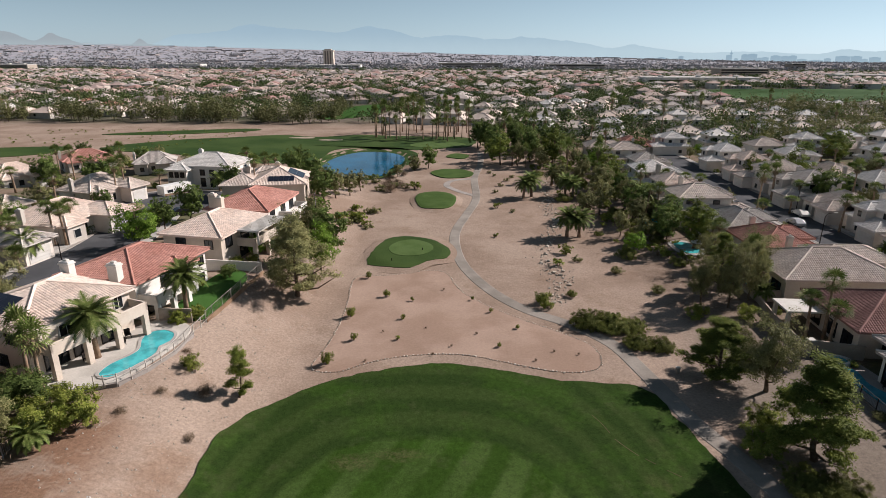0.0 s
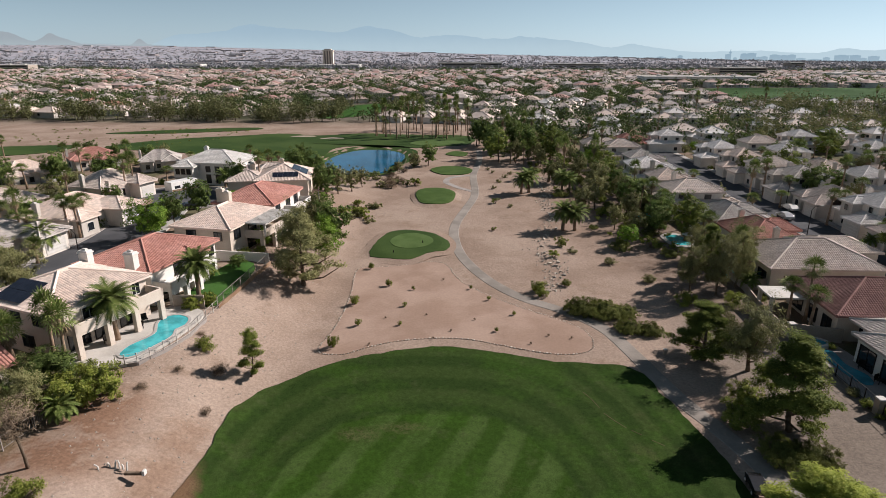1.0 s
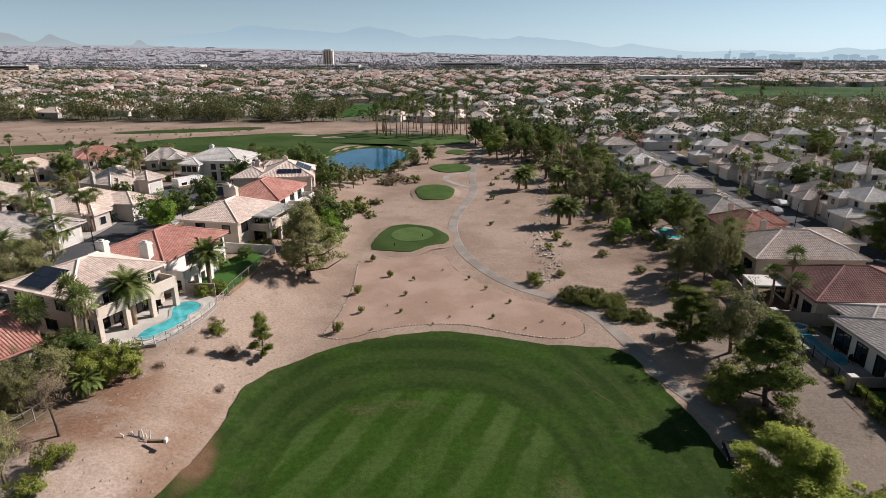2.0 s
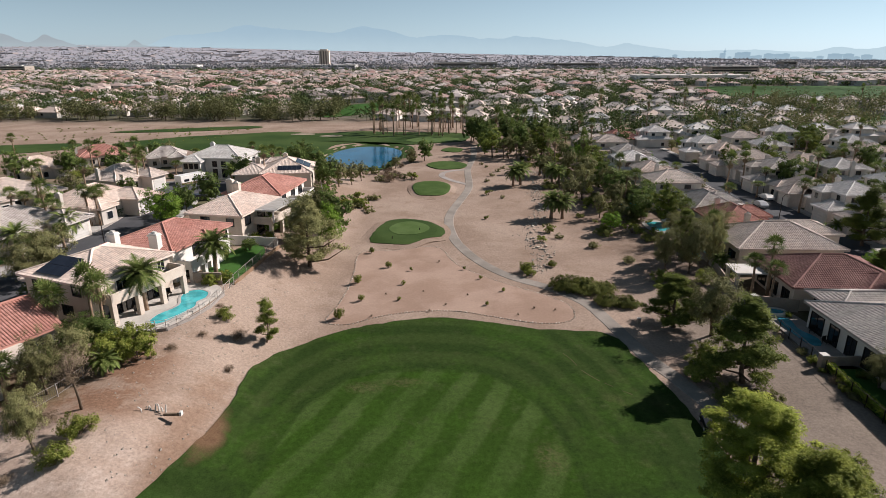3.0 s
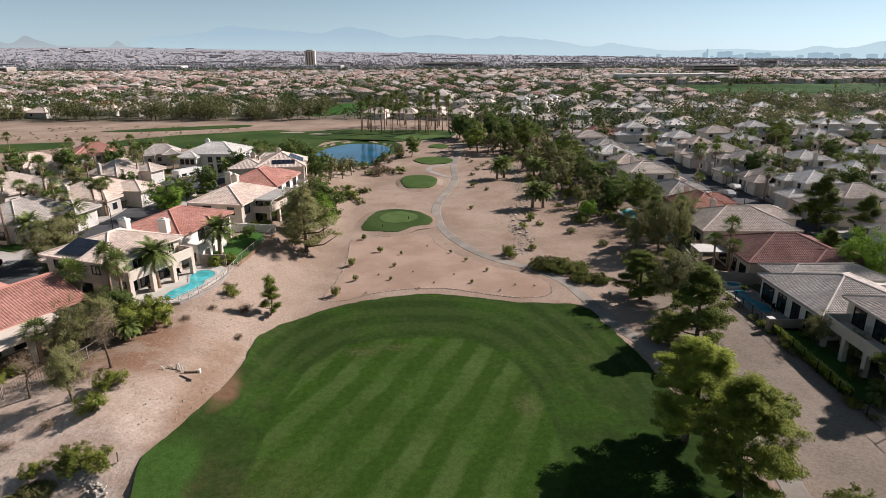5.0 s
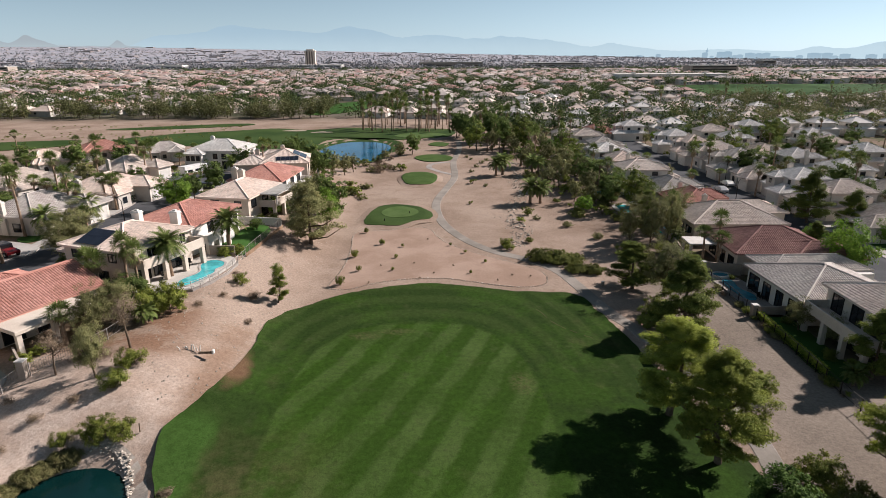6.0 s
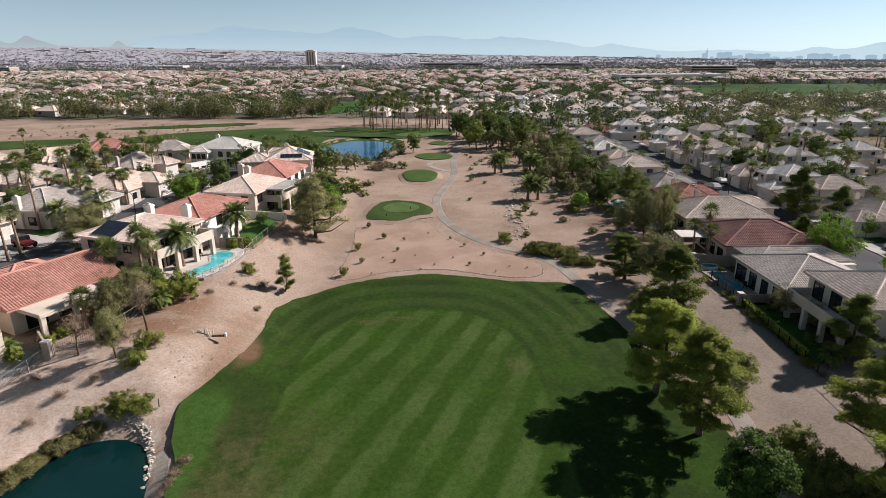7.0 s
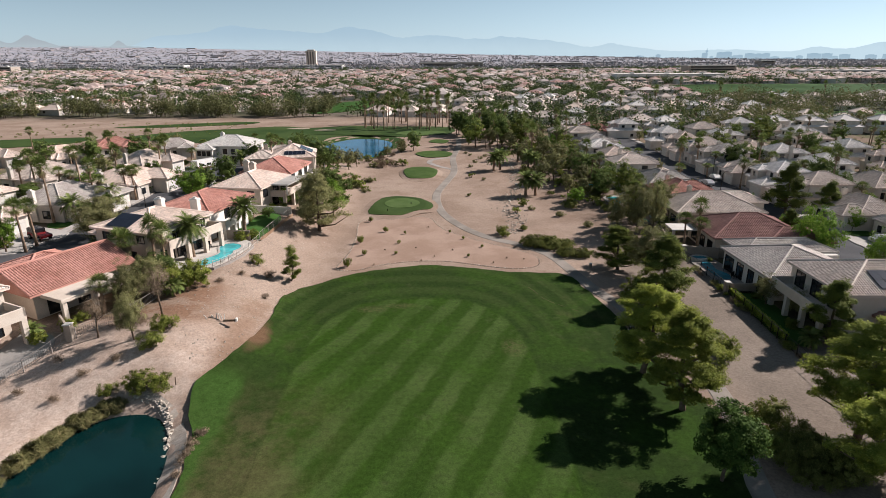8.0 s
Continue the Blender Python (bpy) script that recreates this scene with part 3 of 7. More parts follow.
CART = [(24.5, -30), (24.2, -6), (24.9, 8), (28.2, 20.6), (28.4, 30), (26.6, 40.5), (25.3, 45.4), (23.6, 50.2), (22.6, 54.9), (21.6, 60.6), (19.9, 67.0), (15.9, 72.4), (10.7, 77.2), (6.5, 83.8),
        (3.0, 93.6), (1.5, 104.0), (1.7, 114.9), (4.3, 128.1), (6.8, 140), (7.6, 150), (7.8, 161.2), (8.4, 171.5), (11.2, 192.2), (12.5, 215)]
ribbon("cart_path", CART, 1.85, 0.045, PATHWAY, "grey concrete cart path winding through the desert", 0.09, 0.6, height=earth_z, shoulder=0.16)
ribbon("cart_path", [(7.4, 146), (3.2, 152), (0.2, 158), (1.0, 164), (4.5, 167), (7.8, 168)], 1.6, 0.04, CONCRETE, "pale branch of the cart path round a tee", 0.09, 0.6, height=earth_z, shoulder=0.16)
# far greens and the bunkers beside them
sheet("far_fairway", [(-128, 221), (-113, 243), (-89, 254), (-72, 262), (-55, 256), (-37, 263), (-22, 260), (9, 255), (10, 232), (-2, 224), (-12, 221), (-20, 226), (-40, 222), (-44, 198), (-62, 192), (-93, 208)],
      0.08, ROUGH, "broad green fairway beyond the houses", 12, ragged=1.0)
sheet("putting_green", [(-14, 232), (-9, 240), (2, 241), (8, 235), (2, 227), (-8, 226)], 0.14, TEE_PALE, "bright close-mown putting green", 6)
sheet("far_fairway", [(-150, 262), (-128, 274), (-95, 284), (-86, 279), (-100, 270), (-128, 261)], 0.08, ROUGH, "green strip beside the sandy waste", 5, ragged=0.6)
sheet("far_fairway", [(-185, 215), (-150, 226), (-140, 222), (-142, 208), (-165, 196), (-190, 196)], 0.08, ROUGH, "green strip beside the sandy waste", 5, ragged=0.6)
for pts in ([(-66, 252), (-60, 255), (-55, 253), (-58, 250)], [(-52, 246), (-46, 249), (-42, 246), (-48, 244)]):
    sheet("sand_bunker", pts, 0.15, SAND, "pale sand bunker in the green", 4, ragged=0.3)
sheet("far_green", [(228, 500), (236, 600), (330, 650), (520, 640), (660, 590), (620, 500), (440, 455), (320, 470)], 0.3, LAWN, "bright green course far off among the houses", 6, ragged=4)
sheet("far_green", [(205, 272), (215, 305), (265, 318), (330, 300), (300, 268), (240, 262)], 0.2, LAWN, "bright green course far off among the houses", 6, ragged=2)
sheet("far_green", [(-70, 330), (-72, 380), (-55, 420), (-30, 420), (-38, 370), (-52, 335)], 0.2, LAWN, "green strip of course among the far trees", 6, ragged=2)
# water
POND = [(-29.85 + 7.05 * math.cos(k * math.pi / 10), 5.0 + 18.5 * math.sin(k * math.pi / 10)) for k in range(20)]
sheet("pond_water", POND, 0, WATER, "dark teal pond with a still surface", 6, z=-0.62)
LAKE_EDGE = [(-39.5, 189), (-38, 207), (-31, 218.5), (-20, 218), (-14.4, 210), (-14.6, 197), (-17.5, 188), (-18.6, 177), (-25, 171.3), (-33, 176)]
sheet("lake_bank", [(-27 + (x + 27) * 1.32, 195 + (y - 195) * 1.25) for x, y in LAKE_EDGE], 0.05, ROUGH, "grassy bank round the lake", 16, height=earth_z)
sheet("lake_water", LAKE_EDGE, 0, LAKE, "deep blue ornamental lake", 6, z=-0.55)
SHORE = [(-29.85 + 7.75 * math.cos(radians(a)), 5.0 + 18.6 * math.sin(radians(a))) for a in range(-40, 96, 8)]
ribbon("shore", SHORE, 2.0, 0.05, MUD, "pale gravel strip round the pond", 0.4, 0.5, height=earth_z, taper=lambda t: min(1.0, 0.25 + 3.0 * (1 - t)))
# streets with kerbs
L_STREET = [(-66, 40), (-61.3, 51.4), (-58.6, 57), (-57, 64), (-56.5, 72), (-55.6, 81), (-54.8, 90), (-55.8, 102), (-57.5, 112)]
R_STREET = [(69, 20), (69.8, 45), (70.4, 63.1), (71.6, 78.3), (72.4, 91.2), (73, 105), (73.6, 123.8), (74, 145), (74.5, 170), (76, 215)]
for line in (L_STREET, R_STREET):
    ribbon("road", line, 8.6, 0.03, ASPHALT, "dark residential asphalt street", step=2.0)
    for s in (-1, 1):
        ribbon("kerb", line, 0.5, 0.15, CONCRETE, "pale concrete kerb and gutter", 0.4, 2.0, offset=4.5 * s)
        ribbon("pavement", line, 1.3, 0.14, DRIVE, "pale concrete pavement beside the street", 0.4, 2.0, offset=5.5 * s)
CUL = [(-56 + 10.5 * math.cos(a * math.pi / 6), 122 + 12 * math.sin(a * math.pi / 6)) for a in range(12)]
sheet("road", CUL, 0.035, ASPHALT, "asphalt turning circle at the street's end", 6, step=2.0)
ribbon("kerb", [(x * 1.0, y) for x, y in CUL] + [CUL[0]], 0.5, 0.15, CONCRETE, "pale concrete kerb round the turning circle", 0.4, 1.5)
sheet("traffic_island", [(-66.5, 113), (-63.5, 118), (-60.5, 116.5), (-60.5, 112), (-63, 110)], 0.12, BED, "planted island with a curved kerb", 4)
for m in ([(-52.6, 72), (-52.3, 77), (-46, 77), (-46, 72)], [(-61, 88), (-60, 93), (-66.5, 95), (-67.5, 90)], [(-61, 80), (-60.5, 85), (-66, 86), (-66, 81)], [(-62, 62), (-60.5, 67), (-68, 70), (-69.5, 65)],
          [(-64, 55), (-62, 60), (-70, 64), (-72, 59)], [(66, 52), (66, 58), (58, 58), (58, 52)], [(67, 74), (67, 79), (60, 79), (60, 74)], [(67.5, 92), (68, 97), (61, 97), (61, 92)], [(75.5, 66), (76, 72), (83, 71), (83, 66)], [(76, 84), (76.5, 90), (84, 90), (84, 84)]):
    sheet("driveway", m, 0.16, DRIVE, "pale concrete driveway", 4, step=1.5)
sheet("garden_lawn", [(-33.6, 66.5), (-32.6, 79.6), (-28.6, 80.2), (-28.9, 66.2)], 0.05, LAWN, "trim bright green backyard lawn", 5)
for m in ([(-64.5, 70), (-62, 74), (-65, 76), (-67, 72)], [(-60.5, 97), (-60, 104), (-64, 105), (-65, 98)], [(-63, 47), (-66, 51), (-70, 49), (-67, 45)], [(77, 74), (77, 81), (82, 81), (82, 74)], [(-50, 88), (-50, 94), (-46, 93), (-46, 88)]):
    sheet("garden_lawn", m, 0.1, LAWN, "small front lawn beside the street", 4)

# ---------------------------------------------------------------- houses
def tile_rows(S, width_at, length, origin, along, up, out, tile=0.30, course=0.38):
    """Barrel tiles on one roof slope: width_at(v) gives the run of the slope at v metres up it."""
    rise = 0.17 if tile < 0.4 else 0.10
    arc = ((-0.44, 0.0), (-0.2, rise), (0.2, rise), (0.44, 0.0))
    o, a, u, n = Vector(origin), Vector(along), Vector(up), Vector(out)
    for j in range(int(length / course)):
        v0 = j * course
        lo, hi = width_at(v0 + course * 0.5)
        for i in range(int(math.floor(lo / tile)), int(math.ceil(hi / tile))):
            c = (i + 0.5) * tile
            if not lo + tile * 0.2 < c < hi - tile * 0.2:
                continue
            base = o + a * c
            pts = [base + a * (tile * s) + u * v + n * (tile * (h + k)) for v, k in ((v0 - 0.02, 0.16), (v0 + course * 1.06, 0.02)) for s, h in arc]
            S.add(pts, [(0, 1, 5, 4), (1, 2, 6, 5), (2, 3, 7, 6), (0, 3, 2, 1)])


def hip_roof(H, x0, y0, x1, y1, z, pitch, material, over=0.55, tile=0.30, gable=False, label="", name="roof"):
    """Hipped (or gabled) tiled roof over a block, with fascia, tiles and ridge caps."""
    x0, y0, x1, y1 = x0 - over, y0 - over, x1 + over, y1 + over
    w, d = x1 - x0, y1 - y0
    long_x = w >= d
    half = min(w, d) / 2
    rise = half * pitch
    inset = 0.0 if gable else half
    if long_x:
        r0, r1 = (x0 + inset, (y0 + y1) / 2), (x1 - inset, (y0 + y1) / 2)
    else:
        r0, r1 = ((x0 + x1) / 2, y0 + inset), ((x0 + x1) / 2, y1 - inset)
    e = 0.20
    ring = [(x0, y0), (x1, y0), (x1, y1), (x0, y1)]
    v = [(x, y, z - 0.02) for x, y in ring] + [(x, y, z + e) for x, y in ring] + [(*r0, z + e + rise), (*r1, z + e + rise)]
    f = [(3, 2, 1, 0), (0, 1, 5, 4), (1, 2, 6, 5), (2, 3, 7, 6), (3, 0, 4, 7)]
    f += [(4, 5, 9, 8), (5, 6, 9), (6, 7, 8, 9), (7, 4, 8)] if long_x else [(4, 5, 8), (5, 6, 9, 8), (6, 7, 9), (7, 4, 8, 9)]
    roof = part(name, v, f, material, H, label)
    if tile:
        S = Solid()
        slope = math.hypot(half, rise)
        cs, sn = half / slope, rise / slope
        sides = (((x0, y0), (1, 0), (0, 1), w, long_x), ((x1, y0), (0, 1), (-1, 0), d, not long_x), ((x1, y1), (-1, 0), (0, -1), w, long_x), ((x0, y1), (0, -1), (1, 0), d, not long_x))
        for (ox, oy), (ax, ay), (ux, uy), run, main in sides:
            if gable and not main:
                continue
            k = 0.0 if gable else cs
            tile_rows(S, (lambda t, run=run, k=k: (t * k, run - t * k)), slope, (ox, oy, z + e), (ax, ay, 0), (ux * cs, uy * cs, sn), (-ux * sn, -uy * sn, cs), tile, tile * 1.27)
        tagged(S.part("roof_tiles", material, roof), kind="stuff")
    S = Solid()
    top = [(*r0, z + e + rise + 0.04), (*r1, z + e + rise + 0.04)]
    lines = [(top[0], top[1])]
    if not gable:
        ends = ((0, 0), (1, 1), (2, 1), (3, 0)) if long_x else ((0, 0), (1, 0), (2, 1), (3, 1))
        lines += [((*ring[i], z + e + 0.04), top[j]) for i, j in ends]
    for a, b in lines:
        S.tube([a, b], [0.15, 0.15], 6)
    S.part("ridge_cap", material, roof)
    return roof


def window(H, x, y, z, w, h, face, frame_material=None, mullions=1):
    """A window in a wall facing n, s, e or w, its sill's middle at x, y, z. face: outward side."""
    P = Solid()
    t, o = 0.09, 0.09

    def put(S, u0, z0, u1, z1, d0, d1):
        if face == "s":
            S.box(x + u0, y - d1, z + z0, x + u1, y - d0, z + z1)
        elif face == "n":
            S.box(x + u0, y + d0, z + z0, x + u1, y + d1, z + z1)
        elif face == "e":
            S.box(x + d0, y + u0, z + z0, x + d1, y + u1, z + z1)
        else:
            S.box(x - d1, y + u0, z + z0, x - d0, y + u1, z + z1)

    def spot(u, zz, d):
        if face in "sn":
            return (x + u, y + (d if face == "n" else -d), z + zz)
        return (x + (d if face == "e" else -d), y + u, z + zz)

    outer = [(-w / 2 - t, -t), (w / 2 + t, -t), (w / 2 + t, h + t), (-w / 2 - t, h + t)]
    inner = [(-w / 2, 0), (w / 2, 0), (w / 2, h), (-w / 2, h)]
    v = [spot(u, q, -0.05) for u, q in outer] + [spot(u, q, o) for u, q in outer] + [spot(u, q, o) for u, q in inner] + [spot(u, q, -0.05) for u, q in inner]
    fs = []
    for k in range(4):
        n = (k + 1) % 4
        fs += [(k, n, 4 + n, 4 + k), (4 + k, 4 + n, 8 + n, 8 + k), (8 + k, 8 + n, 12 + n, 12 + k)]
    put(P, -w / 2, 0, w / 2, h, -0.03, 0.03)
    f = part("window", v, fs, frame_material or TRIM, H)
    P.part("pane", GLASS, f)
    for i in range(mullions):
        M = Solid()
        u = -w / 2 + w * (i + 1) / (mullions + 1)
        put(M, u - 0.03, 0, u + 0.03, h, 0.0, 0.06)
        M.part("mullion", frame_material or TRIM, f)
    return f


def garage_door(H, x, y, z, w, face, material=None):
    S = Solid()
    for k in range(4):
        z0 = z + k * 0.54
        if face == "s":
            S.box(x - w / 2, y - 0.08, z0, x + w / 2, y + 0.02, z0 + 0.51)
        elif face == "w":
            S.box(x - 0.08, y - w / 2, z0, x + 0.02, y + w / 2, z0 + 0.51)
        else:
            S.box(x - 0.02, y - w / 2, z0, x + 0.08, y + w / 2, z0 + 0.51)
    return S.part("garage_door", material or TRIM, H, "white sectional garage door")


def chimney(H, x, y, z0, z1, material, w=1.0, d=0.7):
    S = Solid().box(x - w / 2, y - d / 2, z0, x + w / 2, y + d / 2, z1, 0.04)
    S.box(x - w / 2 - 0.1, y - d / 2 - 0.1, z1 - 0.35, x + w / 2 + 0.1, y + d / 2 + 0.1, z1 - 0.2)
    c = S.part("chimney", material, H)
    Solid().box(x - 0.28, y - 0.2, z1, x + 0.28, y + 0.2, z1 + 0.22, 0.05).part("chimney_cap", TRIM, c)


def wall_block(H, x0, y0, x1, y1, h, material, z=-1.5):
    return Solid().box(x0, y0, z, x1, y1, h).part("wall", material, H)


def balcony(H, x0, y0, x1, y1, z, material, side, rail=1.0, columns=3):
    """Deck over a loggia with a parapet on its open sides and square columns under it. side: e or w is the open long side."""
    Solid().box(x0, y0, z - 0.35, x1, y1, z).part("balcony_deck", material, H)
    S = Solid()
    t = 0.22
    xo = x1 if side == "e" else x0
    a, b = (xo - t, xo) if side == "e" else (xo, xo + t)
    S.box(a, y0, z, b, y1, z + rail, 0.03)
    S.box(x0, y0, z, x1, y0 + t, z + rail, 0.03)
    S.box(x0, y1 - t, z, x1, y1, z + rail, 0.03)
    S.part("parapet", material, H)
    for i in range(columns):
        y = y0 + 0.3 + (y1 - y0 - 0.6) * i / (columns - 1)
        c = xo - 0.3 if side == "e" else xo + 0.3
        Solid().box(c - 0.28, y - 0.28, -0.4, c + 0.28, y + 0.28, z - 0.33, 0.02).part("column", material, H)


def solar_array(H, origin, along, up, out, rows, cols, w=1.0, h=1.65):
    """Panels on a roof slope."""
    o, a, u, n = (Vector(q) for q in (origin, along, up, out))
    for i in range(cols):
        for j in range(rows):
            c = o + a * (i * (w + 0.05)) + u * (j * (h + 0.05)) + n * 0.16
            pts = [c + a * s + u * t + n * k for k in (0, 0.05) for s, t in ((0, 0), (w, 0), (w, h), (0, h))]
            part("solar_panel", [tuple(p) for p in pts], [(3, 2, 1, 0), (4, 5, 6, 7), (0, 1, 5, 4), (1, 2, 6, 5), (2, 3, 7, 6), (3, 0, 4, 7)], SOLAR, H, "dark solar panel")


def at_ground(x, y, rz, dz=0.0):
    return pose(x, y, ground_z(x, y) + dz, 0, 0, rz)


# --- cream house with the pool
H = thing("house", "two-storey cream stucco house with a bleached pink tile roof", "house", pose(-39.6, 51.2, 4.2, 0, 0, -22))
wall_block(H, -10.4, 0, 0, 11.5, 4.75, STUCCO)
wall_block(H, -12.6, 1.5, -10.4, 9.5, 3.2, STUCCO)
hip_roof(H, -10.4, 0, 0, 11.5, 4.75, 0.33, ROOF_PINK)
hip_roof(H, -12.8, 1.5, -8.6, 9.5, 3.2, 0.38, ROOF_PINK)
balcony(H, 0, 0.5, 2.6, 11.4, 2.9, STUCCO, "e", 0.95, 4)
Solid().box(-0.4, 0.5, 3.05, 1.3, 5.6, 4.95).part("wall", STUCCO, H)
window(H, 1.3, 3.2, 3.5, 1.5, 1.2, "e")
for y in (2.5, 5.5, 8.6):
    window(H, 0, y, 0.2, 2.3, 2.1, "e", METAL, 2)
window(H, 0, 7.6, 3.1, 1.8, 1.9, "e", METAL)
window(H, 0, 10.0, 3.2, 1.0, 1.5, "e")
for x in (-8.4, -5.2, -2.0):
    window(H, x, 0, 3.3, 1.2, 1.0, "s", METAL)
window(H, -4, 0, 0.6, 1.6, 1.2, "s", METAL)
sl = math.hypot(1, 0.33)
solar_array(H, (-8.3, 0.1, 5.17), (1, 0, 0), (0, 1 / sl, 0.33 / sl), (0, -0.33 / sl, 1 / sl), 2, 4)

# --- white house with the red roof
H = thing("house", "two-storey white stucco house with a terracotta tile roof", "house", pose(-36.3, 65.0, 3.6, 0, 0, -14))
wall_block(H, -10.4, 0, 0, 13.0, 4.7, STUCCO_WHITE)
wall_block(H, -12.8, 3.5, -10.4, 10, 3.4, STUCCO_WHITE)
hip_roof(H, -10.4, 0, 0, 13.0, 4.7, 0.36, ROOF_RED)
hip_roof(H, -12.8, 3.5, -9.0, 10, 3.5, 0.36, ROOF_RED)
chimney(H, -2.3, -0.05, 0, 7.2, STUCCO_WHITE, 1.3, 0.9)
chimney(H, -8.6, -0.4, 0, 7.0, STUCCO_WHITE, 1.3, 0.9)
balcony(H, 0, 0.2, 2.6, 6.2, 2.6, STUCCO_WHITE, "e", 0.85, 3)
wall_block(H, 0, 6.2, 1.2, 9.4, 4.6, STUCCO_WHITE)
hip_roof(H, -2.5, 6.2, 1.2, 9.4, 4.55, 0.36, ROOF_RED, 0.4)
for y, z, w, h in ((4.9, 2.8, 1.3, 1.5), (12.0, 3.0, 0.9, 1.1), (2.5, 0.2, 2.2, 1.9), (11.2, 0.5, 2.2, 1.3)):
    window(H, 0, y, z, w, h, "e", METAL)
window(H, 1.2, 7.8, 2.6, 1.2, 1.5, "e", METAL)
for x in (-6.9, -4.8):
    window(H, x, 0, 2.9, 1.2, 1.2, "s", METAL)

# --- cream house with the white patio cover
H = thing("house", "two-storey cream house with a pale tile roof and white patio cover", "house", pose(-32.9, 83.0, 3.6, 0, 0, -12))
wall_block(H, -9.4, 0, 0, 12.5, 4.7, STUCCO)
wall_block(H, -11.8, 4, -9.4, 12, 3.4, STUCCO)
hip_roof(H, -9.4, 0, 0, 12.5, 4.7, 0.40, ROOF_PINK)
hip_roof(H, -11.8, 4, -8.4, 12, 3.5, 0.36, ROOF_PINK)
chimney(H, -8.0, 13.0, 0, 7.4, STUCCO, 1.2, 0.9)
balcony(H, 0, 4.0, 3.2, 12.4, 2.7, STUCCO, "e", 0.95, 3)
cover = Solid().box(0.1, 3.6, 4.75, 4.0, 12.6, 4.9).part("patio_cover", TRIM, H, "white slatted patio cover")
for i in range(18):
    Solid().box(0.1, 3.7 + i * 0.5, 4.9, 4.05, 3.95 + i * 0.5, 5.0).part("slat", TRIM, cover)
for y in (4.2, 12.0):
    Solid().box(3.4, y - 0.12, 2.7, 3.65, y + 0.12, 4.76).part("post", TRIM, cover)
window(H, -6.5, 0, 3.0, 1.5, 1.3, "s", METAL)
window(H, -2.0, 0, 3.0, 1.2, 1.2, "s", METAL)
for y, z, w, h in ((2.0, 2.9, 1.6, 1.4), (6.5, 2.8, 2.2, 1.9), (10, 2.8, 2.0, 1.9), (6, 0.2, 2.4, 1.9), (10, 0.2, 2.4, 1.9)):
    window(H, 0, y, z, w, h, "e", METAL)

# --- second red roof, beyond
H = thing("house", "two-storey white house with a terracotta roof and blue balcony rail", "house", pose(-30.7, 98.6, 3.4, 0, 0, -7))
wall_block(H, -10.6, 0, 0, 13.5, 4.8, STUCCO_WHITE)
hip_roof(H, -10.6, 0, 0, 13.5, 4.8, 0.40, ROOF_RED)
chimney(H, -9.5, 0.2, 0, 7.6, STUCCO, 1.2, 0.9)
balcony(H, 0, 5, 2.4, 13, 2.7, STUCCO_WHITE, "e", 0.9, 3)
for y, z in ((2.2, 2.8), (7, 2.8), (11, 2.8), (2.2, 0.3), (7.5, 0.3)):
    window(H, 0, y, z, 1.8, 1.6, "e", METAL)
for x in (-9, -4):
    window(H, x, 0, 2.9, 1.3, 1.2, "s", METAL)

# --- cream house with solar panels near the lake
H = thing("house", "cream stucco house with rooftop solar panels near the lake", "house", pose(-29.6, 121.5, 3.4, 0, 0, 8))
wall_block(H, -10.5, 0, 0, 12, 4.6, STUCCO)
wall_block(H, -17, 3, -10.5, 11, 4.0, STUCCO)
hip_roof(H, -10.5, 0, 0, 12, 4.6, 0.44, ROOF_PINK)
hip_roof(H, -17, 3, -9.5, 11, 4.0, 0.40, ROOF_TAN)
chimney(H, -6.5, 11.5, 0, 7.4, STUCCO)
chimney(H, -12.5, 9, 0, 7.0, STUCCO)
solar_array(H, (-7.2, 0.6, 5.25), (1, 0, 0), (0, 0.916, 0.403), (0, -0.403, 0.916), 1, 5)
solar_array(H, (-0.4, 3.2, 5.2), (0, 1, 0), (-0.916, 0, 0.403), (0.403, 0, 0.916), 2, 5)
window(H, -5, 0, 2.2, 1.6, 1.4, "s", METAL)
window(H, 0, 6, 2.4, 1.6, 1.4, "e", METAL)

# --- large white roof on the turning circle
H = thing("house", "large white two-storey house with a white tile roof", "house", pose(-51.2, 139.2, 3.0, 0, 0, -8))
wall_block(H, -14, 0, 0, 11, 5.2, STUCCO_WHITE)
hip_roof(H, -14, 0, 0, 11, 5.2, 0.40, ROOF_WHITE, tile=0.45)
wall_block(H, -14.2, -2.6, -9.4, 1, 4.6, STUCCO_WHITE)
hip_roof(H, -14.2, -2.6, -9.4, 3, 4.6, 0.36, ROOF_WHITE, tile=0.45)
wall_block(H, -0.5, 1, 5, 8, 3.0, STUCCO)
hip_roof(H, -1, 1, 5, 8, 3.0, 0.36, ROOF_TAN, tile=0.45)
chimney(H, -10, 6, 3, 8.4, STUCCO_WHITE)
for x in (-13.2, -11.8, -10.4):
    window(H, x, -2.6, 3.0, 0.9, 1.2, "s", METAL)
garage_door(H, -11.8, -2.6, 0, 4.4, "s", STUCCO_TAN)
for x in (-6.8, -4.4, -2):
    window(H, x, 0, 0.5, 1.1, 2.0, "s", METAL)
    window(H, x, 0, 3.2, 1.1, 1.3, "s", METAL)
for y in (3, 8):
    window(H, 0, y, 3.2, 1.2, 1.2, "e", METAL)

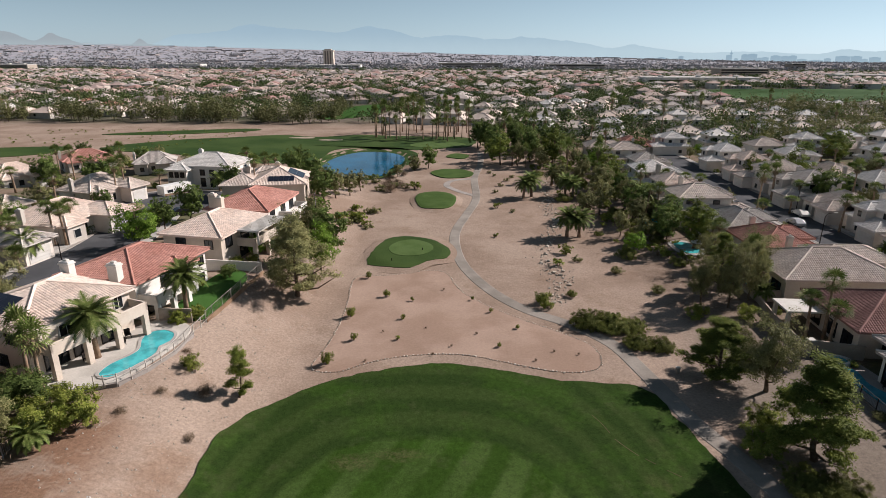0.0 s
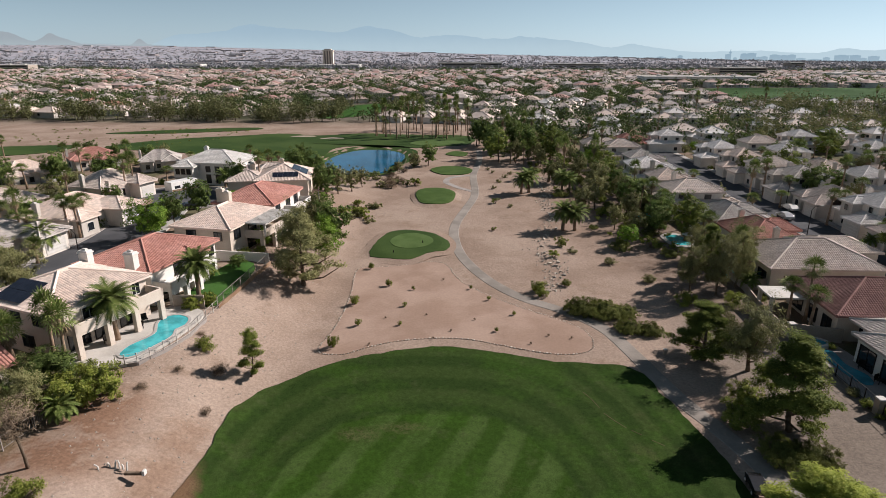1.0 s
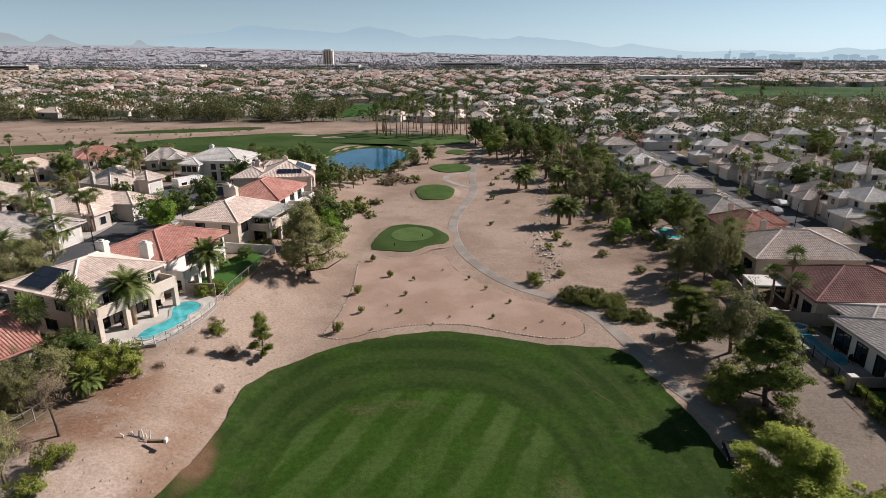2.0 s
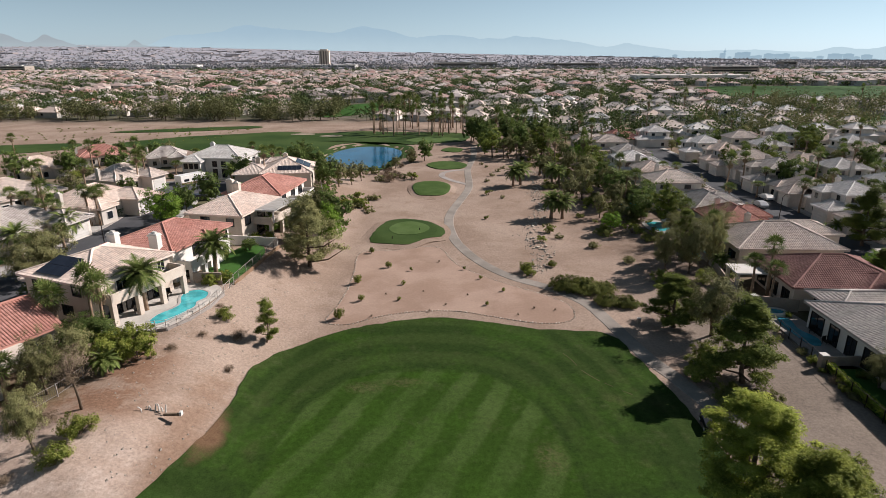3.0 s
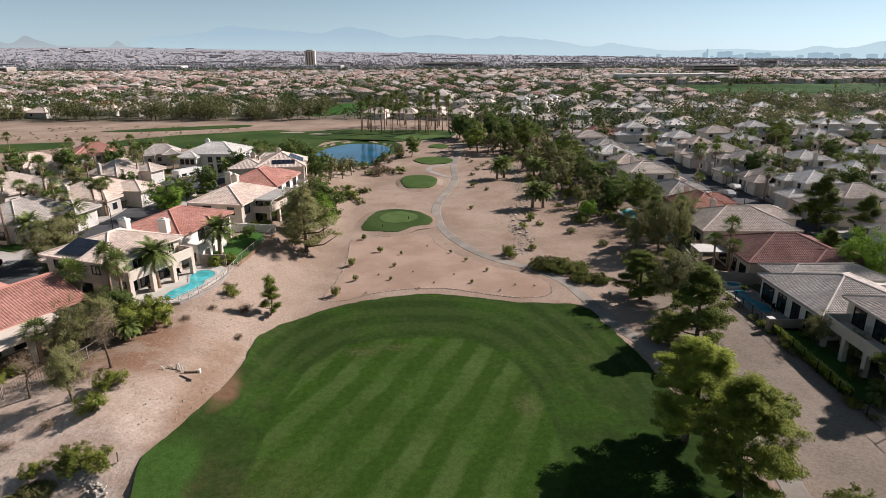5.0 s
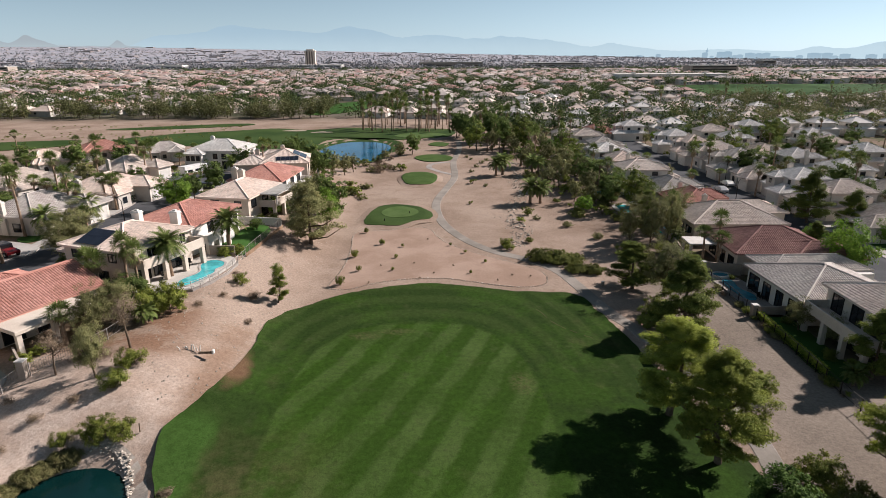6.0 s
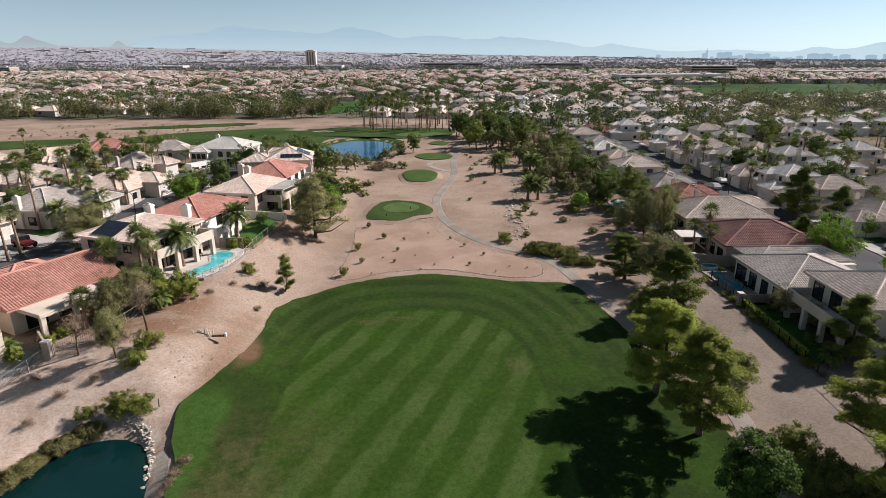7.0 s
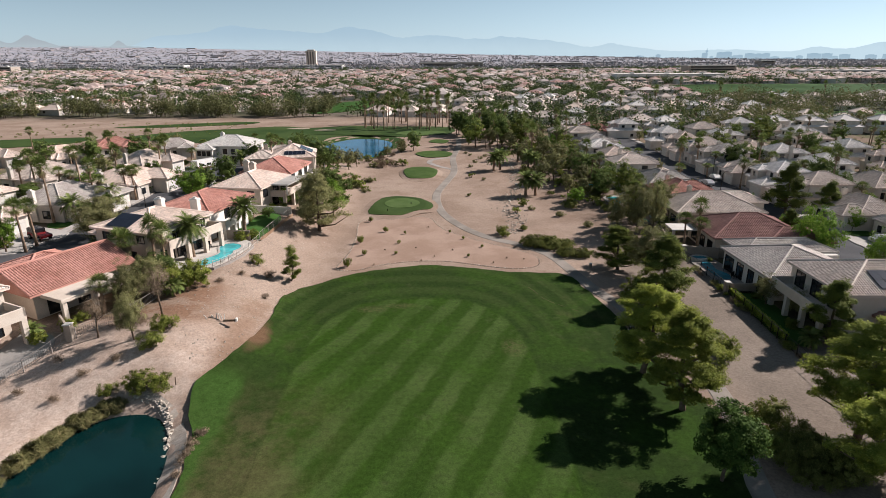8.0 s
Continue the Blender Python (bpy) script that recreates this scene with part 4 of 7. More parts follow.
# --- single-storey red roof with a flat patio
H = thing("house", "single-storey cream house with a ribbed red tile gable roof", "house", pose(-45.7, 34.2, 4.0, 0, 0, -28))
wall_block(H, -9.5, 0, 0, 12.5, 2.9, STUCCO)
hip_roof(H, -9.5, 0, 0, 12.5, 2.9, 0.42, ROOF_RED, gable=True)
hip_roof(H, -14, 4, -8, 11, 2.7, 0.36, ROOF_RED)
wall_block(H, -14, 4, -8, 11, 2.7, STUCCO)
G1 = [(-9.5, 0.02, 2.85), (0, 0.02, 2.85), (-4.75, 0.02, 5.1)]
part("gable", G1 + [(x, 0.3, z) for x, y, z in G1], [(0, 1, 2), (5, 4, 3), (0, 3, 4, 1), (1, 4, 5, 2), (2, 5, 3, 0)], STUCCO_TAN, H)
S = Solid().box(0.3, 0.6, 2.55, 4.3, 8.8, 2.95, 0.04)
S.part("patio_roof", STUCCO, H, "flat cream patio roof")
for x, y in ((3.9, 1.0), (3.9, 8.3), (3.9, 4.6)):
    Solid().box(x - 0.25, y - 0.25, -0.8, x + 0.25, y + 0.25, 2.57).part("column", STUCCO, H)
for y in (2.5, 6, 10.5):
    window(H, 0, y, 0.2, 2.0, 2.0, "e", METAL)

# --- house at the slope's corner, seen in part
H = thing("house", "two-storey cream house with a pink tile roof and walled balcony", "house", pose(-52.0, 21.8, 3.6, 0, 0, -28))
wall_block(H, -12, 0, 0, 11, 5.2, STUCCO)
hip_roof(H, -12, 0, 0, 11, 5.2, 0.42, ROOF_PINK)
balcony(H, 0, 3.5, 3.6, 11, 2.9, STUCCO, "e", 0.95, 3)
for y in (5, 9):
    window(H, 0, y, 3.1, 1.8, 1.9, "e", METAL)
    window(H, 0, y, 0.2, 2.2, 2.0, "e", METAL)

# --- houses beside the sandy corridor
H = thing("house", "two-storey cream house with a tan tile roof and long balcony", "house", pose(47.2, 32.6, 0.6, 0, 0, -2))
wall_block(H, 0, 0, 14, 11, 5.6, STUCCO)
hip_roof(H, 0, 0, 14, 11, 5.6, 0.36, ROOF_TAN)
balcony(H, -2.8, -0.5, 0, 10.5, 3.1, STUCCO, "w", 0.95, 4)
for y in (1.8, 5.4, 8.8):
    window(H, 0, y, 3.2, 1.8, 2.0, "w", METAL)
    window(H, 0, y, 0.1, 2.2, 2.2, "w", METAL)
window(H, 8.5, 0, 3.4, 1.2, 1.3, "s", METAL)
wall_block(H, 4, -5.5, 15, 0, 3.0, STUCCO)
hip_roof(H, 4, -6.0, 15, 0.2, 3.0, 0.36, ROOF_BURG)
sl = math.hypot(1, 0.36)
solar_array(H, (4.2, 0.4, 6.15), (1, 0, 0), (0, 1 / sl, 0.36 / sl), (0, -0.36 / sl, 1 / sl), 2, 5, 1.0, 1.6)

H = thing("house", "single-storey white house with a ribbed grey-tan tile roof", "house", pose(45.6, 44.4, 0.6, 0, 0, 0))
wall_block(H, 0, 0, 12.5, 13.0, 3.1, STUCCO_WHITE)
wall_block(H, 3, 9, 15.5, 16.5, 3.2, STUCCO_WHITE)
hip_roof(H, 0, 0, 12.5, 13.0, 3.1, 0.34, ROOF_GREY)
hip_roof(H, 2, 10.5, 15.5, 16.5, 3.2, 0.34, ROOF_GREY)
for y, w in ((1.8, 2.2), (5.0, 1.4), (8.0, 1.6), (11.2, 2.4)):
    window(H, 0, y, 0.2, w, 2.2, "w", METAL)

H = thing("house", "single-storey house with a burgundy tile roof", "house", pose(46.6, 62.6, 0.6, 0, 0, -4))
wall_block(H, 0, 0, 15, 12, 3.2, STUCCO)
wall_block(H, 8, -1.5, 17.5, 5, 3.2, STUCCO)
hip_roof(H, 0, 0, 15, 12, 3.2, 0.40, ROOF_BURG)
hip_roof(H, 8, -1.9, 17.5, 5, 3.2, 0.36, ROOF_BURG)
for y, w in ((2.0, 1.8), (5.2, 1.8), (9, 2.4)):
    window(H, 0, y, 0.4, w, 1.8, "w", METAL)
window(H, 3.5, 0, 0.8, 1.4, 1.3, "s", METAL)
S = Solid().box(-5.0, 6.2, 2.6, -0.6, 10.4, 2.82, 0.03)
S.part("patio_cover", TRIM, H, "pale flat patio cover")
for x, y in ((-4.6, 6.6), (-4.6, 10.0)):
    Solid().box(x - 0.22, y - 0.22, -0.3, x + 0.22, y + 0.22, 2.62).part("column", STUCCO, H)

H = thing("house", "single-storey tan house with a broad grey-brown tile roof", "house", pose(46.9, 78.3, 0.6, 0, 0, -3))
wall_block(H, 0, 0, 16, 12, 3.4, STUCCO)
wall_block(H, 10, 8, 20, 15, 3.4, STUCCO)
hip_roof(H, 0, 0, 16, 12, 3.4, 0.42, ROOF_TAN)
hip_roof(H, 9, 8, 20, 15, 3.4, 0.38, ROOF_TAN)
for y, w in ((2.5, 2.4), (6, 1.8), (9.5, 2.0)):
    window(H, 0, y, 0.2, w, 2.2, "w", METAL)


# --- plainer houses of the same estates, built once and repeated
def estate_house(kind, roof, walls, label):
    H = thing("house", label, "house", Matrix.Identity(4), "estate houses")
    t = 0.45
    if kind == "two":
        wall_block(H, -7.5, -6, 7.0, 6, 2.8, walls)
        hip_roof(H, -7.5, -6, 7.0, 6, 2.8, 0.36, roof, tile=t)
        wall_block(H, -5.6, -4.2, 5.0, 5.4, 5.3, walls)
        hip_roof(H, -5.6, -4.2, 5.0, 5.4, 5.3, 0.38, roof, tile=t)
        wall_block(H, 2, -10, 8, -5.5, 2.8, walls)
        hip_roof(H, 2, -10, 8, -4.5, 2.8, 0.36, roof, tile=t)
        wall_block(H, -4.8, -6.6, -0.6, -2, 5.0, walls)
        hip_roof(H, -4.8, -6.6, -0.6, -1, 5.0, 0.40, roof, tile=t)
        garage_door(H, 5, -10, 0, 4.6, "s")
        for x, y, z, f in ((-2.7, -6.6, 3.5, "s"), (-2.7, -6.6, 0.6, "s"), (2.4, -4.2, 3.9, "s"), (-5.6, -2, 3.8, "w"), (-5.6, 3, 3.8, "w"), (-7.5, 2, 0.6, "w"), (5.0, -2, 3.8, "e"), (5.0, 3, 3.8, "e"),
                           (7.0, 2, 0.6, "e"), (-3, 5.4, 3.8, "n"), (3, 5.4, 3.8, "n")):
            window(H, x, y, z, 1.4, 1.15, f, METAL if f == "w" else None, 0)
        chimney(H, -6.0, 0.5, 0, 7.4, walls, 0.8, 1.2)
    elif kind == "tall":
        wall_block(H, -7.0, -7, 6.5, 7, 2.8, walls)
        hip_roof(H, -7.0, -7, 6.5, 7, 2.8, 0.34, roof, tile=t)
        wall_block(H, -4.6, -5.4, 4.8, 6.2, 5.3, walls)
        hip_roof(H, -4.6, -5.4, 4.8, 6.2, 5.3, 0.40, roof, tile=t)
        wall_block(H, 0.5, -7.2, 4.4, -3, 5.0, walls)
        hip_roof(H, 0.5, -7.2, 4.4, -2, 5.0, 0.42, roof, tile=t)
        hip_roof(H, -6.5, -10.2, -0.6, -5, 2.8, 0.36, roof, tile=t)
        wall_block(H, -6.5, -10.2, -0.6, -5, 2.8, walls)
        garage_door(H, -3.5, -10.2, 0, 4.6, "s")
        for x, y, z, f in ((2.4, -7.2, 3.5, "s"), (-2.4, -5.4, 3.8, "s"), (2.4, -7.2, 0.6, "s"), (-4.6, -2, 3.8, "w"), (-4.6, 4, 3.8, "w"), (4.8, -1, 3.8, "e"), (4.8, 4, 3.8, "e"), (6.5, 0, 0.6, "e")):
            window(H, x, y, z, 1.4, 1.15, f, METAL if f == "w" else None, 0)
        sl = math.hypot(1, 0.40)
        solar_array(H, (-1.6, -5.6, 5.75), (1, 0, 0), (0, 1 / sl, 0.4 / sl), (0, -0.4 / sl, 1 / sl), 1, 2, 1.6, 1.0)
    else:
        wall_block(H, -8, -6, 8, 6, 2.9, walls)
        wall_block(H, 2, -10, 8, -5.5, 2.9, walls)
        hip_roof(H, -8, -6, 8, 6, 2.9, 0.40, roof, tile=t)
        hip_roof(H, 1.5, -10.5, 8, -2, 2.9, 0.40, roof, tile=t)
        hip_roof(H, -7, -8, -2.5, -2, 2.7, 0.40, roof, tile=t)
        wall_block(H, -7, -8, -2.5, -2, 2.7, walls)
        garage_door(H, 5, -10, 0, 4.6, "s")
        for x, y, z, f in ((-4.7, -8, 0.7, "s"), (-0.6, -6, 0.7, "s"), (-8, -2, 0.6, "w"), (-8, 3, 0.6, "w"), (8, 1, 0.7, "e"), (8, 4, 0.7, "e")):
            window(H, x, y, z, 1.6, 1.3, f, METAL if f == "w" else None, 0)
        chimney(H, -8.1, 0.5, 0, 5.6, walls, 0.8, 1.2)
    return H


def plain_house(kind, roof, walls, label):
    """The same houses as seen from far off: fewer openings, no single tiles."""
    H = thing("house", label, "house", Matrix.Identity(4), "estate houses")
    h = 2.9 if kind == "low" else 5.2
    w, d = (8, 6) if kind == "low" else (5.2, 4.8)
    if kind != "low":
        wall_block(H, -7, -6, 6.6, 6, 2.8, walls)
        hip_roof(H, -7, -6, 6.6, 6, 2.8, 0.36, roof, tile=0)
    wall_block(H, -w, -d, w, d, h, walls)
    hip_roof(H, -w, -d, w, d, h, 0.40, roof, tile=0)
    wall_block(H, 1.5, -10, 7.6, -5.5, 2.8, walls)
    hip_roof(H, 1.5, -10, 7.6, -4.5, 2.8, 0.38, roof, tile=0)
    for x, y, f in ((-w / 2, -d, "s"), (-w, 1.5, "w"), (w, 1.5, "e"), (w / 2, d, "n")):
        z = h - 1.7
        S = Solid()
        if f in "sn":
            S.box(x - 0.9, y - 0.06, z, x + 0.9, y + 0.06, z + 1.2)
        else:
            S.box(x - 0.06, y - 0.9, z, x + 0.06, y + 0.9, z + 1.2)
        S.part("window", GLASS, H)
    return H


ESTATE, YARDS = {}, []
for key, kind, roof, walls, label in (("a", "two", ROOF_PALE, STUCCO_MIX, "two-storey stucco house with a pale grey tile roof"), ("b", "tall", ROOF_TAN, STUCCO_MIX, "two-storey stucco house with a tan tile roof"),
                                      ("c", "low", ROOF_TAN, STUCCO_MIX, "single-storey stucco house with a tan tile roof"), ("d", "low", ROOF_RED, STUCCO_MIX, "single-storey stucco house with a red tile roof"),
                                      ("e", "two", ROOF_PINK, STUCCO_MIX, "two-storey stucco house with a bleached pink roof"), ("f", "low", ROOF_GREY, STUCCO_MIX, "single-storey stucco house with a grey tile roof"),
                                      ("g", "low", ROOF_PINK, STUCCO_MIX, "single-storey stucco house with a bleached pink roof"), ("h", "two", ROOF_GREY, STUCCO_MIX, "two-storey stucco house with a grey-brown roof")):
    ESTATE[key] = [estate_house(kind, roof, walls, label), False]
    ESTATE[key.upper()] = [plain_house(kind, roof, walls, label), False]


def put_house(key, x, y, rz, s=0.9):
    ob, used = ESTATE[key]
    m = pose(x, y, ground_z(x, y) + 0.05, 0, 0, rz) @ Matrix.Diagonal((s, s, 1, 1))
    YARDS.append((x, y, rz))
    if used:
        copy_thing(ob, m)
    else:
        ob.matrix_basis = m
        ESTATE[key][1] = True


TAKEN = []


def free(x, y, r):
    return all((x - a) ** 2 + (y - b) ** 2 > (r + c) ** 2 for a, b, c in TAKEN)


for key, x, y, rz in (("g", -65.4, 97.6, 80), ("f", -68.4, 80.5, 80), ("c", -86, 103, 70), ("g", -105, 143, 60), ("d", -111, 183, 40), ("f", -87.5, 178.5, 20), ("c", -71, 119.5, 72), ("g", -76, 65.5, 70), ("g", -74, 52, 66), ("e", -92, 84, 70), ("g", -118, 131, 60),
                      ("c", -42, 140, 20)):
    put_house(key, x, y, rz, 0.83)
    TAKEN.append((x, y, 7.5))
for key, x, y, rz in (("a", 53, 152, 88), ("e", 52.5, 136, 90), ("b", 53, 123, 90), ("f", 55, 110, 90), ("d", 55, 98, 90), ("c", 53, 207, 85), ("d", 66, 214, 85), ("a", 80, 213, -90), ("a", 86, 184, -88), ("e", 85.5, 168, -90), ("b", 85.5, 153, -90), ("h", 85.5, 139, -90),
                      ("g", 113, 213, 90), ("a", 127, 212, -90), ("c", 140, 208, 90), ("g", 104, 160, 90), ("a", 102, 139, 90), ("c", 85, 124, -90), ("a", 85, 110, -90), ("b", 85, 96, -90), ("c", 85, 82, -90), ("a", 103, 121, 90), ("c", 105, 105, 90),
                      ("f", 105, 90, 90), ("a", 135, 184, 90), ("a", 127, 147, -90), ("e", 128, 130, -90), ("f", 88, 69, -92), ("h", 56, 166, 90), ("b", 56, 186, 88), ("a", 104, 178, 90), ("b", 104, 195, 90), ("e", 128, 165, -90),
                      ("c", 128, 112, -90), ("h", 128, 95, -90)):
    put_house(key, x, y, rz)
    TAKEN.append((x, y, 7.5))

# ---------------------------------------------------------------- plants
def leaves(rng, centres, length, width, up=0.3, outward=None):
    """Small pointed leaf blades at the given centres, turned at random, biased upward and outward."""
    n = len(centres)
    nor = rng.normal(size=(n, 3))
    nor[:, 2] += up * 2.6
    if outward is not None:
        nor += outward * 1.9
    nor /= np.linalg.norm(nor, axis=1)[:, None]
    t = np.cross(nor, rng.normal(size=(n, 3)))
    t /= np.linalg.norm(t, axis=1)[:, None] + 1e-9
    b = np.cross(nor, t)
    s = rng.uniform(0.7, 1.3, (n, 1))
    t, b = t * length * s, b * width * s
    v = np.stack([centres - t * 0.5, centres + b * 0.5, centres + t * 0.5, centres - b * 0.5], 1).reshape(-1, 3)
    f = np.arange(n * 4).reshape(-1, 4)
    return v, f


def crown_points(rng, radius, height, tufts, per, tuft_r, gaps=0.15, shape=1.0, seed=0.0, flat=0.7):
    """Tuft centres in an uneven ellipsoid (its bottom at 0), with leaves clustered about them."""
    pts = []
    while len(pts) < tufts:
        d = rng.normal(size=3)
        d /= np.linalg.norm(d)
        r = rng.uniform(0.0, 1.0) ** 0.38
        lob = 1.0 + 0.42 * noise.noise((d[0] * 1.7 + seed, d[1] * 1.7, d[2] * 1.7)) + 0.2 * noise.noise((d[0] * 4 + seed, d[1] * 4, d[2] * 4))
        z = d[2] * r * lob
        taper = 1.0 - (1 - shape) * max(0.0, z)
        p = np.array((d[0] * r * lob * radius * taper, d[1] * r * lob * radius * taper, (z * 0.5 + 0.5) * height))
        if noise.noise((p[0] * 0.8 + seed * 3, p[1] * 0.8, p[2] * 0.8)) > -gaps or r < 0.3:
            pts.append(p)
    c = np.array(pts)
    off = rng.normal(size=(tufts, per, 3))
    off /= np.linalg.norm(off, axis=2)[:, :, None]
    off *= (rng.uniform(0, 1, (tufts, per, 1)) ** 0.45) * tuft_r * rng.uniform(0.6, 1.3, (tufts, 1, 1))
    off[:, :, 2] *= flat
    mid = np.array((0, 0, height * 0.45))
    out = (c - mid)
    out /= np.linalg.norm(out, axis=1)[:, None] + 1e-9
    return c, (c[:, None] + off).reshape(-1, 3), np.repeat(out, per, 0)


def pine_points(rng, radius, height, tufts, per, tuft_r, flat):
    """Flat needle tufts along the outer part of whorled limbs, longest in the lower middle."""
    c, tips = [], []
    limbs = max(12, tufts // 8)
    for i in range(limbs):
        k = (i + 0.5) / limbs
        z0 = height * (0.02 + 0.86 * k)
        length = radius * (1.08 - 0.78 * k ** 1.5) * rng.uniform(0.65, 1.15) * (0.6 + 0.4 * min(1.0, k * 5))
        az = i * 2.399 + rng.uniform(-0.5, 0.5)
        rise = rng.uniform(0.05, 0.4)
        n = max(3, tufts // limbs)
        for j in range(n):
            t = 0.38 + 0.62 * (j + 0.6) / n
            side = rng.normal() * 0.13 * length
            c.append((math.cos(az) * length * t - math.sin(az) * side, math.sin(az) * length * t + math.cos(az) * side, z0 + rise * length * t + rng.normal() * 0.15))
        tips.append(len(c) - 1)
    for j in range(8):
        c.append((rng.normal() * 0.3, rng.normal() * 0.3, height * (0.86 + 0.14 * j / 8)))
    c = np.array(c)
    off = rng.normal(size=(len(c), per, 3))
    off /= np.linalg.norm(off, axis=2)[:, :, None]
    off *= (rng.uniform(0, 1, (len(c), per, 1)) ** 0.45) * tuft_r * rng.uniform(0.6, 1.25, (len(c), 1, 1))
    off[:, :, 2] *= flat
    out = np.repeat(np.array([(0, 0, 1.0)]), len(c) * per, 0) * 0.5 + np.repeat(c - np.array((0, 0, height * 0.4)), per, 0) / (radius + 1)
    return c, (c[:, None] + off).reshape(-1, 3), out, tips


def tree(name, label, seed, height, radius, bole, tufts, per, tuft_r, leaf, material, bark=None, limbs=5, shape=1.0, gaps=0.15, thick=0.2, lean=0.3, flat=0.7, whorled=False):
    """Tapered trunk, limbs reaching into the crown, and a crown of many small leaves."""
    rng = np.random.default_rng(seed)
    T = thing(name, label, "tree", Matrix.Identity(4))
    tips = None
    if whorled:
        c, p, out, tips = pine_points(rng, radius, height - bole, tufts, per, tuft_r, flat)
    else:
        c, p, out = crown_points(rng, radius, height - bole, tufts, per, tuft_r, gaps, shape, seed * 1.3, flat)
    lx, ly = lean * math.cos(seed), lean * math.sin(seed)
    p += np.array((lx, ly, bole))
    c = c + np.array((lx, ly, bole))
    v, f = leaves(rng, p, leaf[0], leaf[1], 0.35, out)
    bark = bark or BARK
    fork = bole + (height - bole) * 0.35
    Solid().tube([(0, 0, -0.4), (lx * 0.15, ly * 0.15, bole * 0.4), (lx * 0.6, ly * 0.6, bole), (lx, ly, fork), (lx * 1.1, ly, bole + (height - bole) * 0.8)],
                 [thick * 1.35, thick * 1.05, thick * 0.85, thick * 0.6, thick * 0.15], 8).part("trunk", bark, T, smooth=True)
    order = rng.permutation(len(c))[:limbs] if tips is None else tips[:limbs]
    for i in order:
        e = Vector(c[i])
        s = Vector((lx * 0.7, ly * 0.7, bole * 0.9 + (fork - bole) * rng.uniform(0, 1))) if tips is None else Vector((lx, ly, max(bole, e.z - 0.3 * math.hypot(e.x, e.y) - 0.2)))
        m = s.lerp(e, 0.5) + Vector((0, 0, -0.12 * (e - s).length))
        Solid().tube([s, m, e], [thick * 0.5, thick * 0.34, thick * 0.1], 6).part("limb", bark, T, smooth=True)
    part("crown", v.tolist(), f.tolist(), material, T)
    return T


def shrub(name, label, seed, radius, height, tufts, per, leaf, material, tuft_r=0.3, gaps=0.2):
    rng = np.random.default_rng(seed)
    T = thing(name, label, "shrub", Matrix.Identity(4))
    c, p, out = crown_points(rng, radius, height, tufts, per, tuft_r, gaps, 1.0, seed * 0.7, 0.8)
    v, f = leaves(rng, p, leaf[0], leaf[1], 0.3, out)
    S = Solid()
    for i in range(6):
        e = Vector(c[i]) * 0.9
        S.tube([(0, 0, -0.1), (e.x * 0.4, e.y * 0.4, e.z * 0.5), e], [0.04, 0.03, 0.01], 5)
    S.part("stems", BARK, T)
    part("foliage", v.tolist(), f.tolist(), material, T)
    return T


def fan_palm(label, seed, height, skirt=True, fronds=32, spread=1.0):
    """Tall fan palm; the trunk is one metre high in its own scale steps, the crown a head of folded fans."""
    rng = np.random.default_rng(seed)
    T = thing("fan_palm", label, "palm tree", Matrix.Identity(4))
    lean = 0.04 * height
    a = rng.uniform(0, 6.28)
    pts = [(lean * math.cos(a) * k * k, lean * math.sin(a) * k * k, height * k - (0.3 if k == 0 else 0)) for k in (0, 0.25, 0.5, 0.75, 1.0)]
    Solid().tube(pts, [0.27, 0.21, 0.17, 0.15, 0.17], 8).part("trunk", PALMBARK, T, smooth=True)
    top = np.array(pts[-1])

    def head(n, el_a, el_b, size, droop):
        v, f = [], []
        for i in range(n):
            az = i * 2.399 + rng.uniform(-0.3, 0.3)
            el = radians(el_a + (el_b - el_a) * (i / n) + rng.uniform(-12, 12))
            d = np.array((math.cos(az) * math.cos(el), math.sin(az) * math.cos(el), math.sin(el)))
            side = np.cross(d, (0, 0, 1.0))
            side /= np.linalg.norm(side) + 1e-9
            nor = np.cross(side, d)
            stem = top + d * 0.95 * size
            k = len(v)
            v += [tuple(top + side * 0.03), tuple(top - side * 0.03), tuple(stem)]
            f.append((k, k + 1, k + 2))
            for j in range(11):
                q = radians(-105 + 21 * j)
                u = d * math.cos(q) + side * math.sin(q)
                r = size * (0.85 + 0.2 * math.cos(q)) * rng.uniform(0.9, 1.1)
                wv = (side * math.cos(q) - d * math.sin(q)) * 0.062 * size
                tip = stem + u * r - np.array((0, 0, droop * r * (0.4 + 0.6 * abs(math.sin(q))))) + nor * 0.05 * (-1) ** j
                midp = stem + u * r * 0.55 + nor * 0.06 * (-1) ** j
                k = len(v)
                v += [tuple(stem), tuple(midp + wv), tuple(tip), tuple(midp - wv)]
                f.append((k, k + 1, k + 2, k + 3))
        return v, f

    part("crown", *head(fronds, 82, -22, 1.12 * spread, 0.26), FROND, T)
    if skirt:
        part("dead_fronds", *head(14, -50, -80, 0.8 * spread, 0.3), DEADFROND, T)
    return T


